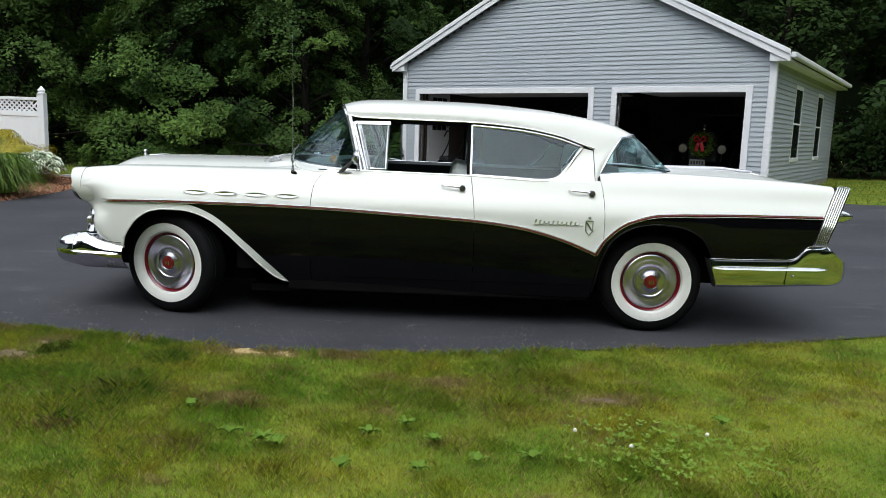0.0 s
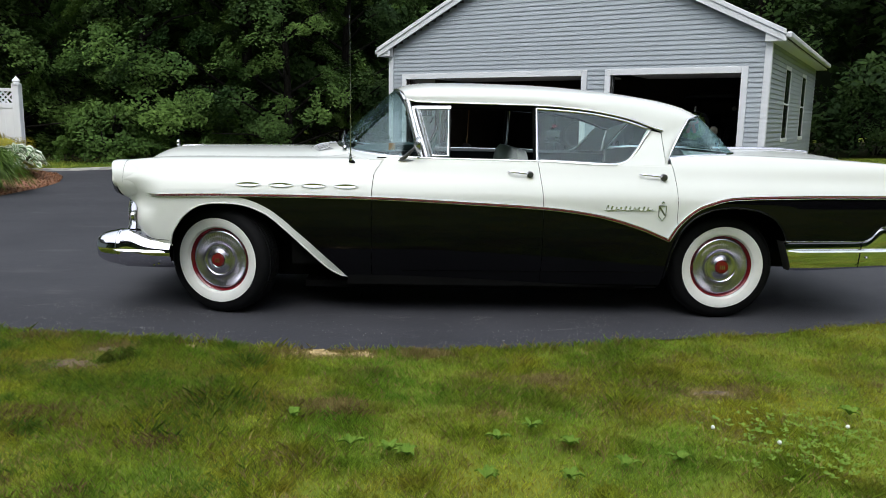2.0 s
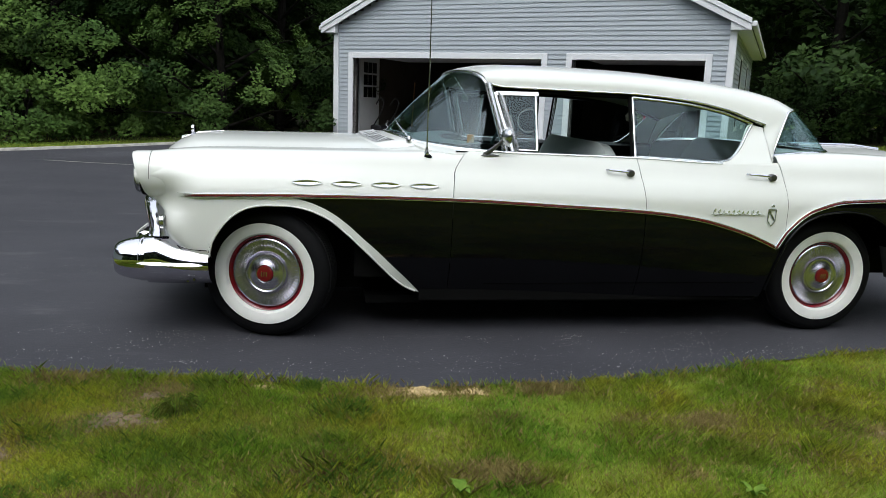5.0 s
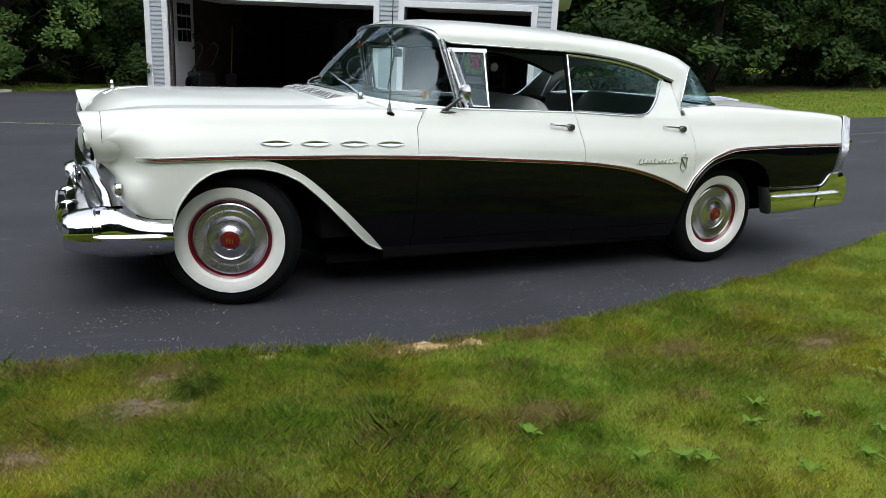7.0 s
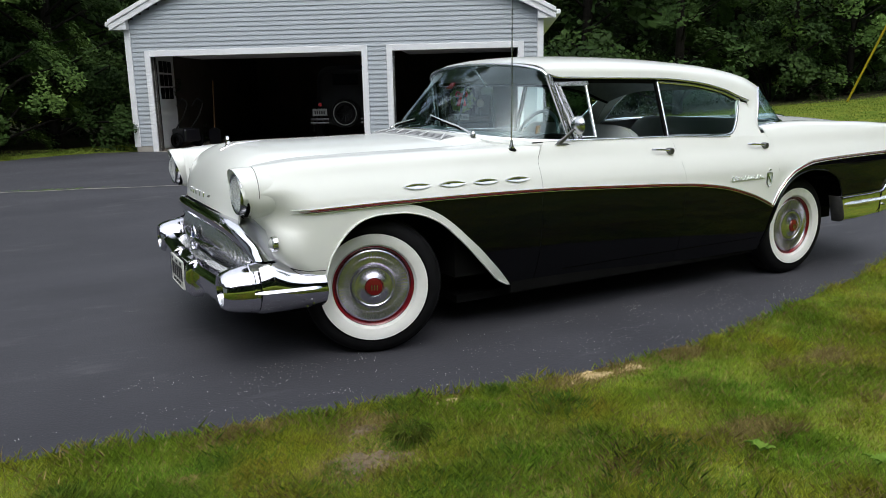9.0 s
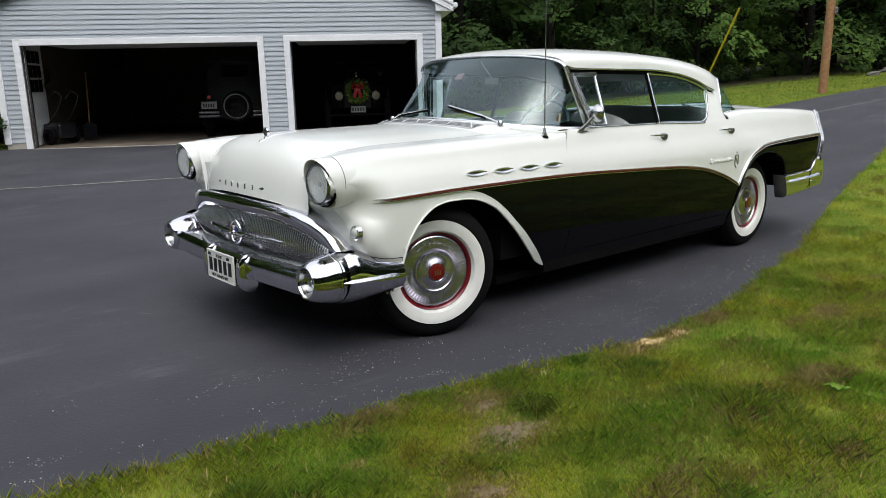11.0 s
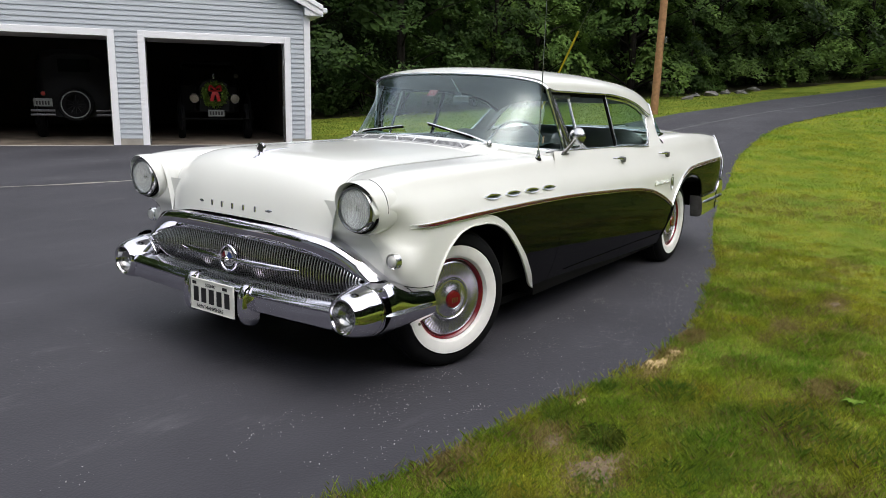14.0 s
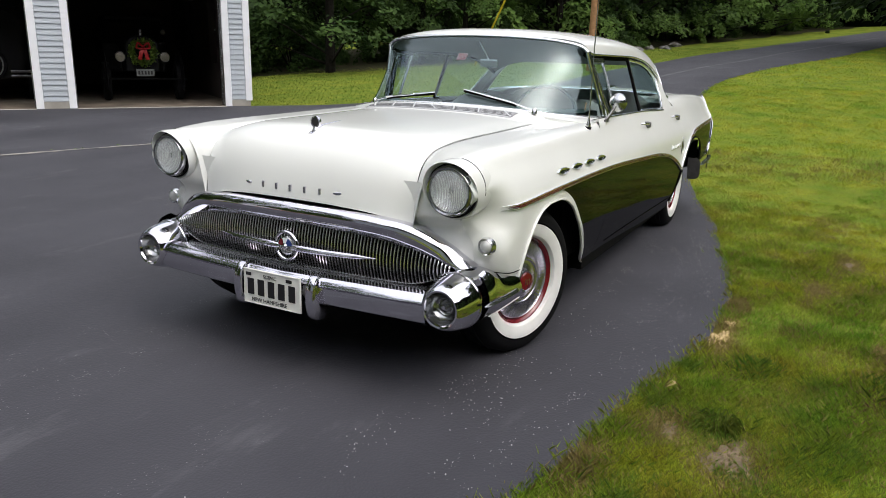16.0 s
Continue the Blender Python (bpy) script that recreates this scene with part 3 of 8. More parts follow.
for a, c in OPEN:
    b = B().box((a - 0.115, D0 - 0.04, GZ), (a, D0 + 0.10, HEAD + 0.115)).box((c, D0 - 0.04, GZ), (c + 0.115, D0 + 0.10, HEAD + 0.115)).box((a, D0 - 0.04, HEAD), (c, D0 + 0.10, HEAD + 0.115))
    b.put("door_frame", TRIM, garage, "white frame of the open doorway", smooth=0, bevel=0.005)
    b = B()
    for k in range(4):
        b.box((a + 0.03, D0 + 0.35 + k * 0.56, HEAD + 0.06), (c - 0.03, D0 + 0.35 + k * 0.56 + 0.54, HEAD + 0.10))
    b.put("overhead_door", TRIM, garage, "white overhead door rolled up under the ceiling", smooth=0, bevel=0.006)
    for u in (a - 0.02, c - 0.02):
        B().box((u, D0 + 0.14, GZ), (u + 0.04, D0 + 0.19, HEAD)).put("door_track", DULL, garage, smooth=0)
# lapped siding boards
PITCH = 0.0885
board_meshes = {}


def siding(u0, u1, z, along="u"):
    if u1 - u0 < 0.06:
        return
    key = (round(u1 - u0, 2), along)
    if key not in board_meshes:
        L = u1 - u0
        sec = [(0.0, 0.0), (-0.020, 0.0), (-0.020, 0.012), (-0.005, PITCH), (0.0, PITCH)]
        bb = B()
        if along == "u":
            bb.prism(sec, 0, L, axis="x")
        else:
            bb.prism([(-p, q) for p, q in sec], 0, L, axis="y")
        ob = bb.put("siding_board", SIDING, garage, smooth=0)
        board_meshes[key] = ob.data
    else:
        ob = new("siding_board", board_meshes[key])
        ob.parent = garage
    ob.location = (u0, D0, z) if along == "u" else (UR, u0, z)


for k in range(52):
    z = SIDE0 + k * PITCH
    if z + PITCH < EAVE + 0.05:
        L, R = UL + 0.09, UR - 0.09
    else:
        half = (APEX - z - 0.5 * PITCH) / SLOPE
        L, R = UM - half, UM + half
    if R - L < 0.2:
        continue
    if z + PITCH * 0.5 < HEAD + 0.115:
        for a, c in ((L, OPEN[0][0] - 0.115), (OPEN[0][1] + 0.115, OPEN[1][0] - 0.115), (OPEN[1][1] + 0.115, R)):
            siding(a, c, z)
    else:
        siding(L, R, z)
    if z + PITCH < EAVE:
        if WZ[0] - 0.08 < z + PITCH / 2 < WZ[1] + 0.07:
            for a, c in ((D0 + 0.09, W1[0] - 0.08), (W1[1] + 0.08, W2[0] - 0.08), (W2[1] + 0.08, DB)):
                siding(a, c, z, "d")
        else:
            siding(D0 + 0.09, DB, z, "d")
for w in (W1, W2):
    fr = B()
    z0, z1, zm = WZ[0], WZ[1], sum(WZ) / 2
    for lo, hi in (((UR - 0.02, w[0] - 0.08, z0 - 0.08), (UR + 0.016, w[0] - 0.025, z1 + 0.08)), ((UR - 0.02, w[1] + 0.025, z0 - 0.08), (UR + 0.016, w[1] + 0.08, z1 + 0.08)), ((UR - 0.02, w[0] - 0.025, z1), (UR + 0.016, w[1] + 0.025, z1 + 0.08)), ((UR - 0.02, w[0] - 0.025, z0 - 0.08), (UR + 0.04, w[1] + 0.025, z0)), ((UR - 0.03, w[0] - 0.025, zm - 0.018), (UR + 0.010, w[1] + 0.025, zm + 0.018))):
        fr.box(lo, hi)
    win = fr.put("window", TRIM, garage, "white double-hung window, dark inside", smooth=0, bevel=0.004)
    B().box((UR + 0.001, w[0] - 0.025, WZ[0]), (UR + 0.005, w[1] + 0.025, WZ[1])).put("pane", DARKPANE, win, smooth=0)
# inner left wall: part-glazed side door, its frame
B().box((UL + 0.14, D0 + 0.75, GZ), (UL + 0.20, D0 + 1.65, GZ + 2.0)).put("side_door", TRIM, garage, "white half-glazed side door", smooth=0, bevel=0.008)
for i in range(3):
    for j in range(3):
        B().box((UL + 0.20, D0 + 0.90 + i * 0.21, GZ + 1.05 + j * 0.28), (UL + 0.206, D0 + 1.08 + i * 0.21, GZ + 1.29 + j * 0.28)).put("pane", PANE, garage, smooth=0)


def in_garage(u, d, z=0.0, rz=0.0):
    return garage_m @ pose(u, D0 + d, GZ + z, 0, 0, rz)


def wheel_simple(b, at, R, w, rim=1, axis="y"):
    b.lathe([(R * 0.55, -w / 2), (R * 0.95, -w / 2), (R, -w / 4), (R, w / 4), (R * 0.95, w / 2), (R * 0.55, w / 2)], 32, axis, at, 0)


def vintage_rear():
    """Black sedan seen from behind, with its spare wheel on the tail."""
    car = new("vintage_sedan")
    tagged(car, "black vintage sedan, spare wheel on its tail, in the garage", "car")
    sec = cv((-0.05, 0.50), (0.05, 0.66), (0.3, 0.72), (1.6, 0.74), (2.6, 0.5), (3.6, 0.42))
    rows = []
    for d in (-0.03, 0.0, 0.08, 0.3, 0.8, 1.6, 2.2):
        hw, zt = float(sec(d)), 1.72 - 0.35 * max(0, 0.3 - d)
        ring = []
        for j in range(28):
            w = 2 * math.pi * j / 28
            cs, sn = math.cos(w), math.sin(w)
            ring.append([hw * abs(cs) ** 0.45 * (1 if cs > 0 else -1), d, (zt + 0.4) / 2 + (zt - 0.4) / 2 * abs(sn) ** 0.45 * (1 if sn > 0 else -1)])
        rows.append(ring)
    B().grid(rows, wrap=True).cap(rows[0]).cap(rows[-1]).put("body", DIMBLACK, car)
    B().box((-0.28, -0.06, 1.28), (0.28, -0.02, 1.52)).put("rear_window", PANE, car, smooth=0, bevel=0.01)
    for sg in (-1, 1):
        b = B()
        wheel_simple(b, (sg * 0.68, 0.45, 0.36), 0.36, 0.15, axis="x")
        b.put("wheel", RUBBER, car)
        pts = [(sg * 0.72, 0.45 + 0.46 * math.cos(w), 0.36 + 0.46 * math.sin(w)) for w in np.linspace(-0.1, math.pi + 0.2, 14)]
        B().sweep(pts, 0.16, 0.025, up=(1, 0, 0)).put("fender", DIMBLACK, car)
    sp = B()
    wheel_simple(sp, (0, -0.16, 0.66), 0.32, 0.14)
    spare = sp.put("spare_wheel", RUBBER, car, "spare wheel with a pale ring")
    B().lathe([(0.240, -0.233), (0.252, -0.240), (0.264, -0.233)], 40, "y", (0, 0, 0.66)).put("ring", DIMPLATE, spare)
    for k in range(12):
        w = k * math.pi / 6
        B().sweep([(0.05 * math.cos(w), -0.20, 0.66 + 0.05 * math.sin(w)), (0.24 * math.cos(w), -0.22, 0.66 + 0.24 * math.sin(w))], 0.008, 0.008, n=6).put("spoke", DIMBLACK, spare)
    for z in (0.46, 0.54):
        B().sweep([(-0.78, -0.20, z), (-0.4, -0.27, z), (-0.36, -0.27, z)], 0.012, 0.025).put("bumper_bar", DIMMETAL, car)
        B().sweep([(0.36, -0.27, z), (0.4, -0.27, z), (0.78, -0.20, z)], 0.012, 0.025).put("bumper_bar", DIMMETAL, car)
    pl = B().box((-0.72, -0.23, 0.62), (-0.40, -0.22, 0.77)).put("plate", DIMPLATE, car, "white plate with dark bars", smooth=0)
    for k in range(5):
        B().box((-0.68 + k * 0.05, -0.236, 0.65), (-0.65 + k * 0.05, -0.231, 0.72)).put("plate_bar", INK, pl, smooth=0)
    B().lathe([(0.0, -0.22), (0.04, -0.22), (0.045, -0.16), (0.0, -0.15)], 16, "y", (-0.55, 0, 0.86)).put("tail_lamp", GLASSRED, car)
    car.matrix_world = in_garage(-3.61, 1.85)
    return car


def vintage_front():
    """Dark roadster with a wreath hung before its radiator."""
    car = new("vintage_roadster")
    tagged(car, "dark vintage car facing out, round headlamps on stalks", "car")
    shell = [(-0.30, 0.55), (-0.30, 1.05), (-0.22, 1.17), (0, 1.22), (0.22, 1.17), (0.30, 1.05), (0.30, 0.55)]
    B().prism(shell, 0.0, 0.10).put("radiator_shell", DIMBLACK, car, smooth=0, bevel=0.02)
    B().prism([(x * 1.02, z) for x, z in shell], 0.10, 1.3).put("hood", DIMBLACK, car, smooth=30, bevel=0.02)
    B().prism([(-0.62, 0.5), (-0.62, 1.1), (0.62, 1.1), (0.62, 0.5)], 1.3, 3.2).put("body", DIMBLACK, car, smooth=0, bevel=0.05)
    B().prism([(-0.58, 1.52), (-0.50, 1.62), (0.50, 1.62), (0.58, 1.52)], 1.4, 3.0).put("roof", DIMBLACK, car, smooth=0, bevel=0.03)
    for sg in (-1, 1):
        B().sweep([(sg * 0.58, 1.35, 1.1), (sg * 0.56, 1.45, 1.55)], 0.02, 0.02, up=(0, 1, 0)).put("pillar", DIMBLACK, car)
        b = B()
        wheel_simple(b, (sg * 0.66, 0.15, 0.36), 0.36, 0.13, axis="x")
        b.put("wheel", RUBBER, car)
        pts = [(sg * 0.68, 0.15 + 0.46 * math.cos(w), 0.36 + 0.46 * math.sin(w)) for w in np.linspace(-0.2, math.pi + 0.3, 14)]
        B().sweep(pts, 0.15, 0.02, up=(1, 0, 0)).put("fender", DIMBLACK, car)
        lamp = B().lathe([(0.0, 0.12), (0.07, 0.08), (0.098, -0.02), (0.094, -0.05)], 28, "y", (sg * 0.40, 0, 0.82)).put("headlamp", DIMMETAL, car, "round chrome headlamp")
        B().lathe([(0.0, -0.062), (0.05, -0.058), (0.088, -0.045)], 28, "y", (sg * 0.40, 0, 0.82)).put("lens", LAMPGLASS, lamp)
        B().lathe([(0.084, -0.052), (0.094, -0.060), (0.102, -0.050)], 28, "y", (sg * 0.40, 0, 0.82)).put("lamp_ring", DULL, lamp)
        B().sweep([(sg * 0.40, 0.03, 0.72), (sg * 0.38, 0.05, 0.55)], 0.015, 0.015, up=(0, 1, 0)).put("lamp_stalk", DIMBLACK, car)
    # bar coloured near-black, lost in the garage's shade
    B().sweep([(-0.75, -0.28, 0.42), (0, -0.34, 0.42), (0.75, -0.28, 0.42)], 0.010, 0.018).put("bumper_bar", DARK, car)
    spot = B().lathe([(0.0, 0.06), (0.04, 0.04), (0.052, -0.01), (0.050, -0.025)], 20, "y", (0.56, 1.2, 1.30)).put("spot_lamp", DIMMETAL, car, "small round spot lamp by the windshield")
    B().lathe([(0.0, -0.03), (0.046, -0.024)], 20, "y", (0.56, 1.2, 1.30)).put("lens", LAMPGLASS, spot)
    B().sweep([(0.56, 1.22, 1.27), (0.57, 1.33, 1.12)], 0.01, 0.01, up=(0, 1, 0)).put("lamp_arm", DIMBLACK, spot)
    pl = B().box((-0.16, -0.32, 0.47), (0.16, -0.31, 0.60)).put("plate", DIMPLATE, car, "white plate with dark bars", smooth=0)
    for k in range(5):
        B().box((-0.13 + k * 0.055, -0.326, 0.50), (-0.095 + k * 0.055, -0.321, 0.57)).put("plate_bar", INK, pl, smooth=0)
    B().lathe([(0.03, -0.05), (0.035, 0.0), (0.02, 0.05), (0.0, 0.06)], 16, "z", (0, 0.04, 1.27)).put("cap", CHROME, car)
    car.matrix_world = in_garage(-1.02, 1.72)
    return car


vintage_rear()
vintage_front()


def leaf_mesh(name, centers, normals, size, material, parent=None, seed=1, label="", aspect=0.55, droop=0.0, single=False, lie=0.0):
    """Many small pointed leaves, one folded pair of faces each; lie turns them into the plane of their spray."""
    r = np.random.default_rng(seed)
    n = len(centers)
    d = r.normal(size=(n, 3))
    d[:, 2] -= droop
    if lie:
        m = normals / (np.linalg.norm(normals, axis=1)[:, None] + 1e-9)
        d -= m * ((d * m).sum(1) * lie)[:, None]
    d /= np.linalg.norm(d, axis=1)[:, None]
    s = np.cross(d, normals)
    s /= np.linalg.norm(s, axis=1)[:, None] + 1e-9
    up = np.cross(s, d)
    L = size * r.uniform(0.6, 1.3, n)[:, None]
    c = np.asarray(centers)
    v = np.stack([c - d * L * 0.5, c + s * L * aspect * 0.5 + up * L * 0.08, c + d * L * 0.5, c - s * L * aspect * 0.5 + up * L * 0.08], 1).reshape(-1, 3)
    k = np.arange(n)[:, None] * 4
    f = np.concatenate([k + [0, 1, 2], k + [0, 2, 3]], 0)
    if single:
        v = v.reshape(n, 4, 3)[:, :3].reshape(-1, 3)
        f = np.arange(n)[:, None] * 3 + [0, 1, 2]
    me = bpy.data.meshes.new(name)
    me.vertices.add(len(v))
    me.vertices.foreach_set("co", v.ravel())
    me.loops.add(f.size)
    me.loops.foreach_set("vertex_index", f.ravel())
    me.polygons.add(len(f))
    me.polygons.foreach_set("loop_start", np.arange(0, f.size, 3))
    me.update()
    me.materials.append(material)
    ob = new(name, me)
    if parent:
        ob.parent = parent
    if label:
        ob["label"] = label
    return ob


# wreath with a red bow on the roadster's radiator
wreath = thing("wreath", "green wreath with a red bow, hung on the parked roadster", "wreath")
r_ = np.random.default_rng(5)
w = r_.uniform(0, 2 * math.pi, 900)
rad = 0.20 + r_.normal(0, 0.035, 900)
cen = np.stack([rad * np.cos(w), r_.normal(0, 0.03, 900), rad * np.sin(w)], 1)
leaf_mesh("needles", cen, r_.normal(size=(900, 3)), 0.06, LEAFG, wreath, 6)
for sg in (-1, 1):
    B().sweep(smooth_path([(0, -0.09, 0.10), (sg * 0.09, -0.12, 0.17), (sg * 0.12, -0.10, 0.08), (0, -0.09, 0.06)], 12), 0.02, 0.035, up=(0, 1, 0)).put("bow_loop", BOW, wreath)
    B().sweep(smooth_path([(0, -0.09, 0.08), (sg * 0.05, -0.11, -0.04), (sg * 0.07, -0.10, -0.14)], 8), 0.004, 0.035, up=(1, 0, 0.2)).put("bow_tail", BOW, wreath)
wreath.matrix_world = in_garage(-1.02, 1.60, 0.91)
# mower, hose reel and shovel by the left wall
mower = thing("snow_blower", "dark garden machine with loop handles by the garage wall", "machine")
B().box((-0.22, -0.2, 0.12), (0.22, 0.25, 0.42)).put("housing", OLDCAR, mower, smooth=0, bevel=0.05)
for sg in (-1, 1):
    b = B()
    wheel_simple(b, (sg * 0.28, 0, 0.16), 0.16, 0.09, axis="x")
    b.put("wheel", RUBBER, mower)
    B().sweep(smooth_path([(sg * 0.2, 0.1, 0.4), (sg * 0.2, -0.25, 0.75), (sg * 0.2, -0.35, 0.95), (sg * 0.2, -0.2, 1.05), (sg * 0.2, 0.0, 0.9)], 16), 0.015, 0.015).put("handle", OLDCAR, mower)
mower.matrix_world = in_garage(-7.08, 1.25, 0, 60)
shovel = thing("shovel", "long-handled shovel leaning on the garage wall", "shovel")
B().sweep([(0, 0, 0.3), (0.0, 0.12, 1.45)], 0.016, 0.016, up=(1, 0, 0)).put("handle", POLEW, shovel)
B().prism([(-0.13, 0.0), (0.13, 0.0), (0.15, 0.32), (0.05, 0.38), (-0.05, 0.38), (-0.15, 0.32)], -0.02, 0.0).put("blade", OLDCAR, shovel, smooth=0, bevel=0.006)
shovel.matrix_world = in_garage(-6.85, 2.3)

# ---- fence, porch post, unseen house, planting bed ----
fence = thing("fence", "white vinyl privacy fence with lattice top", "fence", (-7.58, 8.69, 0.12), 176)


def fence_post(x):
    p = B().box((x - 0.065, -0.065, 0), (x + 0.065, 0.065, 1.52)).put("post", VINYL, fence, smooth=0, bevel=0.006)
    B().lathe([(0.085, 1.52), (0.085, 1.545), (0.06, 1.552), (0.052, 1.570), (0.070, 1.590), (0.064, 1.610), (0.030, 1.645), (0.008, 1.675), (0.0, 1.68)], 24, "z", (x, 0, 0)).put("finial", VINYL, p)


for x in (0, 2.4, 4.8):
    fence_post(x)
for x0 in (0.065, 2.465):
    for k in range(13):
        B().box((x0 + k * 0.1745, -0.018, 0.08), (x0 + k * 0.1745 + 0.1738, 0.018, 1.10)).put("board", VINYL, fence, smooth=0, bevel=0.001)
    for z0, z1 in ((0.0, 0.08), (1.10, 1.20), (1.40, 1.46)):
        B().box((x0, -0.03, z0), (x0 + 2.27, 0.03, z1)).put("rail", VINYL, fence, smooth=0, bevel=0.004)
    for k in range(0, 24):
        for sg in (-1, 1):
            a = x0 + k * 0.098
            p0, p1 = (a, 1.20), (a + 0.2, 1.40)
            if a < x0 or a + 0.2 > x0 + 2.27:
                continue
            if sg < 0:
                p0, p1 = (a, 1.40), (a + 0.2, 1.20)
            B().sweep([(p0[0], 0.006 * sg, p0[1]), (p1[0], 0.006 * sg, p1[1])], 0.006, 0.014, up=(0, 0, 1), n=4, square=True).put("lattice_slat", VINYL, fence, smooth=0)

post = thing("porch_post", "white square porch post on a moulded base", "post", (-6.46, 4.42, 0.02))
B().box((-0.12, -0.12, 0.30), (0.0, 0.0, 3.4)).put("shaft", TRIM, post, smooth=0, bevel=0.006)
B().box((-0.14, -0.14, -0.03), (0.02, 0.02, 0.32)).put("post_base", TRIM, post, smooth=0, bevel=0.01)
B().box((-0.155, -0.155, 0.32), (0.035, 0.035, 0.35)).put("moulding", TRIM, post, smooth=0, bevel=0.008)
# house stands out of view, added to shape reflections in the car
house = thing("house", "unseen grey-sided house added for reflections", "house", (-11.0, 4.0, 0.02))
B().box((-8.0, -12.5, 0.35), (-0.06, -0.06, 4.0)).put("wall", SIDING, house, smooth=0)
B().box((-7.9, -12.4, -0.05), (-0.08, -0.08, 0.35)).put("foundation", CONCRETE, house, smooth=0)
B().prism([(-13.0, 4.0), (0.4, 4.0), (-6.3, 6.8)], -8.4, 0.3, axis="x").put("roof", SHINGLE, house, smooth=0)
for k in range(28):
    B().box((-0.06, -12.5, 0.38 + k * 0.127), (-0.045, -0.06, 0.38 + k * 0.127 + 0.122)).put("siding_board", SIDING, house, smooth=0)

bed_out = smooth_path([(-6.6, 4.25), (-6.35, 4.45), (-6.20, 4.92), (-6.16, 6.07), (-6.22, 6.96), (-6.44, 7.7), (-6.64, 8.18), (-7.0, 8.7), (-7.8, 9.2), (-9.5, 9.5), (-11.5, 9.3)], 60)
bed_in = smooth_path([(-11.5, 4.3), (-11.8, 6), (-11.5, 9.0)], 60)
rows = []
for s in np.linspace(0, 1, 26):
    q = bed_out * (1 - s) + bed_in * s
    hgt = 0.02 + 0.09 * np.minimum(1, s * 8) + np.random.default_rng(int(s * 100)).normal(0, 0.008, len(q)) * (s > 0)
    rows.append(np.stack([q[:, 0], q[:, 1], rise(q[:, 0], q[:, 1]) + hgt], 1))
tagged(B().grid(rows).put("mulch_bed", MULCH, weld=0, outward=False), "red-brown bark mulch planting bed", "bed", kind="structure")
mr_ = np.random.default_rng(44)
mi = mr_.integers(0, 59, 5000)
ms_ = mr_.uniform(0.004, 0.5, 5000) ** 1.6
mq = bed_out[mi] * (1 - ms_)[:, None] + bed_in[mi] * ms_[:, None] + mr_.normal(0, 0.08, (5000, 2)) * np.minimum(1, ms_ * 8)[:, None]
mz = rise(mq[:, 0], mq[:, 1]) + 0.028 + 0.09 * np.minimum(1, ms_ * 8)
chips = leaf_mesh("mulch_chips", np.column_stack([mq, mz]), mr_.normal(0, 0.5, (5000, 3)) + [0, 0, 1], 0.06, MULCHC, None, 44, aspect=0.3)
tagged(chips, "loose red-brown bark chips on the bed", "mulch", kind="stuff")


def strap_clump(n, R, h, seed, fine=1.0):
    r = np.random.default_rng(seed)
    b = B()
    for _ in range(n):
        a, q = r.uniform(0, 2 * math.pi), R * 0.5 * math.sqrt(r.uniform())
        a2 = a + r.normal(0, 0.5)
        inner = r.uniform()
        reach, hh = R * r.uniform(0.35, 1.0) * (0.6 + 0.4 * inner), h * r.uniform(0.75, 1.08) * (1.05 - 0.55 * inner ** 2)
        x0, y0 = q * math.cos(a), q * math.sin(a)
        dx, dy = math.cos(a2), math.sin(a2)
        wd = fine * r.uniform(0.006, 0.011)
        L = []
        for s in (0, 0.3, 0.55, 0.8, 1.0):
            z = hh * (math.sin(s * (2.3 + 0.75 * inner)) - 0.1 * s ** 4 * inner)
            ww = wd * (1 - s ** 3) + 0.001
            x, y = x0 + dx * reach * s ** 1.25, y0 + dy * reach * s ** 1.25
            L.append([[x - dy * ww, y + dx * ww, z], [x, y, z - 0.006], [x + dy * ww, y - dx * ww, z]])
        b.grid(L)
    return b


daylily = thing("daylily", "large clump of arching green strap leaves", "plant", (-6.62, 5.50, 0.10))
strap_clump(1300, 0.58, 0.54, 11).put("leaves", LEAFG, daylily, weld=0, outward=False, smooth=0)
hosta = thing("hosta", "hosta clump with white-edged green leaves", "plant", (-7.00, 7.38, 0.12))
hr, hb = np.random.default_rng(22), B()
for k in range(460):
    a, f = hr.uniform(0, 6.28), hr.uniform() ** 0.6
    L, wd = hr.uniform(0.09, 0.15), hr.uniform(0.026, 0.042)
    d, e = np.array([math.cos(a), math.sin(a), 0]), np.array([-math.sin(a), math.cos(a), 0])
    c = d * 0.44 * f + np.array([0, 0, 0.47 * math.sqrt(max(0, 1 - (f * 0.93) ** 2)) * hr.uniform(0.85, 1.05) + 0.03])
    tw = hr.normal(0, 0.7)
    a += hr.normal(0, 1.0)
    d, e = np.array([math.cos(a), math.sin(a), 0]), np.array([-math.sin(a), math.cos(a), hr.normal(0, 0.5)])
    P = [[c + d * L * (s - 0.3) * (1 - 0.25 * s) + e * wd * (v + tw * s * 0.4) * math.sin(math.pi * min(0.97, 0.12 + s * 0.85)) ** 0.7 + np.array([0, 0, 0.012 * abs(v) - 0.05 * s * s * (0.4 + f)]) for v in (-1.0, -0.48, 0.0, 0.48, 1.0)] for s in np.linspace(0, 1, 6)]
    n0 = len(hb.f)
    hb.grid(P)
    for q in range(n0, len(hb.f)):
        hb.m[q] = 1 if (q - n0) % 4 in (0, 3) else 0
hb.put("leaves", [LEAFH, LEAFW], hosta, weld=0, outward=False)


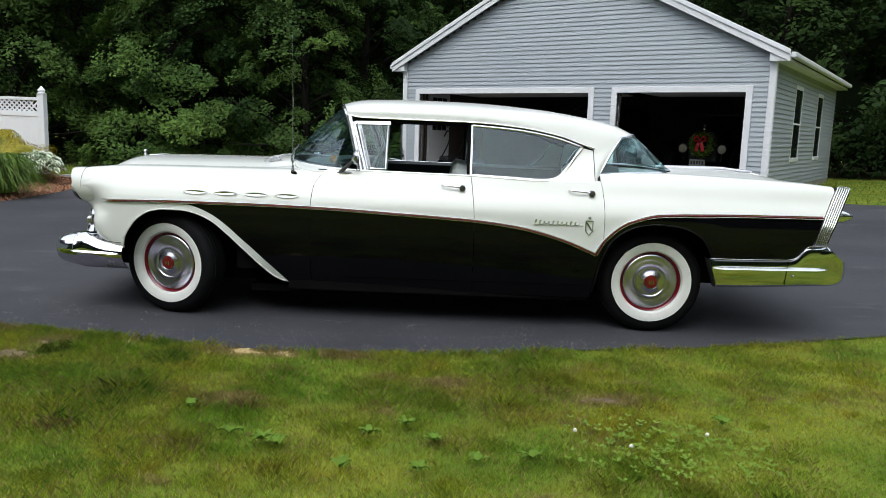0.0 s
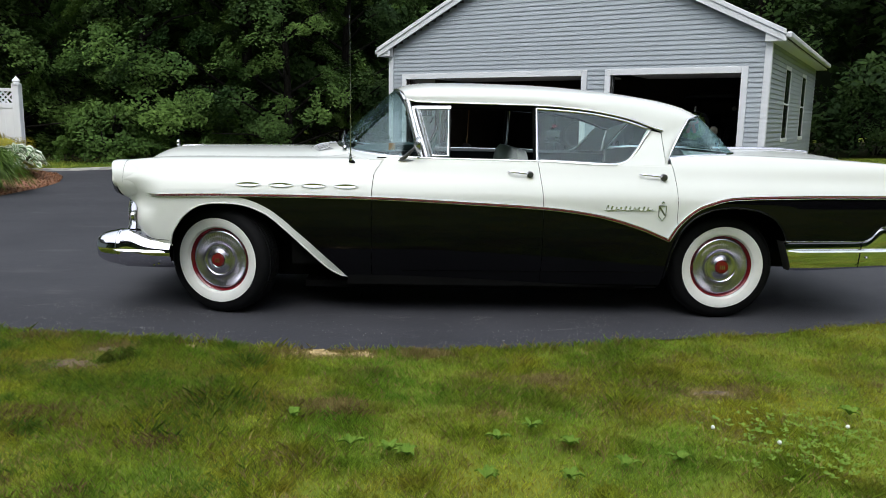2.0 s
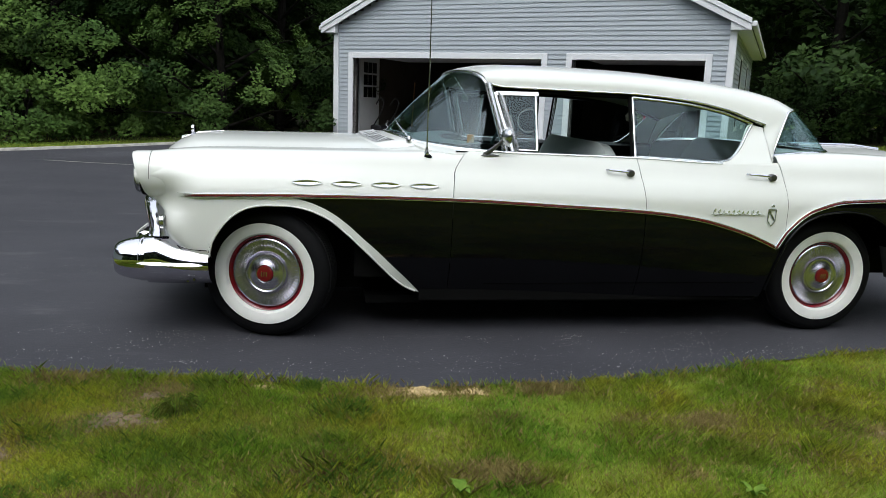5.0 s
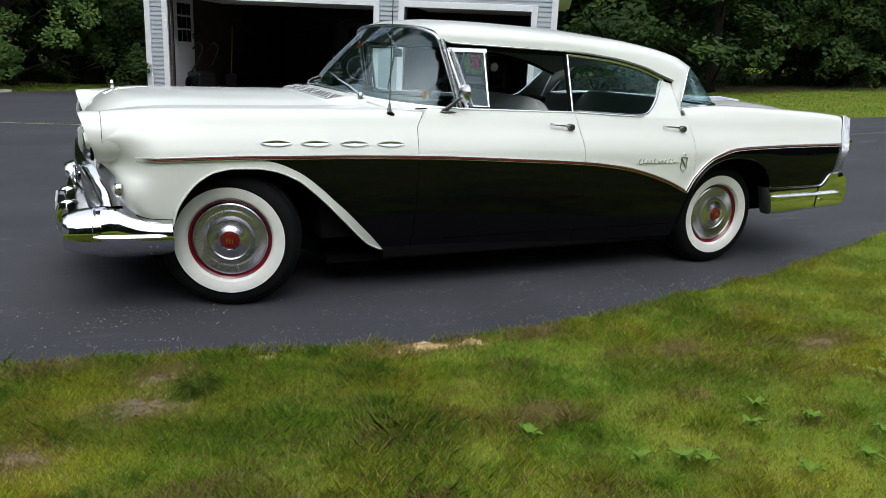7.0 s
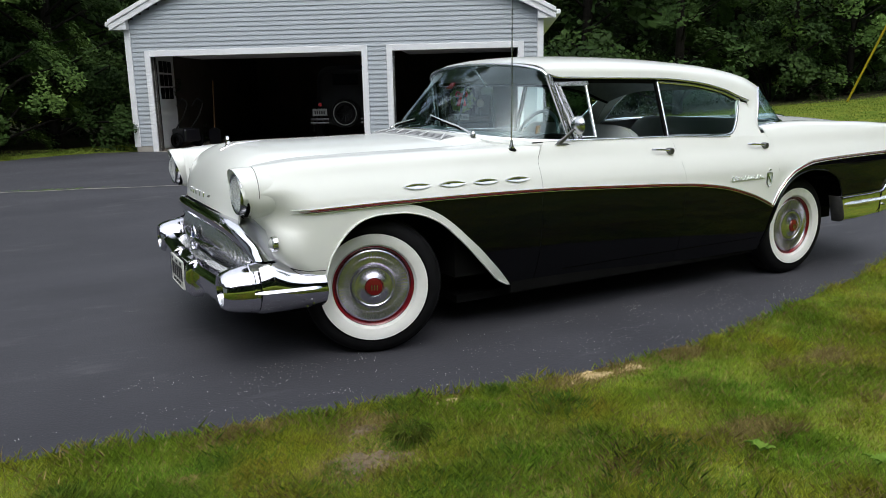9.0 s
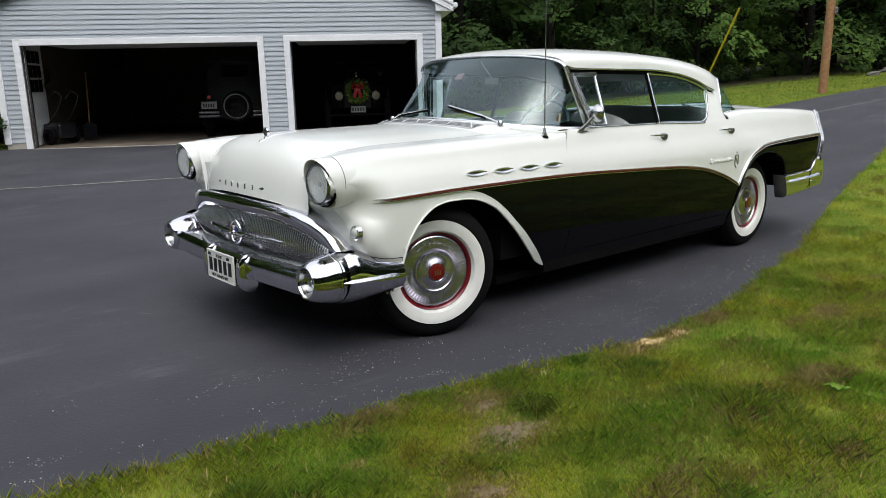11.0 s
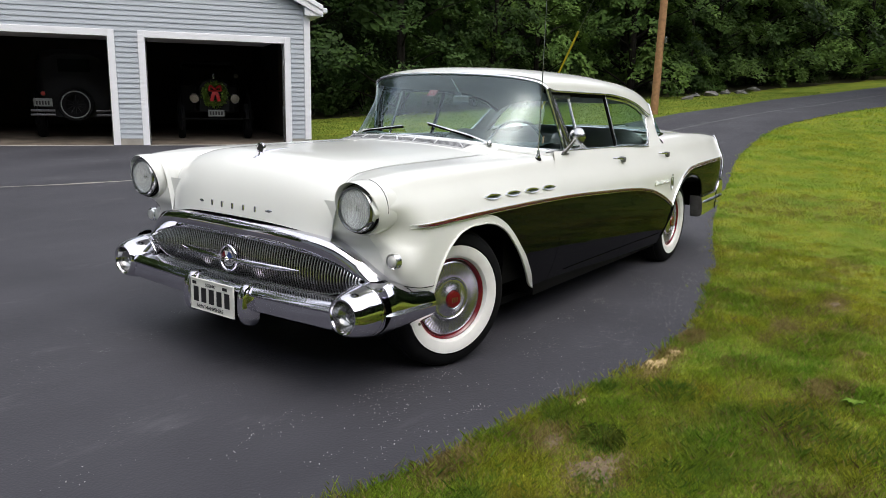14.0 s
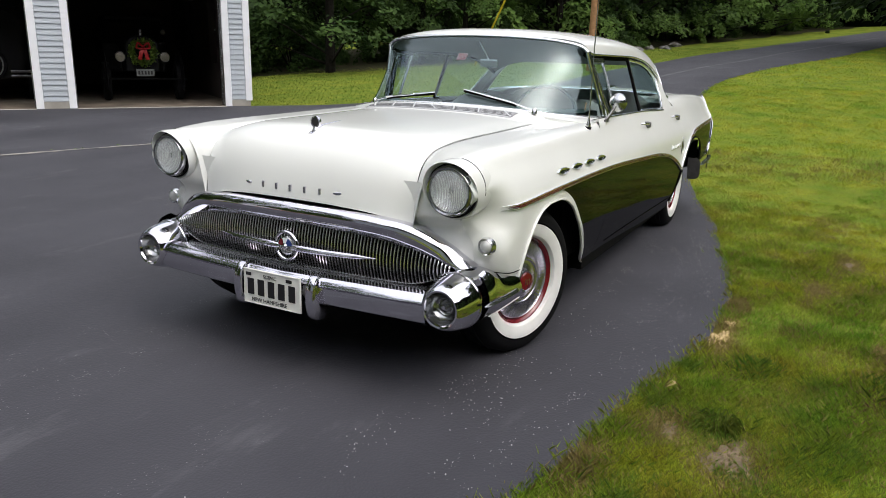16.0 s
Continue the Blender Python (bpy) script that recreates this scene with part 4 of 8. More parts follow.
def blob_points(n, rx, ry, rz, seed, shell=0.25, power=2.0):
    r = np.random.default_rng(seed)
    p = r.normal(size=(n, 3))
    p /= np.linalg.norm(p, axis=1)[:, None]
    nn = p.copy()
    p /= (np.abs(p) ** power).sum(1)[:, None] ** (1 / power)
    lump = 1 + 0.13 * np.sin(5 * p[:, 0] + 1) * np.cos(6 * p[:, 1]) + 0.08 * np.sin(11 * p[:, 2] + 3 * p[:, 0])
    p *= (lump * (1 - shell * r.uniform(size=n) ** 2))[:, None] * [rx, ry, rz]
    p[:, 2] = np.abs(p[:, 2])
    nn[:, 2] = np.abs(nn[:, 2])
    return p, nn


def shrub(label, at, rx, ry, rz, n, size, material, seed, aspect=0.55, power=2.0):
    s = thing("shrub", label, "shrub", at)
    p, nn = blob_points(n, rx, ry, rz, seed, 0.25, power)
    leaf_mesh("foliage", p, nn, size, material, s, seed, aspect=aspect)
    b = B()
    r = np.random.default_rng(seed)
    for k in range(7):
        a = r.uniform(0, 6.28)
        b.sweep([(0, 0, -0.02), (rx * 0.4 * math.cos(a), ry * 0.4 * math.sin(a), rz * 0.45), (rx * 0.5 * math.cos(a), ry * 0.5 * math.sin(a), rz * 0.6)], 0.010, 0.010, n=6)
    b.put("branch_frame", BARK, s)
    return s


shrub("golden-leaved spirea shrub, dense and rounded", (-7.78, 7.71, 0.12), 0.80, 0.66, 0.72, 30000, 0.042, LEAFY, 21, 0.9, 2.6)
shrub("dark green clipped conical shrub by the house corner", (-7.72, 6.1, 0.1), 0.50, 0.50, 1.28, 12000, 0.050, LEAFG, 23, 0.8)

# ---- woods ----


def sprays(r, centres, outs, size, per, flat=0.20):
    """Leaf places and facings for flat, drooping sprays held outwards from the branch ends."""
    pts, nn = [], []
    for c, o in zip(centres, outs):
        s = size * r.uniform(0.6, 1.35)
        n = np.array([o[0] * 0.55, o[1] * 0.55, 0.75]) + r.normal(0, 0.16, 3)
        n /= np.linalg.norm(n)
        a = np.cross(n, [o[1], -o[0], 0.05])
        a /= np.linalg.norm(a)
        b = np.cross(n, a)
        # a spray of a few twigs, leaves thick along each
        tw = r.uniform(-1.1, 1.1, 6)
        k = r.integers(6, size=per)
        q = np.sqrt(r.uniform(size=per)) * s
        ang = tw[k] + r.normal(0, 0.20, per)
        sg = 1 if a @ np.array([o[0], o[1], 0]) > 0 else -1
        p = np.outer(q * np.cos(ang) * sg - 0.35 * s, a) + np.outer(q * np.sin(ang), b) + np.outer(r.normal(0, flat * s * 0.45, per), n)
        p[:, 2] -= 0.28 * q * q / s
        pts.append(c + p)
        nn.append(n + r.normal(0, 0.30, (per, 3)))
    return np.concatenate(pts), np.concatenate(nn)


def make_tree(kind, h, base, rad, seed, material, clumps=80, per=90, leaf=0.13, size=0.5):
    r = np.random.default_rng(seed)
    t = new("tree")
    tagged(t, kind, "tree")
    tb = B()
    bend = r.normal(0, 0.15, 2)
    path = [(bend[0] * s * s * 2, bend[1] * s * s * 2, h * 0.85 * s - 0.1) for s in np.linspace(0, 1, 8)]
    tb.sweep(path, 0.13 * h / 9, 0.13 * h / 9, up=(1, 0, 0), n=9, taper=np.linspace(1.2, 0.25, 8))
    cen, out = [], []
    # limbs in loose whorls, a few sprays at the end of each, so that dark gaps stay between them
    limbs = clumps // 4
    for k in range(limbs):
        f = (k + r.uniform(0.1, 0.9)) / limbs
        z = base + (h - base) * f
        a = k * 2.4 + r.normal(0, 0.35)
        q = rad * (1 - 0.72 * f ** 1.5) * r.uniform(0.62, 1.05)
        tip = np.array([q * math.cos(a), q * math.sin(a), z])
        z0 = max(0.3, z - q * 0.45)
        tb.sweep([(path[0][0], path[0][1], z0), (tip[0] * 0.5, tip[1] * 0.5, (z0 + z) / 2 + 0.15), tuple(tip)], 0.040, 0.040, up=(0.1, 0.2, 1), n=6, taper=[1, 0.6, 0.2])
        for j in range(4):
            a2 = a + r.normal(0, 0.30)
            q2 = q * (1.0, 0.92, 0.72, 0.5)[j] * r.uniform(0.92, 1.08)
            cen.append(np.array([q2 * math.cos(a2), q2 * math.sin(a2), z + r.normal(0, 0.22) + (0.0, 0.30, -0.05, 0.2)[j]]))
            out.append(np.array([math.cos(a2), math.sin(a2), 0.0]))
    p, nn = sprays(r, cen, out, size, per)
    tb.put("trunk", BARK, t)
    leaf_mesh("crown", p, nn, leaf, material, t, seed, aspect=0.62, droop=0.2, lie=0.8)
    return t


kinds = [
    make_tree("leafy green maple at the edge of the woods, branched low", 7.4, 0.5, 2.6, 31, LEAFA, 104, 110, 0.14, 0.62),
    make_tree("deep green oak in the woods, darkened for shade, crown reaching low", 10.5, 0.9, 3.2, 32, LEAFB, 112, 95, 0.18, 0.75),
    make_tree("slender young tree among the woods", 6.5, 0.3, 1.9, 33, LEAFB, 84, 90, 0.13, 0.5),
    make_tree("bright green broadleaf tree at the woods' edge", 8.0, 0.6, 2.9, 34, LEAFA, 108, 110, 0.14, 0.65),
    make_tree("tall dense tree added out of view across the lawn", 8.5, 0.3, 3.0, 37, LEAFB, 96, 60, 0.34, 0.8),
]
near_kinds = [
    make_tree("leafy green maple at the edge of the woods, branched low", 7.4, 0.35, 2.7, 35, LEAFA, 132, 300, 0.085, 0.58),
    make_tree("deep green beech at the woods' edge, darkened for shade, branched low", 8.0, 0.3, 2.7, 36, LEAFB, 132, 300, 0.085, 0.58),
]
near_used = [0, 0]
line = smooth_path([(-34, 6), (-26, 10), (-17, 12.6), (-11, 13.4), (-7.5, 13.2), (-5, 13.8), (-3.4, 15.6), (-0.5, 18), (4, 20.8), (10, 20), (13.5, 16.8), (17, 13), (21, 10.4), (25, 8.6), (32, 5.5), (42, 2), (60, -4)], 200)
r_ = np.random.default_rng(77)
placed = {0: 0, 1: 0, 2: 0, 3: 0, 4: 0}
spots = []
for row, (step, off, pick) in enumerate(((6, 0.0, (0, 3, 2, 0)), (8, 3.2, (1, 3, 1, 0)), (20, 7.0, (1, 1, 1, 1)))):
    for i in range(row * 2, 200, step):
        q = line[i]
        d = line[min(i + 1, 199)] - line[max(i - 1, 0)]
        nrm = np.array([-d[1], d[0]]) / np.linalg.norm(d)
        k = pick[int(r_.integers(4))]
        # darker kinds stand in for shade on this stretch
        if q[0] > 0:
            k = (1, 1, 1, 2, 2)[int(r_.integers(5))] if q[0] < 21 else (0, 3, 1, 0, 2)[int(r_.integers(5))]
        x, y = q + nrm * (off + r_.normal(0, 0.7)) + r_.normal(0, 0.5, 2)
        spots.append((k, x, y, r_.uniform(0, 360), r_.uniform(0.9, 1.25) if row == 0 else r_.uniform(1.45, 1.9) if row == 1 else r_.uniform(1.9, 2.4)))
# ring of unseen trees added behind the viewpoint, for dark reflections
for i in range(23):
    a = -math.pi * (0.095 + 0.705 * i / 22)
    spots.append((4 if i > 5 else 1, 2 + 26 * math.cos(a) + r_.normal(0, 1.5), 2 + 26 * math.sin(a) + r_.normal(0, 1.5), r_.uniform(0, 360), r_.uniform(1.9, 2.3) if i < 9 else r_.uniform(0.8, 1.0)))
spots += [(0, -3.4, 13.4, 75, 0.95), (0, -2.2, 15.0, 160, 1.05), (1, 31.5, 8.6, 40, 1.35), (1, 34.0, 6.0, 200, 1.35), (1, 28.5, 10.0, 120, 1.4)]
for k, x, y, rz, sc in spots:
    m = pose(x, y, float(rise(x, y)) - 0.05, 0, 0, rz)
    if -17 < x < 0 and 8 < y < 17.5:
        k = (0, 1, 0, 0, 1)[sum(near_used) % 5]
        if near_used[k]:
            ob = copy_thing(near_kinds[k], m)
        else:
            ob = near_kinds[k]
            ob.matrix_world = m
        near_used[k] += 1
        ob.scale = (sc, sc, sc)
        ob["group"] = "trees of the woods"
        continue
    if not placed[k]:
        kinds[k].matrix_world = m
        kinds[k].scale = (sc, sc, sc)
        ob = kinds[k]
    else:
        ob = copy_thing(kinds[k], m)
        ob.scale = (sc, sc, sc)
    placed[k] += 1
    ob["group"] = "trees of the woods"


def bush_kind(label, seed, rx, rz, n, size, material):
    s = new("shrub")
    tagged(s, label, "shrub", "shrubs along the woods")
    r = np.random.default_rng(seed)
    cen, out = [], []
    for k in range(n // 90):
        a, f = r.uniform(0, 6.28), r.uniform(0.15, 1.0)
        q = rx * 0.85 * math.sqrt(max(0.05, 1 - (f * 0.9) ** 2)) * r.uniform(0.75, 1.1)
        cen.append(np.array([q * math.cos(a), q * math.sin(a), rz * f]))
        out.append(np.array([math.cos(a), math.sin(a), 0.0]))
    p, nn = sprays(r, cen, out, rx * 0.32, 90, 0.3)
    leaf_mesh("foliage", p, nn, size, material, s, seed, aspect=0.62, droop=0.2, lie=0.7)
    b = B()
    r = np.random.default_rng(seed)
    for _ in range(6):
        a = r.uniform(0, 6.28)
        b.sweep([(0, 0, -0.05), (rx * 0.35 * math.cos(a), rx * 0.35 * math.sin(a), rz * 0.5), (rx * 0.7 * math.cos(a), rx * 0.7 * math.sin(a), rz * 0.8)], 0.02, 0.02, n=6)
    b.put("branch_frame", BARK, s)
    return s


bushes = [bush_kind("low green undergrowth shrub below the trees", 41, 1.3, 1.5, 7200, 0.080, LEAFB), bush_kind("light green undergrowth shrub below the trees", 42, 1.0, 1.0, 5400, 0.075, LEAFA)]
first = [True, True]
for i in range(0, 200, 3):
    q = line[i] + r_.normal(0, 0.6, 2)
    d = line[min(i + 1, 199)] - line[max(i - 1, 0)]
    q = q + np.array([-d[1], d[0]]) / np.linalg.norm(d) * ((-0.9, 2.2)[i % 2] if q[0] < 0 else (0.3, 2.6)[i % 2])
    # only dark-leaved shrubs along the shaded stretch
    k = int(r_.integers(2)) if q[0] < -2 or q[0] > 22 else 0
    m = pose(q[0], q[1], float(rise(q[0], q[1])) - 0.05, 0, 0, r_.uniform(0, 360))
    sc = r_.uniform(0.6, 1.45)
    if first[k]:
        bushes[k].matrix_world, first[k] = m, False
        bushes[k].scale = (sc, sc, sc)
    else:
        copy_thing(bushes[k], m).scale = (sc, sc, sc)

# leaf litter run out over the verge, the trees' shade in its colour
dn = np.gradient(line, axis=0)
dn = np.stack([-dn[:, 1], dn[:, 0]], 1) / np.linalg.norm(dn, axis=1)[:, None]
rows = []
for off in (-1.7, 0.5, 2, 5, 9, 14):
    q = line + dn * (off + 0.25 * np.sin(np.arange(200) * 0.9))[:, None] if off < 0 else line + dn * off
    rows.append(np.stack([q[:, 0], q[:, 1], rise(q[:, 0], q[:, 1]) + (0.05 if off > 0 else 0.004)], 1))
tagged(B().grid(rows).put("forest_floor", LITTER, weld=0, outward=False), "leaf litter under the trees, darkened for their shade", "ground", kind="structure")

# shade of the deep woods, put into a near-black sheet far behind the trees
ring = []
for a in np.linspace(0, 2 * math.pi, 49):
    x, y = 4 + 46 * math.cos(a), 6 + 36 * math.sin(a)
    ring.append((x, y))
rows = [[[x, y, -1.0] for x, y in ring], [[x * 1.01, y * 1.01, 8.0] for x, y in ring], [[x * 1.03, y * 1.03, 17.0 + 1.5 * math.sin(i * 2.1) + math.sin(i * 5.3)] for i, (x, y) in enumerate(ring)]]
tagged(B().grid(rows).put("backdrop", WOODSY, outward=False), "near-black sheet carrying the shade of the woods", "woods", kind="structure")

# ---- pole and guy ----
px, py = 16.0, 4.5
pz = float(rise(px, py))
pole = thing("utility_pole", "brown wooden utility pole on the verge", "pole", (px, py, pz - 0.1))
B().sweep([(0, 0, 0), (0.02, 0, 3), (0.03, 0, 9)], 0.108, 0.108, up=(1, 0, 0), n=16, taper=[1, 0.93, 0.8]).put("shaft", POLEW, pole)
B().box((-0.05, -0.20, 2.0), (0.05, -0.13, 2.18)).put("meter_box", DULL, pole, smooth=0, bevel=0.01)
guy = thing("guy_wire", "pole guy wire with a yellow plastic guard", "wire")
g0, g1 = Vector((17.9, 9.0, float(rise(17.9, 9.0)))), Vector((px, py, pz + 7.5))
B().sweep([tuple(g0), tuple(g1)], 0.006, 0.006, n=6).put("wire", STEELW, guy)
B().sweep([tuple(g0), tuple(g0.lerp(g1, 0.32))], 0.03, 0.03, n=8).put("guard", YELLOW, guy)

# tumbled stones at the foot of the far trees
sr = np.random.default_rng(8)
for k in range(7):
    s = k / 15 + 0.1 * (k % 3)
    x, y = 23.5 + 9 * s + sr.normal(0, 0.3), 6.2 - 3.3 * s + sr.normal(0, 0.3)
    rad = sr.uniform(0.12, 0.3)
    b = B().lathe([(0.02, -0.5), (0.7, -0.35), (1.0, 0.0), (0.75, 0.4), (0.02, 0.55)], 9, "z")
    b.v = [[p[0] * rad * 1.3 + sr.normal(0, 0.04), p[1] * rad + sr.normal(0, 0.04), p[2] * rad * 0.8 + sr.normal(0, 0.03)] for p in b.v]
    st = b.put("stone", STONE, smooth=0, bevel=0.03)
    st.location = (x, y, float(rise(x, y)) + rad * 0.2)
    tagged(st, "grey field stone tumbled at the woods' edge", "stone", "stones by the lane")

# pale edging where the lawn meets the back of the drive, and weeds in the paving joint
ei = [i for i in range(len(backs)) if -16 < backs[i][0] < -3.2]
eg = [[(backs[i][0] + 0.0, backs[i][1] + o, float(rise(backs[i][0], backs[i][1])) + h) for i in ei] for o, h in ((-0.07, 0.012), (-0.055, 0.055), (0.055, 0.060), (0.09, 0.012))]
tagged(B().grid(eg).put("edging", EDGING, weld=0, outward=False), "pale gritty edging along the lawn", "edging", kind="structure")
jr = np.random.default_rng(61)
ji = np.clip((np.r_[jr.normal(54, 5, 80), jr.uniform(0, 159, 20)]).astype(int), 0, 159)
jc = np.column_stack([cx[ji] + jr.normal(0, 0.02, len(ji)), cy[ji] + jr.normal(0, 0.025, len(ji)), rise(cx[ji], cy[ji]) + 0.03])
tagged(leaf_mesh("joint_weeds", jc, jr.normal(size=(len(ji), 3)), 0.032, LEAFG, None, 61, aspect=0.4), "small weeds growing in the paving joint", "weed", kind="stuff")

# ---- the parked car: nose toward -x, driver's side toward -y ----
car = thing("sedan", "white over black four-door hardtop sedan with chrome trim and whitewalls", "car")

wide = cv((-2.35, 0.845), (-2.15, 0.885), (-2.03, 0.90), (-1.6, 0.91), (-0.64, 0.905), (0.4, 0.918), (1.2, 0.937), (1.7, 0.945), (2.3, 0.93), (2.9, 0.885))
prof = cv((0.18, -0.11), (0.25, -0.085), (0.40, -0.03), (0.55, -0.004), (0.70, 0.0), (0.78, 0.0), (0.85, -0.022), (0.93, -0.070), (1.0, -0.105), (1.04, -0.135), (1.10, -0.175), (1.24, -0.262), (1.36, -0.275))
spear = cv((-2.3, 0.765), (-2.03, 0.768), (-1.53, 0.779), (-1.12, 0.780), (-0.64, 0.775), (-0.09, 0.756), (0.42, 0.733), (0.72, 0.700), (1.02, 0.625), (1.222, 0.546))
spear_r = cv((1.222, 0.546), (1.27, 0.632), (1.334, 0.702), (1.424, 0.762), (1.624, 0.815), (1.93, 0.829), (2.23, 0.836), (2.9, 0.842))
arch_f = cv((-1.885, 0.45), (-1.879, 0.496), (-1.86, 0.549), (-1.831, 0.597), (-1.792, 0.647), (-1.747, 0.685), (-1.687, 0.715), (-1.60, 0.729), (-1.50, 0.728), (-1.42, 0.716), (-1.30, 0.668), (-1.193, 0.584), (-1.116, 0.512), (-1.038, 0.435), (-0.959, 0.357), (-0.895, 0.302), (-0.815, 0.262))
band = cv((-1.56, 0.778), (-1.508, 0.772), (-1.419, 0.757), (-1.299, 0.709), (-1.193, 0.635), (-1.116, 0.566), (-1.038, 0.497), (-0.959, 0.42), (-0.879, 0.342), (-0.806, 0.266))
arch_r = cv((1.225, 0.25), (1.24, 0.42), (1.265, 0.53), (1.32, 0.635), (1.40, 0.705), (1.5, 0.745), (1.62, 0.760), (1.75, 0.748), (1.87, 0.705), (1.94, 0.64), (1.98, 0.56), (2.01, 0.47), (2.03, 0.40))
nose = cv((0.44, -1.99), (0.49, -2.03), (0.534, -2.085), (0.596, -2.11), (0.673, -2.116), (0.715, -2.15), (0.757, -2.194), (0.80, -2.226), (0.845, -2.233), (0.9, -2.241), (1.0, -2.245))
crest = cv((-2.3, 0.955), (-2.2, 0.972), (-2.05, 0.988), (-1.9, 0.998), (-1.25, 1.008), (-0.8, 1.014), (-0.6, 1.018), (-0.5, 1.021), (-0.3, 1.021))
belt = cv((-0.6, 1.024), (-0.305, 1.018), (0.38, 1.014), (0.86, 1.000), (1.3, 1.02))
gap_f = cv((0.2, -0.648), (0.78, -0.648), (0.91, -0.638), (0.98, -0.60), (1.05, -0.535))
gap_b = cv((0.2, 0.432), (0.728, 0.423), (0.972, 0.400), (1.06, 0.383))
gap_q = cv((0.2, 1.262), (0.6, 1.268), (0.9, 1.262), (1.007, 1.248), (1.06, 1.225))
deck = cv((1.2, 1.045), (1.3, 1.062), (1.68, 1.078), (2.13, 1.068), (2.5, 1.055), (2.8, 1.035), (2.95, 1.02))
tail = cv((0.3, 2.55), (0.669, 2.640), (0.75, 2.664), (0.84, 2.700), (0.92, 2.748), (1.0, 2.794), (1.05, 2.829), (1.1, 2.86))


# the flank narrows round the lamp pod and is scooped below it
lamp_w = cv((0.60, 0.93), (0.64, 0.89), (0.69, 0.805), (0.735, 0.760), (0.765, 0.785), (0.80, 0.818), (0.835, 0.845), (0.86, 0.857), (0.90, 0.848), (0.94, 0.825), (1.0, 0.80))


def W(x, z):
    """Half-width of the body side at a place."""
    w = wide(x) + prof(z)
    k = np.clip((-1.92 - np.asarray(x, float)) / 0.27, 0, 1)
    k = k * k * (3 - 2 * k)
    w = w - k * np.maximum(0, w - lamp_w(z))
    r = 0.006 + 0.095 * np.clip((0.73 - np.asarray(z, float)) / 0.07, 0, 1)
    q = np.clip((nose(z) + r - np.asarray(x, float)) / r, 0, 1)
    return w - r * (1 - np.sqrt(np.clip(1 - q * q, 0, 1)))


def skin(b, left, right, low, high, nu, nv, mi=0, off=0.0, us=None):
    """A patch of the body side, between edges left(z), right(z) and low(x), high(x)."""
    u = (np.linspace(0, 1, nu) if us is None else us)[None, :]
    v = np.linspace(0, 1, nv)[:, None]
    x = u * np.ones_like(v)
    x = left(0.8) + (right(0.8) - left(0.8)) * x
    z = 0.8 * np.ones_like(x)
    for _ in range(40):
        lo, hi = low(x), np.maximum(high(x), low(x))
        z = lo + (hi - lo) * v
        x = 0.6 * x + 0.4 * (left(z) + (right(z) - left(z)) * (u * np.ones_like(v)))
    P = np.stack([x, -(W(x, z) + off), z], -1)
    b.grid(P, mi)
    return P


def const(c):
    return lambda q: np.full_like(np.asarray(q, float), c)


G = 0.002
split_f = lambda x: np.where(np.asarray(x) < -1.56, spear(x), np.where(np.asarray(x) > -0.808, floor_f(x), np.minimum(band(x), spear(x))))
floor_f = lambda x: np.where(np.asarray(x) < -1.885, 0.45, np.where(np.asarray(x) > -0.815, 0.258, arch_f(x)))
shoulder = lambda x: crest(x) - 0.05
inner_f = cv((-2.3, 0.556), (-0.9, 0.55), (-0.8, 0.53), (-0.75, 0.555), (-0.64, 0.63), (-0.55, 0.685))
lift_f = cv((-2.3, 0), (-1.05, 0), (-0.95, 0.008), (-0.88, 0.018), (-0.78, 0.036), (-0.64, 0.016), (-0.55, 0.006), (-0.45, 0.0))


hood_rim = cv((-2.180, 0.69), (-2.165, 0.82), (-2.135, 0.895), (-2.08, 0.945), (-2.0, 0.972), (-1.8, 0.990), (-1.2, 1.002), (-0.82, 1.012))


def fender_top(b, rim):
    """The crowned top, carried on from the upper edge of the side."""
    cols = []
    for x, ys, zs in rim:
        if x < -2.19:
            continue
        ys = -ys
        zc, yi = float(crest(x)), float(inner_f(x))
        zi = float(hood_rim(x)) - 0.003 if x < -0.95 else zc - 0.012 + float(lift_f(x))
        d = zc - zi
        ym = min(0.745, ys - 0.06)
        pts = smooth_path([(ys, zs), (ys - 0.022, zs + 0.027), (ym, zc - 0.006), (ym + 0.40 * (yi - ym), zc - 0.004 - 0.06 * max(0, d)), (ym + 0.75 * (yi - ym), zc - 0.36 * d), (yi, zi)], 16)
        e = float(np.clip((x + 0.75) / 0.15, 0, 1))
        cols.append([[x + e * max(0, float(gap_f(p[1]) - gap_f(zs))) * float(np.clip((p[0] - 0.66) / 0.05, 0, 1)), -p[0], p[1]] for p in pts])
    b.grid(np.array(cols))
    return b


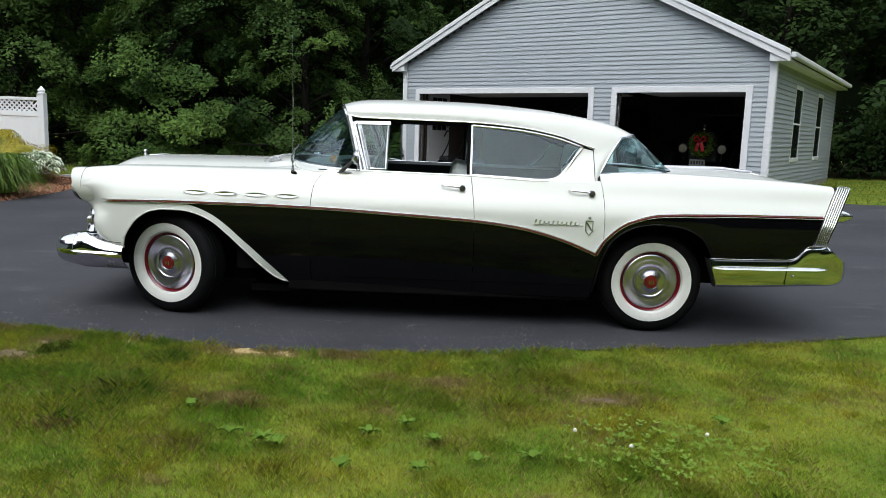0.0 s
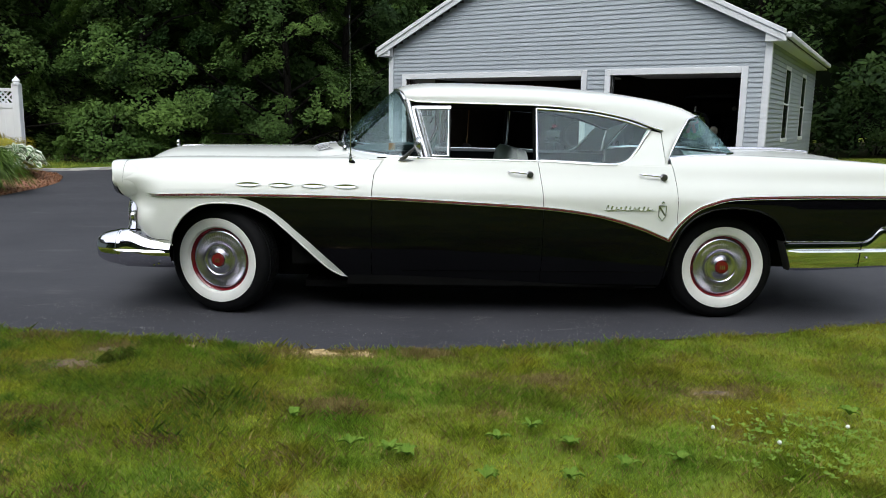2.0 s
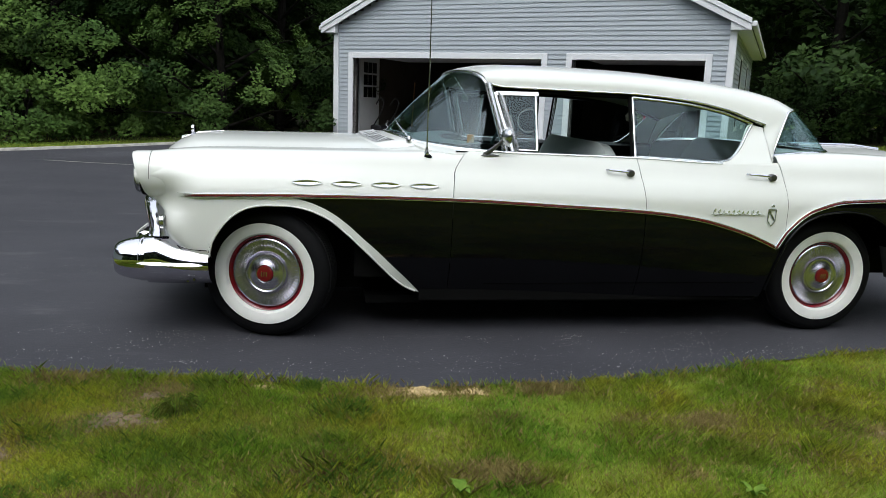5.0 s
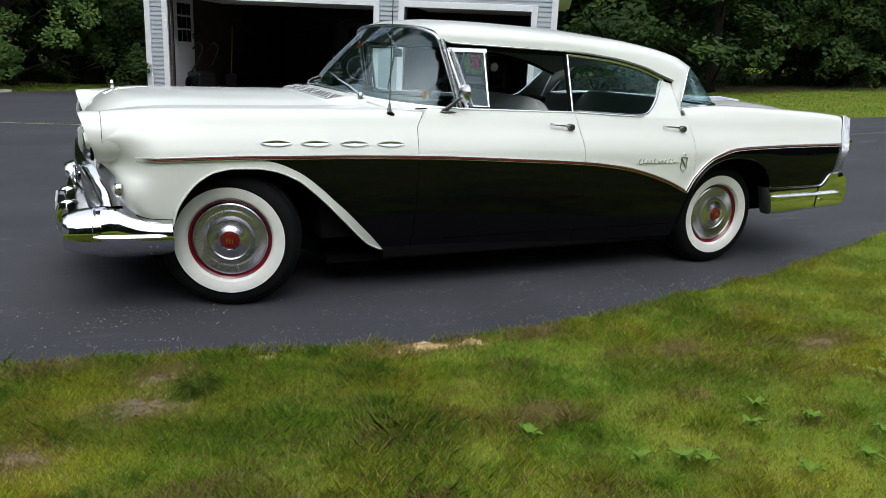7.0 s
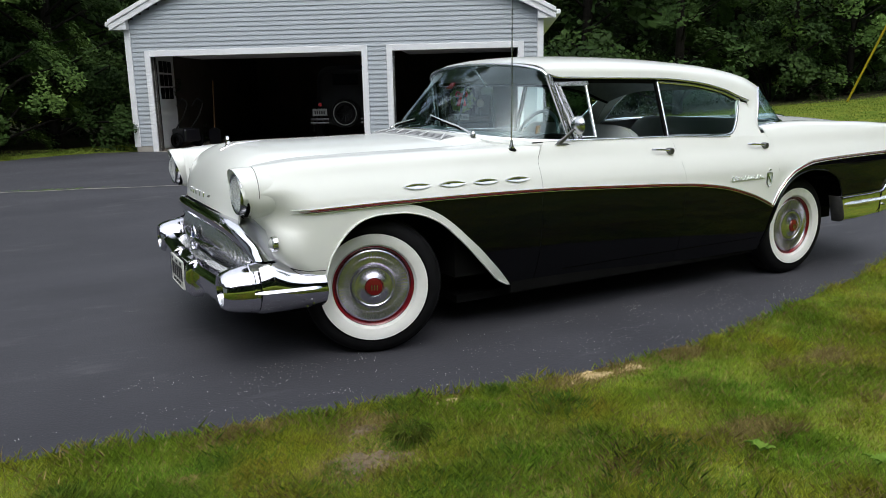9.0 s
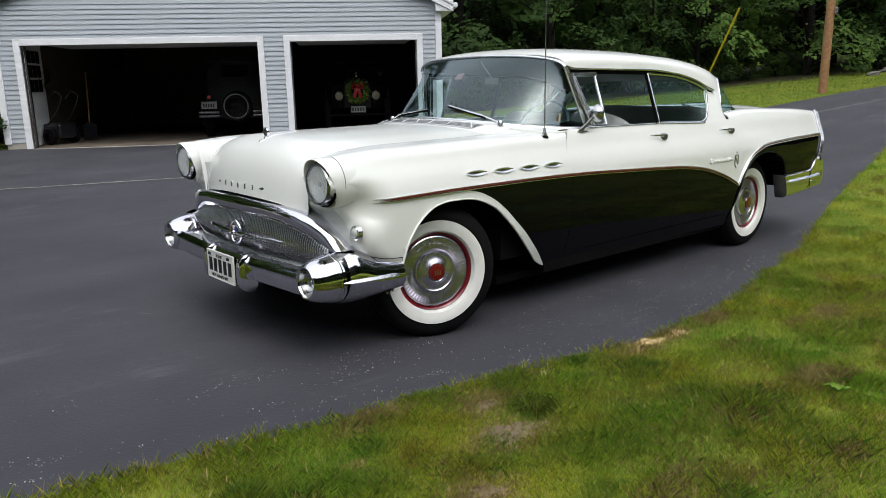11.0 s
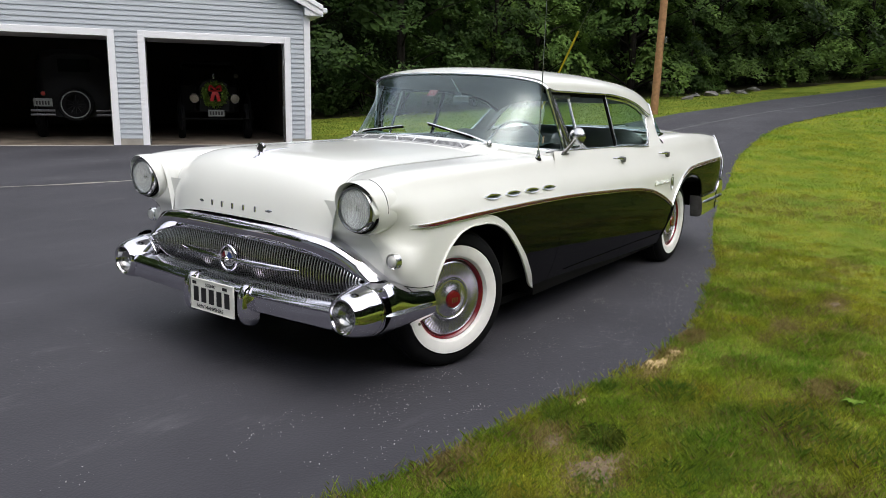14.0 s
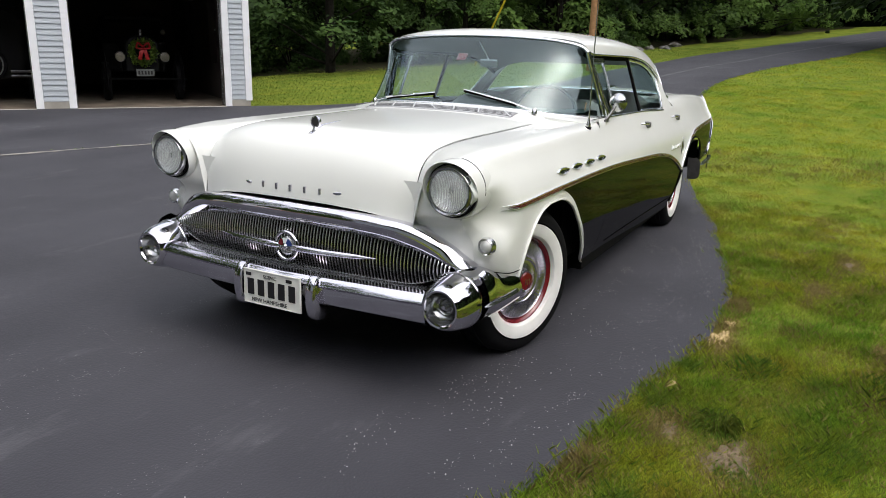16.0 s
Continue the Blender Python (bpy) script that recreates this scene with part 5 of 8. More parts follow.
def body_side(sg):
    # front fender
    b = B()
    us = np.linspace(0, 1, 90)
    R = lambda z: gap_f(z) - G
    upper = skin(b, nose, R, spear, shoulder, 90, 12, 0, us=us)
    skin(b, nose, R, split_f, spear, 90, 10, 1, us=us)
    n1 = len(b.f)
    skin(b, nose, R, lambda x: np.minimum(floor_f(x), split_f(x)), split_f, 90, 8, 0, us=us)
    # ahead of the wheel the flank below the spear is white
    for k in range(n1):
        if b.m[k] == 1 and max(b.v[i][0] for i in b.f[k]) < -1.545:
            b.m[k] = 0
    fender_top(b, upper[-1])
    # face of the fender between lamp, grille and hood
    rows = []
    for z in np.linspace(0.46, 0.86, 20):
        xe, ye = float(nose(z)), float(W(nose(z), z))
        xi, yn = max(xe, -2.150 - 0.022 * min(1.0, max(0.0, (z - 0.58) / 0.1))), 0.42
        rows.append([[xe + (xi - xe) * min(1, s * 2.5) - 0.03 * s * (z < 0.56), -(ye + (yn - ye) * s), z] for s in np.linspace(0, 1, 12)])
    b.grid(rows)
    fender = b.side(sg).put("front_fender", [WHITE, BLACK], car, solid=0.003, weld=2e-4, smooth=62)
    # rolled lip along the arch
    pts = [(x, -float(W(x, arch_f(x))) - 0.004, float(arch_f(x))) for x in np.r_[np.linspace(-1.884, -1.2, 40), np.linspace(-1.18, -0.825, 16)]]
    B().sweep(pts, 0.005, 0.007, up=(0, 1, 0)).side(sg).put("arch_lip", WHITE, fender)
    # four oval ports with chrome rims
    for x0, x1, z in ((-1.480, -1.322, 0.846), (-1.282, -1.124, 0.845), (-1.082, -0.924, 0.844), (-0.884, -0.726, 0.843)):
        xm, h = (x0 + x1) / 2, (x1 - x0) / 2
        rings = []
        for scale, proud in ((1.03, -0.002), (1.0, 0.005), (0.95, 0.0085), (0.89, 0.0075), (0.72, 0.0045), (0.45, 0.0024), (0.15, 0.0016)):
            ring = []
            for k in range(40):
                w = 2 * math.pi * k / 40
                c, s = math.cos(w), math.sin(w)
                x, zz = xm + h * c * (scale if scale > 0.9 else scale ** 0.8), z + 0.0135 * scale * s * (1 - 0.35 * abs(c) ** 3) * abs(s) ** 0.35
                ring.append((x, -float(W(x, zz)) - proud, zz))
            rings.append(ring)
        pr = B().grid(rings[:4], wrap=True).side(sg).put("port_rim", STAIN, fender, "pointed oval chrome port")
        B().grid(rings[3:], wrap=True).cap(rings[-1]).side(sg).put("port_bowl", PORTM, pr)
    # headlamp pod
    cy, cz = -0.735, 0.852
    pod = B()
    rows = []
    for r, a, lean in ((0.105, -1.90, 0), (0.114, -2.02, 0), (0.119, -2.12, 0), (0.121, -2.17, 0.012), (0.119, -2.208, 0.030), (0.114, -2.222, 0.035), (0.108, -2.215, 0.030), (0.104, -2.19, 0.008), (0.100, -2.19, 0.0)):
        rows.append([[a - lean * math.sin(w) - 0.004 * math.cos(w), cy + r * math.cos(w), cz + r * 0.98 * math.sin(w)] for w in np.linspace(0, 2 * math.pi, 40, endpoint=False)])
    pod.grid(rows, wrap=True).side(sg)
    hl = pod.put("headlamp", WHITE, car, "round headlamp in a hooded white pod")
    B().lathe([(0.0985, -2.205), (0.0975, -2.224), (0.0945, -2.236), (0.0895, -2.241), (0.0835, -2.238), (0.0805, -2.226)], 40, "x", (0, cy, cz)).side(sg).put("bezel", RINGM, hl, "chrome bezel")
    B().lathe([(0.107, -2.200), (0.104, -2.214), (0.099, -2.210)], 40, "x", (0, cy, cz)).side(sg).put("gasket", DARK, hl)
    B().lathe([(0.0, -2.258), (0.03, -2.256), (0.055, -2.249), (0.071, -2.240), (0.082, -2.229)], 40, "x", (0, cy, cz)).side(sg).put("lens", LAMPCLEAR, hl, "fluted clear glass lens")
    B().lathe([(0.0, -2.180), (0.03, -2.184), (0.055, -2.198), (0.071, -2.213), (0.081, -2.228)], 40, "x", (0, cy, cz)).side(sg).put("reflector", REFLECT, hl, "bright bowl reflector")
    B().lathe([(0.0, -2.222), (0.012, -2.219), (0.017, -2.208), (0.015, -2.172)], 20, "x", (0, cy, cz)).side(sg).put("bulb_cap", STAIN, hl)
    for q in range(-6, 7):
        fy = q * 0.0115
        fz = math.sqrt(0.074 ** 2 - fy * fy)
        fx = lambda r_: -2.2588 + 0.029 * (r_ / 0.082) ** 2
        B().sweep([(fx(math.hypot(fy, fz * u)), cy + fy, cz + fz * u) for u in np.linspace(-1, 1, 7)], 0.0010, 0.0006, up=(0, 1, 0), n=4).side(sg).put("flute", LENS, hl)
    B().sweep([(-2.165, cy - 0.1215 * math.cos(w), cz + 0.1195 * math.sin(w)) for w in np.linspace(-0.1, 1.45, 20)], 0.0012, 0.0012, n=6).side(sg).put("pod_seam", DARK, hl)
    # parking lamp
    pl = B().lathe([(0.0, 0.022), (0.016, 0.019), (0.026, 0.008), (0.029, -0.02)], 24, "x", (-2.125, -0.845, 0.63))
    for v in pl.v:
        v[0] = -2.115 - (v[0] + 2.125)
    pk = pl.side(sg).put("parking_lamp", CLEARL, car, "round clear parking lamp in chrome ring")
    B().lathe([(0.028, -2.124), (0.034, -2.119), (0.037, -2.10)], 24, "x", (0, -0.845, 0.63)).side(sg).put("ring", STAIN, pk)

    # doors
    def door(name, L, R, n, sail=False):
        d = B()
        spr = lambda x: np.where(np.asarray(x) > 1.222, spear_r(x), spear(x))
        bot = (lambda x: np.where(np.asarray(x) > 1.225, np.minimum(arch_r(x), spr(x) - 0.01), 0.238))
        skin(d, L, R, spr, belt, n, 12, 0)
        skin(d, L, R, bot, spr, n, 10, 1)
        if sail:
            wl = cv((1.0, 0.87), (1.015, 0.93), (1.03, 0.965), (1.094, 1.025), (1.22, 1.113), (1.25, 1.145))
            skin(d, wl, lambda z: np.minimum(gap_q(z), 1.208) - G, const(1.0), const(1.235), 8, 12, 0)
        return d.side(sg).put(name, [WHITE, BLACK], car, solid=0.003, weld=2e-4)

    fd = door("front_door", lambda z: gap_f(z) + G, lambda z: gap_b(z) - G, 40)
    rd = door("rear_door", lambda z: gap_b(z) + G, lambda z: gap_q(z) - G, 36, True)
    for dd, x0, x1, card in ((fd, 0.205, 0.345, (-0.62, 0.40)), (rd, 1.035, 1.19, (0.44, 1.22))):
        z = 0.945
        y0 = -float(W(x0, z))
        pts = [(x0, y0 - 0.004, z + 0.005), (x0 + 0.008, y0 - 0.026, z + 0.006), (x0 + 0.05, y0 - 0.030, z + 0.004), (x1 - 0.03, y0 - 0.030, z - 0.002), (x1, y0 - 0.026, z - 0.004)]
        h = B().sweep(pts, 0.006, 0.0065).side(sg).put("handle", CHROME, dd, "chrome pull handle with push button")
        B().lathe([(0.019, y0 + 0.01), (0.021, y0 - 0.02), (0.018, y0 - 0.036), (0.0, y0 - 0.040)], 20, "y", (x1 - 0.006, 0, z - 0.008)).side(sg).put("push_button", DIMMETAL, h)
        c = B()
        xs = np.linspace(*card, 10)
        c.grid([[(x, -float(W(x, z)) + 0.07, z) for x in xs] for z in (0.40, 0.6, 0.8, 0.95, 1.0)])
        c.grid([[(x, -float(W(x, 1.0)) + 0.07, 1.0) for x in xs], [(x, -float(W(x, 1.02)) + 0.015, 1.022) for x in xs]])
        c.side(sg).put("door_card", TRIMG, dd, "dark green-grey door trim")
    # quarter panel
    b = B()
    us = np.r_[np.linspace(0, 0.52, 60), np.linspace(0.54, 1, 30)]
    L = lambda z: gap_q(z) + G
    low_r = lambda x: np.minimum(np.where(np.asarray(x) < 2.03, arch_r(x), 0.40), spear_r(x) - 0.004)
    upper = skin(b, L, tail, lambda x: spear_r(np.maximum(x, 1.222)), lambda x: deck(x) - 0.03, 90, 14, 0, us=us)
    skin(b, L, tail, low_r, lambda x: spear_r(np.maximum(x, 1.222)), 90, 10, 1, us=us)
    cols = []
    for x, ys, zs in upper[-1]:
        ys = -ys
        cols.append([[x, -p[0], p[1]] for p in smooth_path([(ys, zs), (ys - 0.02, zs + 0.022), (ys - 0.07, zs + 0.032), (0.64, zs + 0.028), (0.60, zs + 0.03)], 9)])
    b.grid(np.array(cols))
    quarter = b.side(sg).put("quarter_panel", [WHITE, BLACK], car, solid=0.003, weld=2e-4)
    pts = [(x, -float(W(x, arch_r(x))) - 0.002, float(arch_r(x))) for x in np.linspace(1.228, 2.03, 50)]
    B().sweep(pts, 0.007, 0.008, up=(0, 1, 0)).side(sg).put("arch_lip", BLACK, quarter)

    # red and bright side spear
    xs = np.linspace(-2.03, 1.222, 110)
    def strip(fx, xs, dz, half, proud, material, name, label, taper=True):
        pts = [(x, -float(W(x, fx(x) + dz)) - proud, float(fx(x)) + dz) for x in xs]
        tp = np.clip(np.linspace(0, 45, len(pts)) if taper else np.ones(len(pts)), 0.25, 1)
        return B().sweep(pts, half, 0.006, up=(0, 1, 0), taper=tp).side(sg).put(name, material, car, label)
    strip(spear, xs, 0.009, 0.0045, 0.006, STAIN, "side_spear", "bright moulding along the flank")
    strip(spear, xs[1:], 0.0, 0.0040, 0.005, RED, "red_stripe", "thin red stripe under the moulding")
    strip(spear, xs, -0.008, 0.0035, 0.005, STAIN, "side_spear", "bright moulding along the flank")
    zs_ = np.linspace(0.546, 0.70, 14)
    inv = cv((0.546, 1.222), (0.632, 1.27), (0.702, 1.334))
    up1 = [(float(inv(z)), float(z)) for z in zs_[:-1]] + [(x, float(spear_r(x))) for x in np.linspace(1.334, 2.69, 70)]
    for (da, half, m, nm, lb) in ((0.009, 0.0045, STAIN, "side_spear", "bright moulding over the rear arch"), (0.0, 0.0040, RED, "red_stripe", "thin red stripe over the rear arch"), (-0.009, 0.0035, STAIN, "side_spear", "bright moulding over the rear arch")):
        pts = []
        for i, (x, z) in enumerate(up1):
            a, c = up1[max(i - 1, 0)], up1[min(i + 1, len(up1) - 1)]
            dx, dz = c[0] - a[0], c[1] - a[1]
            q = math.hypot(dx, dz)
            x2, z2 = x - dz / q * da, z + dx / q * da
            pts.append((x2, -float(W(x2, z2)) - 0.006, z2))
        B().sweep(pts, half, 0.006, up=(0, 1, 0)).side(sg).put(nm, m, car, lb)
    # thin sill moulding
    pts = [(x, -float(W(x, 0.315 + 0.012 * x)) - 0.002, 0.315 + 0.012 * x) for x in np.linspace(-0.45, 1.15, 30)]
    B().sweep(pts, 0.0012, 0.002, up=(0, 1, 0), n=6).side(sg).put("sill_moulding", BLACK, car)

    # emblem on the rear door: script bar and shield
    ys = lambda x, z: -float(W(x, z)) - 0.004
    pts = []
    for s in np.linspace(0, 1, 150):
        tall = 0.019 if s < 0.12 else 0.0105 + 0.0045 * math.sin(s * 17)
        w = 2 * math.pi * s * 10
        z = 0.744 + tall * math.sin(w)
        x = 0.812 + 0.285 * s + 0.010 * math.cos(w) + 0.35 * (z - 0.744)
        pts.append((x, ys(x, z), z))
    sc = B().sweep(pts, 0.0027, 0.0025, up=(0, 1, 0), n=6)
    sc.sweep([(x, ys(x, z), z) for x, z in ((0.800, 0.731), (0.812, 0.729), (0.95, 0.731), (1.125, 0.733))], 0.0016, 0.002, up=(0, 1, 0), n=6)
    sc.side(sg).put("name_script", STAIN, rd, "bright metal script-like ornament")
    sh = [(1.145, 0.765), (1.19, 0.765), (1.19, 0.70), (1.168, 0.672), (1.145, 0.70)]
    b = B().sweep([(x, ys(x, z), z) for x, z in sh + sh[:1]], 0.004, 0.004, up=(0, 1, 0), n=6)
    b.sweep([(1.15, ys(1.15, 0.755), 0.755), (1.168, ys(1.17, 0.72), 0.73), (1.185, ys(1.185, 0.70), 0.705)], 0.005, 0.003, up=(0, 1, 0), n=6)
    b.sweep([(1.160, ys(1.16, 0.78), 0.782), (1.168, ys(1.168, 0.79), 0.790), (1.176, ys(1.176, 0.78), 0.782)], 0.006, 0.004, up=(0, 1, 0), n=6)
    b.side(sg).put("shield", DULL, rd, "small bright shield ornament")
    return fender, fd, rd, quarter


parts = {sg: body_side(sg) for sg in (-1, 1)}

# hood: lofted from its centre line and its edges
mid = smooth_path([(-1.115, 1.049), (-1.3, 1.046), (-1.6, 1.041), (-1.88, 1.037), (-2.03, 1.030), (-2.10, 1.008), (-2.16, 0.972), (-2.205, 0.92), (-2.237, 0.85), (-2.253, 0.79), (-2.262, 0.742)], 48)
rim_ = smooth_path([(-0.985, 1.007), (-1.2, 1.002), (-1.8, 0.990), (-2.0, 0.972), (-2.08, 0.945), (-2.135, 0.895), (-2.165, 0.82), (-2.175, 0.75), (-2.180, 0.69)], 48)
cols = []
for y in np.linspace(-0.552, 0.552, 41):
    s = abs(y) / 0.552
    k2 = np.clip((1 - s) * 5.5, 0, 1)
    k = 0.8 * (1 - s ** 3) + 0.2 * k2 * (1 - s * s) ** 0.5
    cols.append([[p[0] * k + q[0] * (1 - k), y, p[1] * k + q[1] * (1 - k)] for p, q in zip(mid, rim_)])
hood = B().grid(np.array(cols)).put("hood", WHITE, car, "white hood with raised centre", solid=0.006)
# cowl up to the windshield
wb = smooth_path([(-0.355, -0.756, 1.018), (-0.50, -0.727, 1.024), (-0.64, -0.667, 1.032), (-0.78, -0.55, 1.047), (-0.88, -0.36, 1.067), (-0.925, 0, 1.076), (-0.88, 0.36, 1.067), (-0.78, 0.55, 1.047), (-0.64, 0.667, 1.032), (-0.50, 0.727, 1.024), (-0.355, 0.756, 1.018)], 61)
wt = smooth_path([(-0.450, -0.660, 1.382), (-0.465, -0.632, 1.408), (-0.486, -0.55, 1.429), (-0.508, -0.40, 1.447), (-0.522, -0.2, 1.456), (-0.526, 0, 1.459), (-0.522, 0.2, 1.456), (-0.508, 0.40, 1.447), (-0.486, 0.55, 1.429), (-0.465, 0.632, 1.408), (-0.450, 0.660, 1.382)], 61)
cw = []
for p in [q for q in wb if abs(q[1]) < 0.575]:
    y = p[1]
    s = min(1, abs(y) / 0.552)
    k = 0.8 * (1 - s ** 3) + 0.2 * float(np.clip((1 - s) * 5.5, 0, 1)) * (1 - s * s) ** 0.5
    f = np.array([mid[0][0] * k + rim_[0][0] * (1 - k) + 0.004, y, mid[0][1] * k + rim_[0][1] * (1 - k) - 0.001])
    sink = 0.012 * max(0.0, (abs(y) - 0.48) / 0.09)
    cw.append([list(f + (p - f) * t + np.array([0, 0, 0.004 * math.sin(t * 3.14) - sink * math.sin(min(1.0, t) * 3.0)])) for t in np.linspace(0, 1.05, 7)])
B().grid(np.array(cw)).put("cowl", WHITE, car, solid=0.006)
def cowl_at(y, f):
    """A point of the cowl, from the hood's edge (0) to the windshield (1)."""
    ys = np.array([q[0][1] for q in cw])
    i = int(np.argmin(np.abs(ys - y)))
    k = f / 1.05 * 6
    a = min(int(k), 5)
    return np.array(cw[i][a]) * (1 - k + a) + np.array(cw[i][a + 1]) * (k - a)


vent_rows = [[tuple(cowl_at(y, f) + [0, 0, h]) for y in np.linspace(-0.462, 0.462, 33)] for f, h in ((0.10, 0.001), (0.12, 0.004), (0.60, 0.005), (0.62, 0.001))]
vent = B().grid(vent_rows).put("cowl_vent", VENTG, car, "bright slotted vent at the cowl", solid=0.003)
for k in range(7):
    y = -0.42 + k * 0.14
    p0, p1 = cowl_at(y - 0.02, 0.14) + [0, 0, 0.006], cowl_at(y + 0.02, 0.58) + [0, 0, 0.007]
    B().sweep([tuple(p0), tuple(p1)], 0.005, 0.003, n=6).put("vent_fin", VENTM, vent)
for f in (0.22, 0.32, 0.42, 0.52):
    B().sweep([tuple(cowl_at(y, f) + [0, 0, 0.0048]) for y in np.linspace(-0.435, 0.435, 31)], 0.0022, 0.0012, n=6).put("vent_slot", DIMMETAL, vent)
for sg in (-1, 1):
    c0 = [(p[0], p[1], p[2] - 0.002) for p in wb[0:18]]
    c1 = []
    for k, p in enumerate(c0):
        f = float(np.clip((17 - k) / 9, 0.12, 1))
        q = np.array([p[0] - 0.030, min(p[1] - 0.010, -0.779), float(crest(p[0] - 0.030)) - 0.009])
        c1.append(tuple(np.array(p) * (1 - f) + q * f - [0, 0, 0.006 * (1 - f)]))
    mid_c = [tuple(np.array(p) * (1 - f) + np.array(q) * f + [0, 0, 0.003]) for f in (0.35, 0.7) for p, q in zip(c0, c1)]
    c2 = [(q[0], q[1] - 0.004, q[2] - 0.03) for q in c1]
    B().grid([c0, mid_c[:18], mid_c[18:], c1, c2]).side(sg).put("cowl_side", WHITE, car, solid=0.003)

# windshield with bright surround
rows = []
for t in np.linspace(0, 1, 12):
    q = wb * (1 - t) + wt * t
    bulge = 0.018 * math.sin(math.pi * t)
    nx = np.stack([np.full(61, -0.75), np.sin(np.linspace(-1, 1, 61) * 1.1) * 0.6, np.full(61, 0.55)], 1)
    rows.append(q + nx * bulge * (1 - np.abs(np.linspace(-1, 1, 61)) ** 5)[:, None])
rows = np.array(rows)
screen = rows
ws = B().grid(rows).put("windshield", SCREEN, car, "clear wraparound windshield", outward=False, face=(-1, 0, 1))
ws.visible_shadow = False
B().sweep(rows[-1], 0.011, 0.009).put("header_trim", STAIN, car, "chrome strip over the windshield")
B().sweep(rows[0], 0.012, 0.010).put("base_trim", STAIN, car, "chrome strip below the windshield")
for k, sg in ((0, -1), (-1, 1)):
    p = rows[:, k]
    B().sweep(p + [0.012, 0.004 * -sg, 0], 0.020, 0.014, up=(0, 1, 0)).put("windshield_post", STAIN, car, "chrome windshield post")
    B().sweep(p + [0.036, 0.012 * -sg, 0], 0.010, 0.010, up=(0, 1, 0)).put("post_seal", DARK, car)

# roof
top_c = cv((-0.53, 1.462), (-0.45, 1.490), (-0.3, 1.507), (0.0, 1.513), (0.39, 1.509), (0.84, 1.482), (1.18, 1.435), (1.41, 1.380), (1.53, 1.322))
drip_z = cv((-0.46, 1.392), (-0.36, 1.372), (-0.14, 1.370), (0.39, 1.367), (0.70, 1.347), (0.98, 1.300), (1.13, 1.252), (1.22, 1.226))
drip_y = cv((-0.46, 0.650), (0.3, 0.672), (1.0, 0.676), (1.22, 0.686))


def roof_section(t):
    """Half outline of the roof at a fraction t of its length, from the centre to the drip rail."""
    out = []
    xf, xe = -0.455, 1.208
    for s in np.linspace(0, 1, 22):
        w = s * math.pi / 2
        xc = -0.522 + t * (1.53 + 0.522)
        xd = xf + t * (xe - xf)
        k = math.sin(w) ** (2.0 + 7.0 * t ** 3)
        x = xc * (1 - k) + xd * k
        q = min(1.0, max(0.0, (t - 0.5) / 0.5))
        q = q * q * (3 - 2 * q)
        y = float(drip_y(xd)) * ((1 - q) * math.sin(w) ** 0.80 + q * math.sin(w))
        zt, zd = float(top_c(xc)), float(drip_z(xd))
        z = zd + (zt - zd) * ((1 - q) * max(0.0, math.cos(w)) ** 0.62 + q * (1 - math.sin(w) ** 14))
        out.append((x, y, z))
    return out


rows = []
for t in np.linspace(0, 1, 40):
    h = roof_section(t)
    rows.append([[x, -y, z] for x, y, z in h[::-1]] + [[x, y, z] for x, y, z in h[1:]])
roof_b = B().grid(np.array(rows))
rows2 = np.array(rows) * [1, 0.97, 1] - [0, 0, 0.022]
B().grid(rows2).put("headliner", HEADL, car, "grey headliner")
rear_edge = np.array(rows[-1])
# rear window wraps round; its lower edge along the deck
mid_i = rear_edge.shape[0] // 2
corner = int(np.argmin(np.abs(rear_edge[:mid_i, 1] + 0.615)))
glass_side = smooth_path([(1.236, -0.775, 1.035), (1.250, -0.752, 1.060), (1.318, -0.695, 1.18), tuple(rear_edge[corner])], 12)
half_top = np.concatenate([glass_side, rear_edge[corner + 1 : mid_i + 1]])
half = smooth_path([(1.245, -0.755, 1.052), (1.45, -0.725, 1.070), (1.60, -0.665, 1.074), (1.71, -0.585, 1.077), (1.82, -0.36, 1.080), (1.855, 0.0, 1.082)], len(half_top))
base = np.concatenate([half, (half * [1, -1, 1])[::-1][1:]])
top_e = np.concatenate([half_top, (half_top * [1, -1, 1])[::-1][1:]])
g = np.array([base * (1 - t) + top_e * t + np.array([0.004, 0, 0.005]) * math.sin(math.pi * t) for t in np.linspace(0, 1, 10)])
rw = B().grid(g).put("rear_window", REARG, car, "clear wraparound rear window", outward=False, face=(1, 0, 1))
rw.visible_shadow = False
B().sweep(top_e, 0.008, 0.008, up=(0.3, 0, 1)).put("rear_window_trim", CHROME, car, "chrome strip round the rear window")
B().sweep(base, 0.012, 0.010).put("rear_window_trim", CHROME, car, "chrome strip round the rear window")
# rear roof posts, from the drip rail down to the quarter panel
low = smooth_path([(1.212, -float(W(1.212, z)) + 0.002, z) for z in (0.975, 1.03, 1.08, 1.13, 1.18)] + [tuple(rear_edge[0])], 12)
lip = rear_edge[: corner + 1]
P = []
us_ = np.r_[0, np.cumsum(np.linalg.norm(np.diff(lip, axis=0), axis=1))]
for i, u in enumerate(us_ / us_[-1]):
    P.append([(1 - u) * low[k] + u * glass_side[k] + v ** 2 * (lip[i] - (1 - u) * low[-1] - u * glass_side[-1]) for k, v in enumerate(np.linspace(0, 1, 12))])
P = np.array(P)
roof_b.grid(P).grid(P * [1, -1, 1], flip=True)
roof = roof_b.put("roof", WHITE, car, "smooth white roof with wide rear posts", solid=0.006, weld=3e-4, smooth=60)
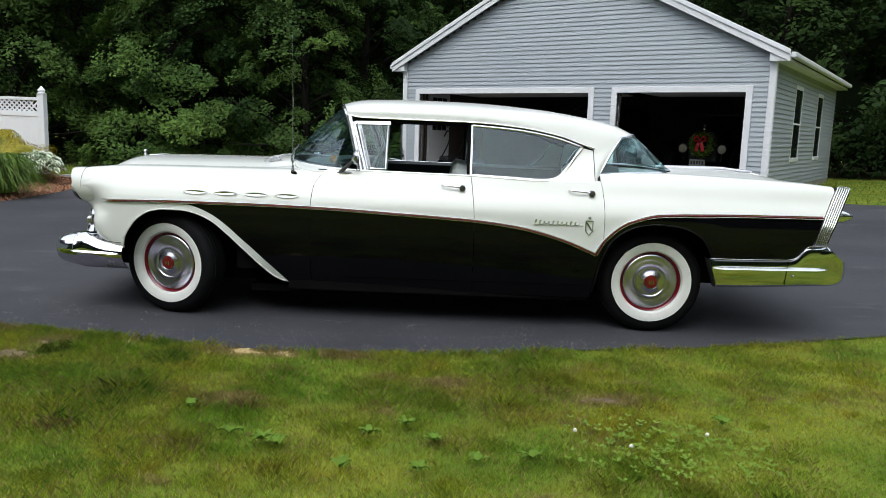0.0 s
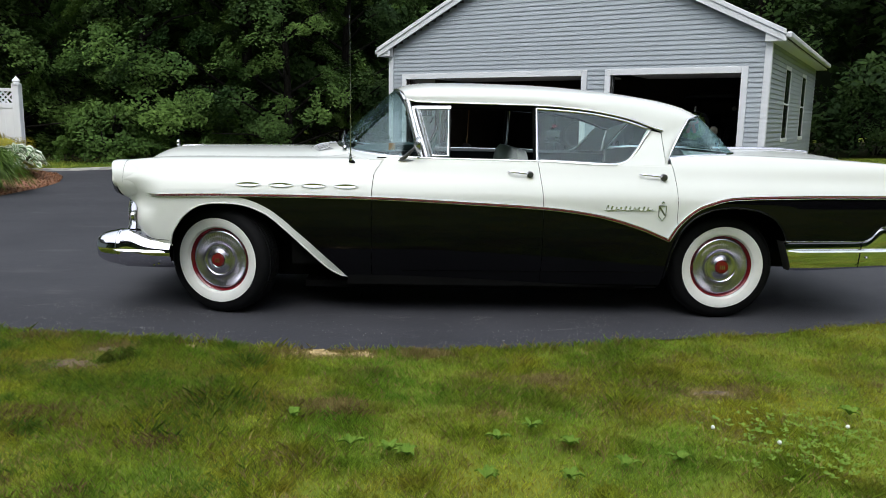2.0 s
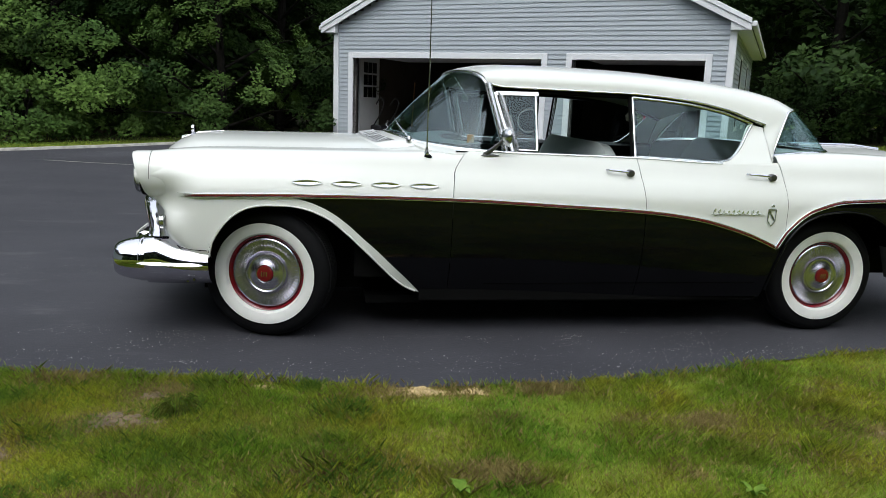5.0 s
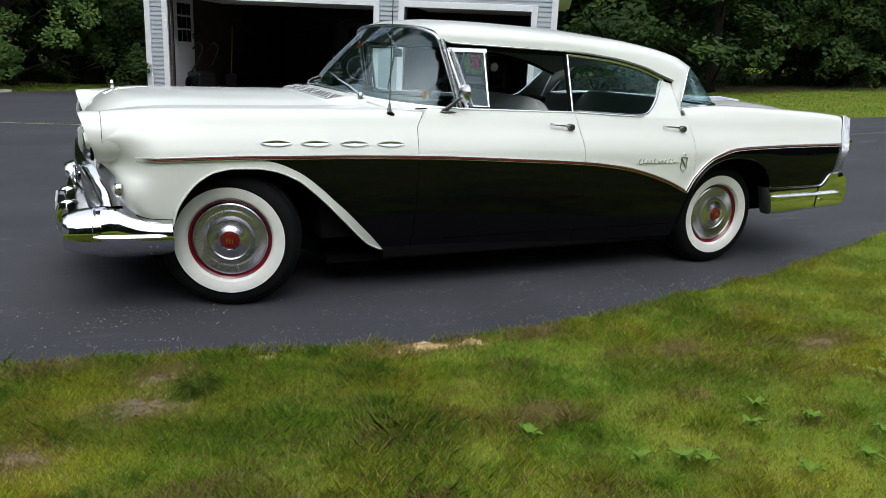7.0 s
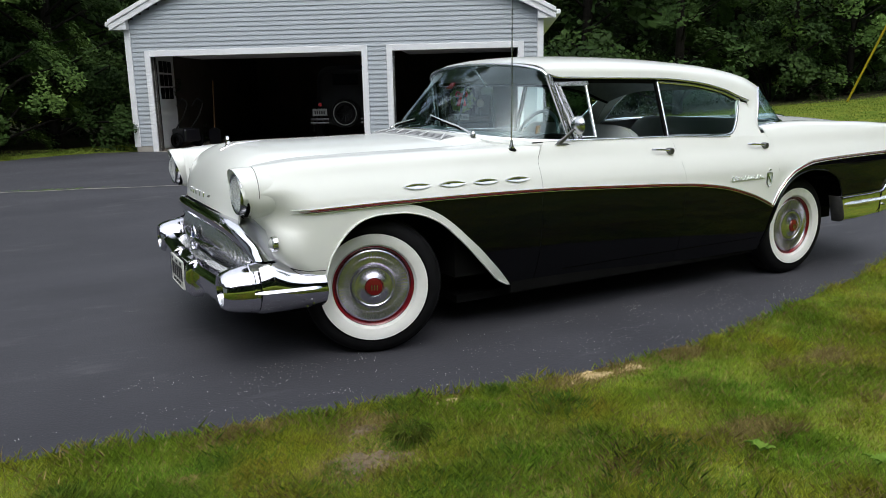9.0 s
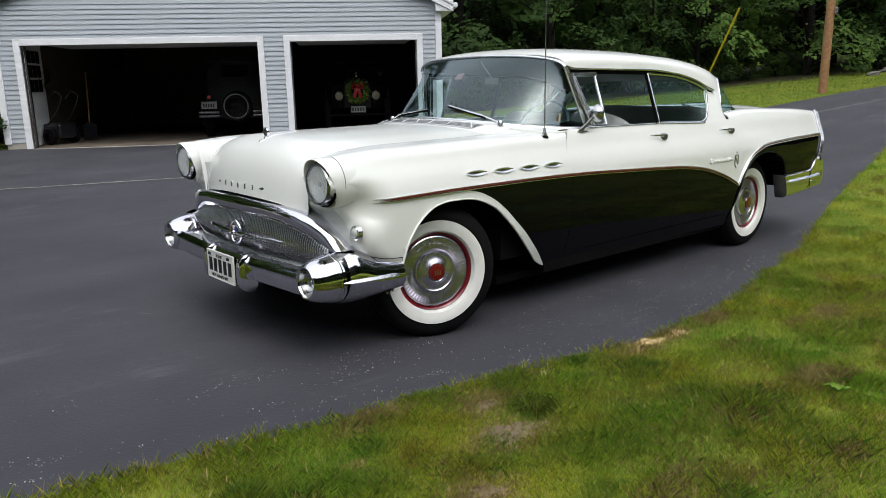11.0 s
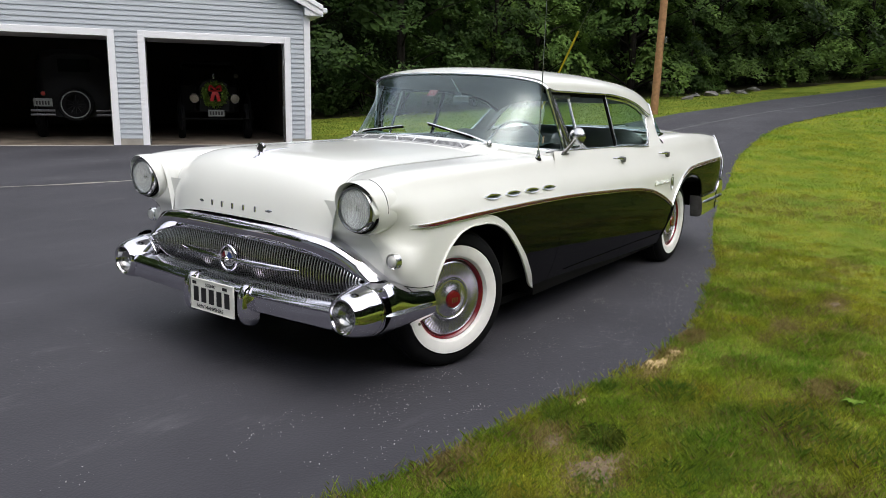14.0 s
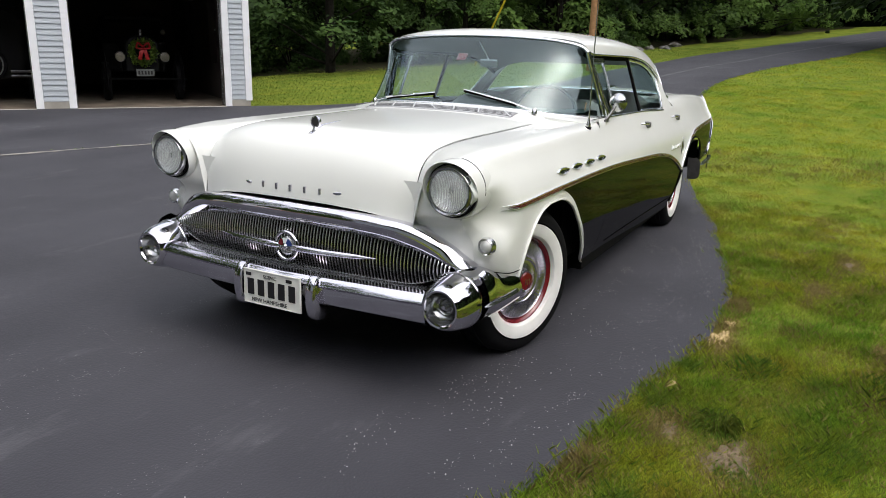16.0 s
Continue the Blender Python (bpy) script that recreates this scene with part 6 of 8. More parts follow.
for sg in (-1, 1):
    # drip rail and bright window frames
    xs = np.linspace(-0.44, 1.215, 50)
    B().sweep([(x, -float(drip_y(x)) - 0.006, float(drip_z(x)) - 0.002) for x in xs], 0.010, 0.007).side(sg).put("drip_rail", STAIN, car, "bright drip rail")
    B().sweep([(x, -float(drip_y(x)) + 0.012, float(drip_z(x)) - 0.020) for x in xs], 0.012, 0.012).side(sg).put("window_seal", DARK, car)
    yb = lambda x, z: -float(W(x, z)) + 0.012
    B().sweep([(x, -float(W(x, belt(x))) + 0.004, float(belt(x)) + 0.004) for x in np.linspace(-0.37, 0.90, 42)], 0.009, 0.007).side(sg).put("belt_trim", STAIN, car, "bright belt moulding")
    # window surfaces lie between belt and rail
    def gy(x, z):
        zb, zd = float(belt(x)), float(drip_z(np.clip(x, -0.4, 1.2)))
        t = np.clip((z - zb) / (zd - zb), 0, 1)
        y0, y1 = float(W(x, zb)) - 0.02, float(drip_y(x)) - 0.012
        return -(y0 + (y1 - y0) * t)
    fd, rd = parts[sg][1], parts[sg][2]
    vent = [(-0.276, 1.036), (-0.360, 1.322), (-0.168, 1.334), (-0.172, 1.034)]
    v3 = [(x, gy(x, z), z) for x, z in vent]
    vt = B().sweep(v3 + v3[:1], 0.010, 0.010, up=(0, 1, 0), n=8).side(sg).put("vent_window", STAIN, fd, "small pivoting vent window in a chrome frame")
    bar = [[(x, gy(x, z) - 0.006 - o, z) for x, z in ((-0.424, zz - 0.003), (-0.30, zz), (-0.157, zz + 0.003))] for zz, o in ((1.322, 0.0), (1.326, 0.007), (1.346, 0.007), (1.350, 0.0))]
    B().grid(bar).side(sg).put("top_bar", STAIN, vt, solid=0.004)
    for xa, xb, wd in ((-0.404, -0.311, 0.011), (-0.380, -0.293, 0.008)):
        B().sweep([(xa, gy(xa, 1.336) - 0.008, 1.336), ((xa + xb) / 2, gy((xa + xb) / 2, 1.18) - 0.008, 1.18), (xb, gy(xb, 1.026) - 0.008, 1.026)], wd, 0.009, up=(0, 1, 0), n=8).side(sg).put("division_bar", STAIN, vt)
    gl = B().cap(v3).side(sg).put("pane", GLASS, vt, smooth=0, outward=False, face=(0, sg, 0.3))
    gl.visible_shadow = False
    rt = smooth_path([(0.392, 1.345), (0.70, 1.325), (0.95, 1.285), (1.08, 1.247), (1.138, 1.228)], 22)
    rb_ = smooth_path([(1.138, 1.228), (1.095, 1.18), (1.02, 1.082), (0.95, 1.022), (0.86, 1.006), (0.70, 1.012), (0.392, 1.022)], 30)
    loop = [(x, gy(x, z), z) for x, z in np.concatenate([rt, rb_[1:], rt[:1]])]
    fr = B().sweep(loop, 0.009, 0.008, up=(0, 1, 0), n=8).side(sg).put("window_frame", STAIN, rd, "bright frame of the raised rear door window")
    cols = []
    rbx = cv(*sorted([(float(p[0]), float(p[1])) for p in rb_], key=lambda q: q[0]))
    rtx = cv(*[(float(p[0]), float(p[1])) for p in rt])
    for x in np.linspace(0.395, 1.13, 24):
        z0, z1 = float(rbx(x)), float(rtx(x))
        cols.append([(x, gy(x, z), z) for z in np.linspace(z0, z1, 5)])
    gl = B().grid(np.array(cols)).side(sg).put("window_pane", GLASS, rd, outward=False, face=(0, sg, 0.3))
    gl.visible_shadow = False
    # lock pillar edge of the open front window
    B().sweep([(0.372, gy(0.372, 1.02), 1.02), (0.372, gy(0.372, 1.35), 1.35)], 0.008, 0.010, up=(0, 1, 0), n=6).side(sg).put("window_channel", DARK, car)

# boot lid and tail
mid_t = smooth_path([(1.86, 1.092), (2.2, 1.096), (2.5, 1.075), (2.72, 1.02), (2.83, 0.92), (2.86, 0.78), (2.86, 0.60)], 20)
edg_t = smooth_path([(1.66, 1.070), (2.1, 1.066), (2.45, 1.052), (2.62, 0.995), (2.72, 0.90), (2.75, 0.76), (2.75, 0.60)], 20)
cols = []
for y in np.linspace(-0.615, 0.615, 25):
    k = 1 - (abs(y) / 0.615) ** 3
    cols.append(mid_t * k + edg_t * (1 - k))
B().grid(np.array([[[p[0], y, p[1]] for p in c] for c, y in zip(cols, np.linspace(-0.615, 0.615, 25))])).put("boot_lid", WHITE, car, solid=0.006)
B().sweep([(1.78, -0.12, 1.10), (2.3, -0.05, 1.103), (2.55, 0, 1.082)], 0.02, 0.012).put("lid_ornament", CHROME, car)
for sg in (-1, 1):
    # finned lamp housing at the end of the quarter panel
    zs = np.linspace(0.668, 1.034, 14)
    o = np.array([(float(tail(z)) + 0.004, -float(W(tail(z), z)) - 0.003, z) for z in zs])
    i = o + [0.082, 0.012, 0.0] + np.outer(np.linspace(0, 1, 14), [0.008, 0.0, -0.010])
    k = i + [0.004, 0.030, -0.004]
    q = i + [-0.03, 0.16, -0.004]
    tl = B().grid([o, i, k, q]).cap([tuple(o[-1]), tuple(i[-1]), tuple(k[-1]), tuple(q[-1])]).side(sg).put("tail_housing", DIMMETAL, car, "chrome tail housing with straight ribs", outward=True)
    for f in (0.05, 0.23, 0.41, 0.59, 0.77, 0.95):
        p = [tuple(a * (1 - f) + c * f + [0, -0.003, 0]) for a, c in zip(o, i)]
        B().sweep(p, 0.0046, 0.006, up=(0, 1, 0), n=8).side(sg).put("rib", STAIN, tl)
    B().sweep([tuple(o[-1] + [0.012, 0.004, 0.001]), tuple((o[-1] + i[-1]) / 2 + [0, 0.002, 0.004]), tuple(i[-1] + [0.004, 0.006, 0.0]), tuple(i[-2] + [0.010, 0.010, 0.0])], 0.011, 0.010, n=10, taper=[0.7, 1, 1, 0.5]).side(sg).put("housing_cap", STAIN, tl)
    B().sweep([tuple(o[0] + [0, 0, 0.002]), tuple(i[0] + [0.03, 0.01, 0.0])], 0.008, 0.006, n=8).side(sg).put("housing_foot", DIMMETAL, tl)
    B().lathe([(0.0, 2.928), (0.012, 2.924), (0.022, 2.912), (0.032, 2.888), (0.042, 2.860), (0.046, 2.78)], 24, "x", (0, -0.80, 0.845)).side(sg).put("tail_lamp", STAIN, tl, "chrome bullet lamp")
    # dark strip painted in for the rear face's dark reflection
    B().sweep([tuple(p + [0.010, 0.020, 0.0]) for p in i[:-1]], 0.012, 0.008, up=(0, 1, 0), n=8).side(sg).put("housing_dark_strip", DARK, tl)
    # rear bumper wrap
    lowb, topb = cv((1.97, 0.360), (2.05, 0.360), (2.49, 0.376), (2.74, 0.386)), cv((1.97, 0.551), (2.48, 0.560), (2.53, 0.572), (2.57, 0.615), (2.60, 0.648), (2.74, 0.655))
    run = [(x, float(wide(x)) + 0.012, float(lowb(x)), float(topb(x))) for x in np.r_[np.linspace(1.960, 2.5, 14), np.linspace(2.52, 2.74, 10)]]
    turn_ = smooth_path([(2.74, 0.909, 0.386, 0.655), (2.79, 0.902, 0.387, 0.628), (2.845, 0.886, 0.392, 0.585), (2.89, 0.858, 0.402, 0.560), (2.918, 0.80, 0.412, 0.550), (2.935, 0.70, 0.415, 0.55), (2.96, 0.40, 0.41, 0.55), (2.975, 0.0, 0.40, 0.55)], 24)
    rows = []
    for n_, (x, y, z0, z1) in enumerate(run + [tuple(p) for p in turn_[1:]]):
        nx = float(np.clip((x - 2.70) / 0.2, 0, 1))
        lean = 0.065 * float(np.clip(1 - (x - 1.96) / 0.3, 0, 1))
        rows.append([[x + lean * (1 - f) - d * nx, -(y - d * (1 - 0.7 * nx)), z0 + (z1 - z0) * f] for f, d in ((0.0, 0.045), (0.05, 0.020), (0.14, 0.006), (0.28, 0.0), (0.55, 0.0), (0.80, 0.001), (0.93, 0.006), (1.0, 0.026))])
    b_end = rows[0]
    bp = B().grid(np.array(rows)).side(sg).put("rear_bumper", CHROME, car, "wraparound chrome rear bumper", solid=0.006)
    xs_ = np.linspace(1.985, 2.745, 22)
    B().grid([[(x, -float(wide(x)) - 0.011 - o_ * k_, 0.494 + 0.012 * (x - 2) + h_ * k_) for x, k_ in zip(xs_, np.r_[0.15, 0.7, np.ones(18), 0.7, 0.15])] for o_, h_ in ((0.0, 0.013), (0.003, 0.0125), (0.021, -0.006), (0.020, -0.010), (0.0, -0.014))]).side(sg).put("bumper_rib", STAIN, bp, outward=False, face=(0, sg, 0.4))
    B().lathe([(0.0, -0.945), (0.008, -0.943), (0.010, -0.930)], 12, "y", (2.525, 0, 0.452)).side(sg).put("bumper_bolt", STAIN, bp)
    B().sweep([(x, -float(wide(x)) - 0.010, float(topb(x)) + 0.002) for x in np.r_[np.linspace(1.965, 2.48, 8), np.linspace(2.50, 2.73, 12)]], 0.0016, 0.002, n=6).side(sg).put("bumper_edge", STAIN, bp)
    B().cap([tuple(q) for q in b_end] + [(b_end[-1][0], -0.85, b_end[-1][2]), (b_end[0][0], -0.85, b_end[0][2])]).side(sg).put("bumper_end", DIMMETAL, bp, smooth=0)
    B().sweep([(2.468, -float(wide(2.47)) - 0.0135, 0.392), (2.480, -float(wide(2.48)) - 0.0135, 0.556)], 0.002, 0.003, up=(0, 1, 0), n=6).side(sg).put("bumper_seam", DARK, bp)

# ---- front end ----
# chrome mouth over the grille: a broad brow between its upper and lower edges
brow_t = smooth_path([(-2.092, -0.806, 0.545), (-2.12, -0.752, 0.588), (-2.163, -0.70, 0.634), (-2.212, -0.60, 0.684), (-2.247, -0.48, 0.711), (-2.260, -0.28, 0.726), (-2.258, 0, 0.732)], 30)
brow_l = smooth_path([(-2.178, -0.748, 0.542), (-2.184, -0.715, 0.556), (-2.196, -0.66, 0.580), (-2.210, -0.575, 0.604), (-2.226, -0.46, 0.625), (-2.246, -0.26, 0.642), (-2.256, 0, 0.649)], 30)
brow_t = np.concatenate([brow_t, (brow_t * [1, -1, 1])[::-1][1:]])
brow_l = np.concatenate([brow_l, (brow_l * [1, -1, 1])[::-1][1:]])
rows = []
for f, fwd, dz in ((0.0, -0.10, -0.012), (0.0, -0.03, 0.002), (0.0, 0.0, 0.0), (0.14, 0.016, 0.002), (0.32, 0.029, 0), (0.55, 0.033, 0), (0.76, 0.028, 0), (0.90, 0.020, -0.002), (0.98, 0.010, -0.006), (1.0, 0.0, -0.004), (1.0, -0.035, 0.006)):
    q = brow_t * (1 - f) + brow_l * f
    turn_out = np.clip((np.abs(q[:, 1]) - 0.55) / 0.2, 0, 1) * np.sign(q[:, 1])
    rows.append(q + np.stack([-fwd * (1 - 0.35 * np.abs(turn_out)), fwd * 0.6 * turn_out, np.full(len(q), dz)], 1))
rows = np.array(rows)
brow = B().grid(rows)
for k in (0, -1):
    brow.cap([tuple(p) for p in rows[:, k]])
brow.put("grille_brow", CHROME, car, "broad chrome brow arched over the grille")
rows = []
for y in np.linspace(-0.745, 0.745, 41):
    zt = float(np.interp(y, brow_l[:, 1], brow_l[:, 2])) + 0.01
    xb = -2.190 + 0.075 * (abs(y) / 0.745) ** 2.5
    rows.append([[xb, y, 0.33], [xb, y, zt]])
B().grid(np.array(rows)).put("grille_back", DARK, car)
gx = lambda y: -2.226 + 0.062 * (abs(y) / 0.745) ** 2.5
bars = 96
for k in range(bars):
    y = -0.735 + 1.47 * (k + 0.5) / bars
    zt = float(np.interp(y, brow_l[:, 1], brow_l[:, 2])) + 0.002
    # the mouth's lower edge curls up towards its corners
    zb = 0.452 + 0.070 * max(0.0, (abs(y) - 0.52) / 0.22) ** 2
    if zt - zb < 0.02:
        continue
    p = [(gx(y) - 0.026 * math.sin(math.pi * (0.08 + 0.86 * s)), y, zb + (zt - zb) * s) for s in np.linspace(0, 1, 7)]
    B().sweep(p, 0.0042, 0.0075, up=(1, 0, 0), n=8).put("grille_bar", GRILLEM, car, "thin upright grille bar")
# lower row of small teeth sloping from the grille to the bumper
for k in range(96):
    y = -0.66 + 1.32 * (k + 0.5) / 96
    x0 = gx(y)
    B().sweep([(x0 - 0.004, y, 0.450), (x0 - 0.040, y, 0.442), (x0 - 0.078, y, 0.415)], 0.0042, 0.006, up=(0, 0, 1), n=6).put("grille_tooth", GRILLEM, car)
low = [[(gx(y) + 0.01, y, 0.444), (gx(y) - 0.040, y, 0.434), (gx(y) - 0.085, y, 0.402)] for y in np.linspace(-0.69, 0.69, 31)]
B().grid(low).put("lower_grille_back", DARK, car)
B().sweep([(gx(y) - 0.012, y, 0.453 + 0.070 * max(0.0, (abs(y) - 0.52) / 0.22) ** 2) for y in np.linspace(-0.72, 0.72, 41)], 0.006, 0.004).put("mouth_lip", RINGM, car)
# central emblem: an open ring, an enamel disc and a spear to either side
ec = (-2.286, 0.0, 0.543)
em = B().sweep([(ec[0], 0.056 * math.cos(w), ec[2] + 0.060 * math.sin(w)) for w in np.linspace(0, 2 * math.pi, 41)], 0.009, 0.010, up=(1, 0, 0), n=10).put("emblem", CHROME, car, "round chrome emblem with enamel segments")
B().lathe([(0.0, -0.012), (0.030, -0.010), (0.040, -0.002), (0.040, 0.012)], 32, "x", ec).put("disc", DULL, em)
for m_, a0, a1 in ((RED, 0.04, 0.36), (TRIM, 0.38, 0.62), (BLUE, 0.64, 0.96)):
    w0 = np.linspace(a0 * math.pi, a1 * math.pi, 9)
    rr = [[(ec[0] - 0.0125 - 0.002 * (q == 0.014), q * math.cos(w), ec[2] + q * math.sin(w)) for w in w0] for q in (0.036, 0.014)]
    B().grid(rr).put("segment", m_, em, solid=0.003)
B().lathe([(0.0, -0.024), (0.008, -0.021), (0.013, -0.010)], 20, "x", ec).put("boss", CHROME, em)
for sg in (-1, 1):
    p = [(-2.292 + 0.054 * s ** 2, sg * (0.030 + 0.396 * s), 0.541) for s in np.linspace(0, 1, 16)]
    B().sweep(p, 0.013, 0.015, n=10, taper=np.interp(np.linspace(0, 1, 16), [0, 0.12, 0.75, 1], [0.7, 1.0, 0.75, 0.08])).put("emblem_wing", CHROME, car, "tapered chrome spear beside the emblem")
    B().sweep([(q[0] - 0.011, q[1], q[2] + 0.001) for q in p[2:12]], 0.002, 0.0022, n=6).put("wing_groove", RINGM, car)
# maker's letters become plain bright bars on the hood, with a dart at either end
for k in range(5):
    y = 0.15 - k * 0.075
    x, z = -2.252, 0.786
    s = abs(y) / 0.552
    B().box((x - 0.010 + 0.25 * y * y, y - 0.006, z - 0.014), (x + 0.012, y + 0.006, z + 0.014)).put("letter_bar", CHROME, car, "small plain chrome bar on the hood", smooth=0, bevel=0.003)
for sg in (-1, 1):
    p = [(-2.251 + 0.022 * t, sg * (0.215 + 0.085 * t), 0.786) for t in np.linspace(0, 1, 6)]
    B().sweep(p, 0.004, 0.007, n=8, taper=[0.3, 1, 1, 0.8, 0.4, 0.1]).put("hood_dart", CHROME, car)

# bumper beam
sec = [(0.0, 0.095), (-0.035, 0.088), (-0.052, 0.062), (-0.058, 0.045), (-0.048, 0.030), (-0.052, -0.02), (-0.045, -0.06), (-0.015, -0.085), (0.02, -0.09)]
rows = []
for y in np.linspace(-0.70, 0.70, 41):
    s = abs(y) / 0.70
    xb = -2.300 + 0.02 * s ** 2
    drop = 0.012 * (1 - s)
    rows.append([[xb + a, y, 0.396 - drop + c * (0.70 + 0.06 * s)] for a, c in sec])
bumper = B().grid(np.array(rows)).put("front_bumper", CHROME, car, "heavy chrome front bumper", solid=0.006)
wrap_in = cv((0, 0.052), (0.05, 0.036), (0.15, 0.021), (0.30, 0.006), (0.42, 0.0), (0.50, 0.001), (0.65, 0.014), (0.85, 0.050), (1.0, 0.095))
for sg in (-1, 1):
    # bullet end with a hollow nose
    cy, cz = -0.772, 0.424
    pod = B().lathe([(0.117, -2.02), (0.118, -2.12), (0.116, -2.18), (0.111, -2.235), (0.103, -2.28), (0.092, -2.318), (0.082, -2.338), (0.074, -2.347), (0.067, -2.345), (0.063, -2.336)], 56, "x", (0, cy, cz)).side(sg).put("bumper_bullet", CHROME, bumper, "chrome bullet end with a hollow nose")
    B().lathe([(0.063, -2.337), (0.058, -2.318), (0.048, -2.301), (0.037, -2.294), (0.034, -2.302), (0.029, -2.300), (0.022, -2.288), (0.0, -2.285)], 40, "x", (0, cy, cz)).side(sg).put("nose_cup", RINGM, bumper)
    B().lathe([(0.0, -2.318), (0.008, -2.316), (0.013, -2.308), (0.013, -2.298), (0.009, -2.284)], 24, "x", (0, cy, cz)).side(sg).put("bullet_core", CHROME, bumper)
    B().lathe([(0.1125, -2.226), (0.1150, -2.222), (0.1155, -2.214), (0.1135, -2.208)], 56, "x", (0, cy, cz)).side(sg).put("bullet_ring", CHROME, bumper)
    # wrap to the wheel arch
    wrap_t = cv((-2.19, 0.536), (-2.14, 0.546), (-2.095, 0.529), (-2.045, 0.508), (-1.974, 0.494), (-1.885, 0.488))
    rows = []
    for x in np.linspace(-2.19, -1.89, 22):
        s = (x + 2.19) / 0.30
        top, bot = float(wrap_t(x)), 0.306 - 0.002 * s
        yo = -(0.906 + 0.010 * math.sin(math.pi * 0.5 * min(1, s * 1.3)))
        rows.append([[x + 0.012 * f * s, yo + float(wrap_in(f)), top + (bot - top) * f] for f in (0, 0.02, 0.05, 0.10, 0.17, 0.25, 0.34, 0.44, 0.55, 0.66, 0.77, 0.87, 0.95, 1.0)])
    B().grid(np.array(rows)).side(sg).put("bumper_wrap", CHROME, bumper, solid=0.006)
    p = [(x, -(0.907 + 0.010 * math.sin(math.pi * 0.5 * min(1, (x + 2.22) / 0.22))), 0.4255 - 0.008 * (x + 2.22) / 0.3) for x in np.linspace(-2.225, -1.912, 16)]
    tp = np.r_[0.2, 0.7, np.ones(12), 0.8, 0.2]
    B().grid([[(q[0], q[1] + 0.004 - o_ * k_, q[2] + h_ * k_) for q, k_ in zip(p, tp)] for o_, h_ in ((0.0, 0.010), (0.005, 0.009), (0.013, -0.003), (0.012, -0.006), (0.0, -0.010))]).side(sg).put("wrap_rib", STAIN, bumper, outward=False, face=(0, sg, 0.4))
    B().sweep([(x, -float(W(x, 0.51)) - 0.004, float(wrap_t(x)) + 0.003) for x in np.linspace(-2.085, -1.89, 14)], 0.002, 0.002, n=6).side(sg).put("wrap_seal", DARK, bumper)
    for bx in (-1.985, -1.955):
        B().lathe([(0.0, -0.903), (0.006, -0.902), (0.007, -0.896)], 10, "y", (bx, 0, 0.335 + 0.3 * (bx + 1.985))).side(sg).put("wrap_bolt", RINGM, bumper)
    # guard beside the plate
    y = sg * 0.192
    p = smooth_path([(-2.31, 0.263), (-2.352, 0.268), (-2.380, 0.300), (-2.390, 0.355), (-2.386, 0.41), (-2.368, 0.448), (-2.335, 0.464), (-2.28, 0.455)], 18)
    rows = []
    for dy, k in ((-0.026, 0.30), (-0.025, 0.12), (-0.018, 0.03), (0.0, 0.0), (0.018, 0.03), (0.025, 0.12), (0.026, 0.30)):
        c = np.array([-2.26, 0.37])
        rows.append([[q[0] + (c[0] - q[0]) * k, y + dy, q[1] + (c[1] - q[1]) * k] for q in p])
    B().grid(rows).cap([tuple(q) for q in rows[0]]).cap([tuple(q) for q in rows[-1]][::-1]).put("bumper_guard", CHROME, bumper, "upright chrome bumper guard")
plate = B().box((-2.385, -0.15, 0.295), (-2.379, 0.155, 0.447)).put("plate", PLATE, car, "white enamel plate with plain dark bars", smooth=0, bevel=0.002)
B().sweep([(-2.387, -0.147, 0.298), (-2.387, 0.152, 0.298), (-2.387, 0.152, 0.444), (-2.387, -0.147, 0.444), (-2.387, -0.147, 0.298)], 0.002, 0.002, n=6).put("plate_rim", PLATE, plate)
for k in range(5):
    y = 0.115 - k * 0.055
    B().box((-2.3875, y - 0.017, 0.336), (-2.3855, y + 0.017, 0.406)).put("plate_bar", INK, plate, smooth=0)
for y0, y1, z in ((0.140, 0.112, 0.424), (-0.075, -0.105, 0.424)):
    B().box((-2.3875, min(y0, y1), z - 0.007), (-2.3855, max(y0, y1), z + 0.007)).put("plate_bar", INK, plate, smooth=0)
for words, y, z, size in (("SCENIC", 0.045, 0.4165, 0.021), ("NEW HAMPSHIRE", 0.112, 0.3075, 0.0245)):
    fc = bpy.data.curves.new("plate_lettering", "FONT")
    fc.body, fc.size, fc.extrude = words, size, 0.0006
    fc.materials.append(INK)
    ft = new("plate_lettering", fc)
    ft.parent = plate
    ft.matrix_world = pose(-2.3875, y, z, 90, 0, -90)
B().box((-2.378, -0.11, 0.30), (-2.33, 0.11, 0.43)).put("plate_holder", DARK, car, smooth=0)

# hood ornament
orn = B().lathe([(0.019, -0.008), (0.024, -0.007), (0.026, 0.0), (0.024, 0.007), (0.019, 0.008)], 28, "x", (-2.078, 0, 1.048)).put("hood_ornament", CHROME, car, "ring-shaped chrome hood ornament")
B().lathe([(0.0, -0.004), (0.020, -0.004), (0.020, 0.004), (0.0, 0.004)], 24, "x", (-2.078, 0, 1.048)).put("disc", DIMMETAL, orn)
B().sweep([(-2.085, 0, 1.000), (-2.078, 0, 1.028)], 0.015, 0.011, up=(1, 0, 0), taper=[1.3, 0.7]).put("stem", CHROME, orn)
B().sweep([(-2.12, 0, 1.000), (-2.04, 0, 1.031), (-1.90, 0, 1.043)], 0.010, 0.006, taper=[1, 0.8, 0.2]).put("spine", CHROME, orn)

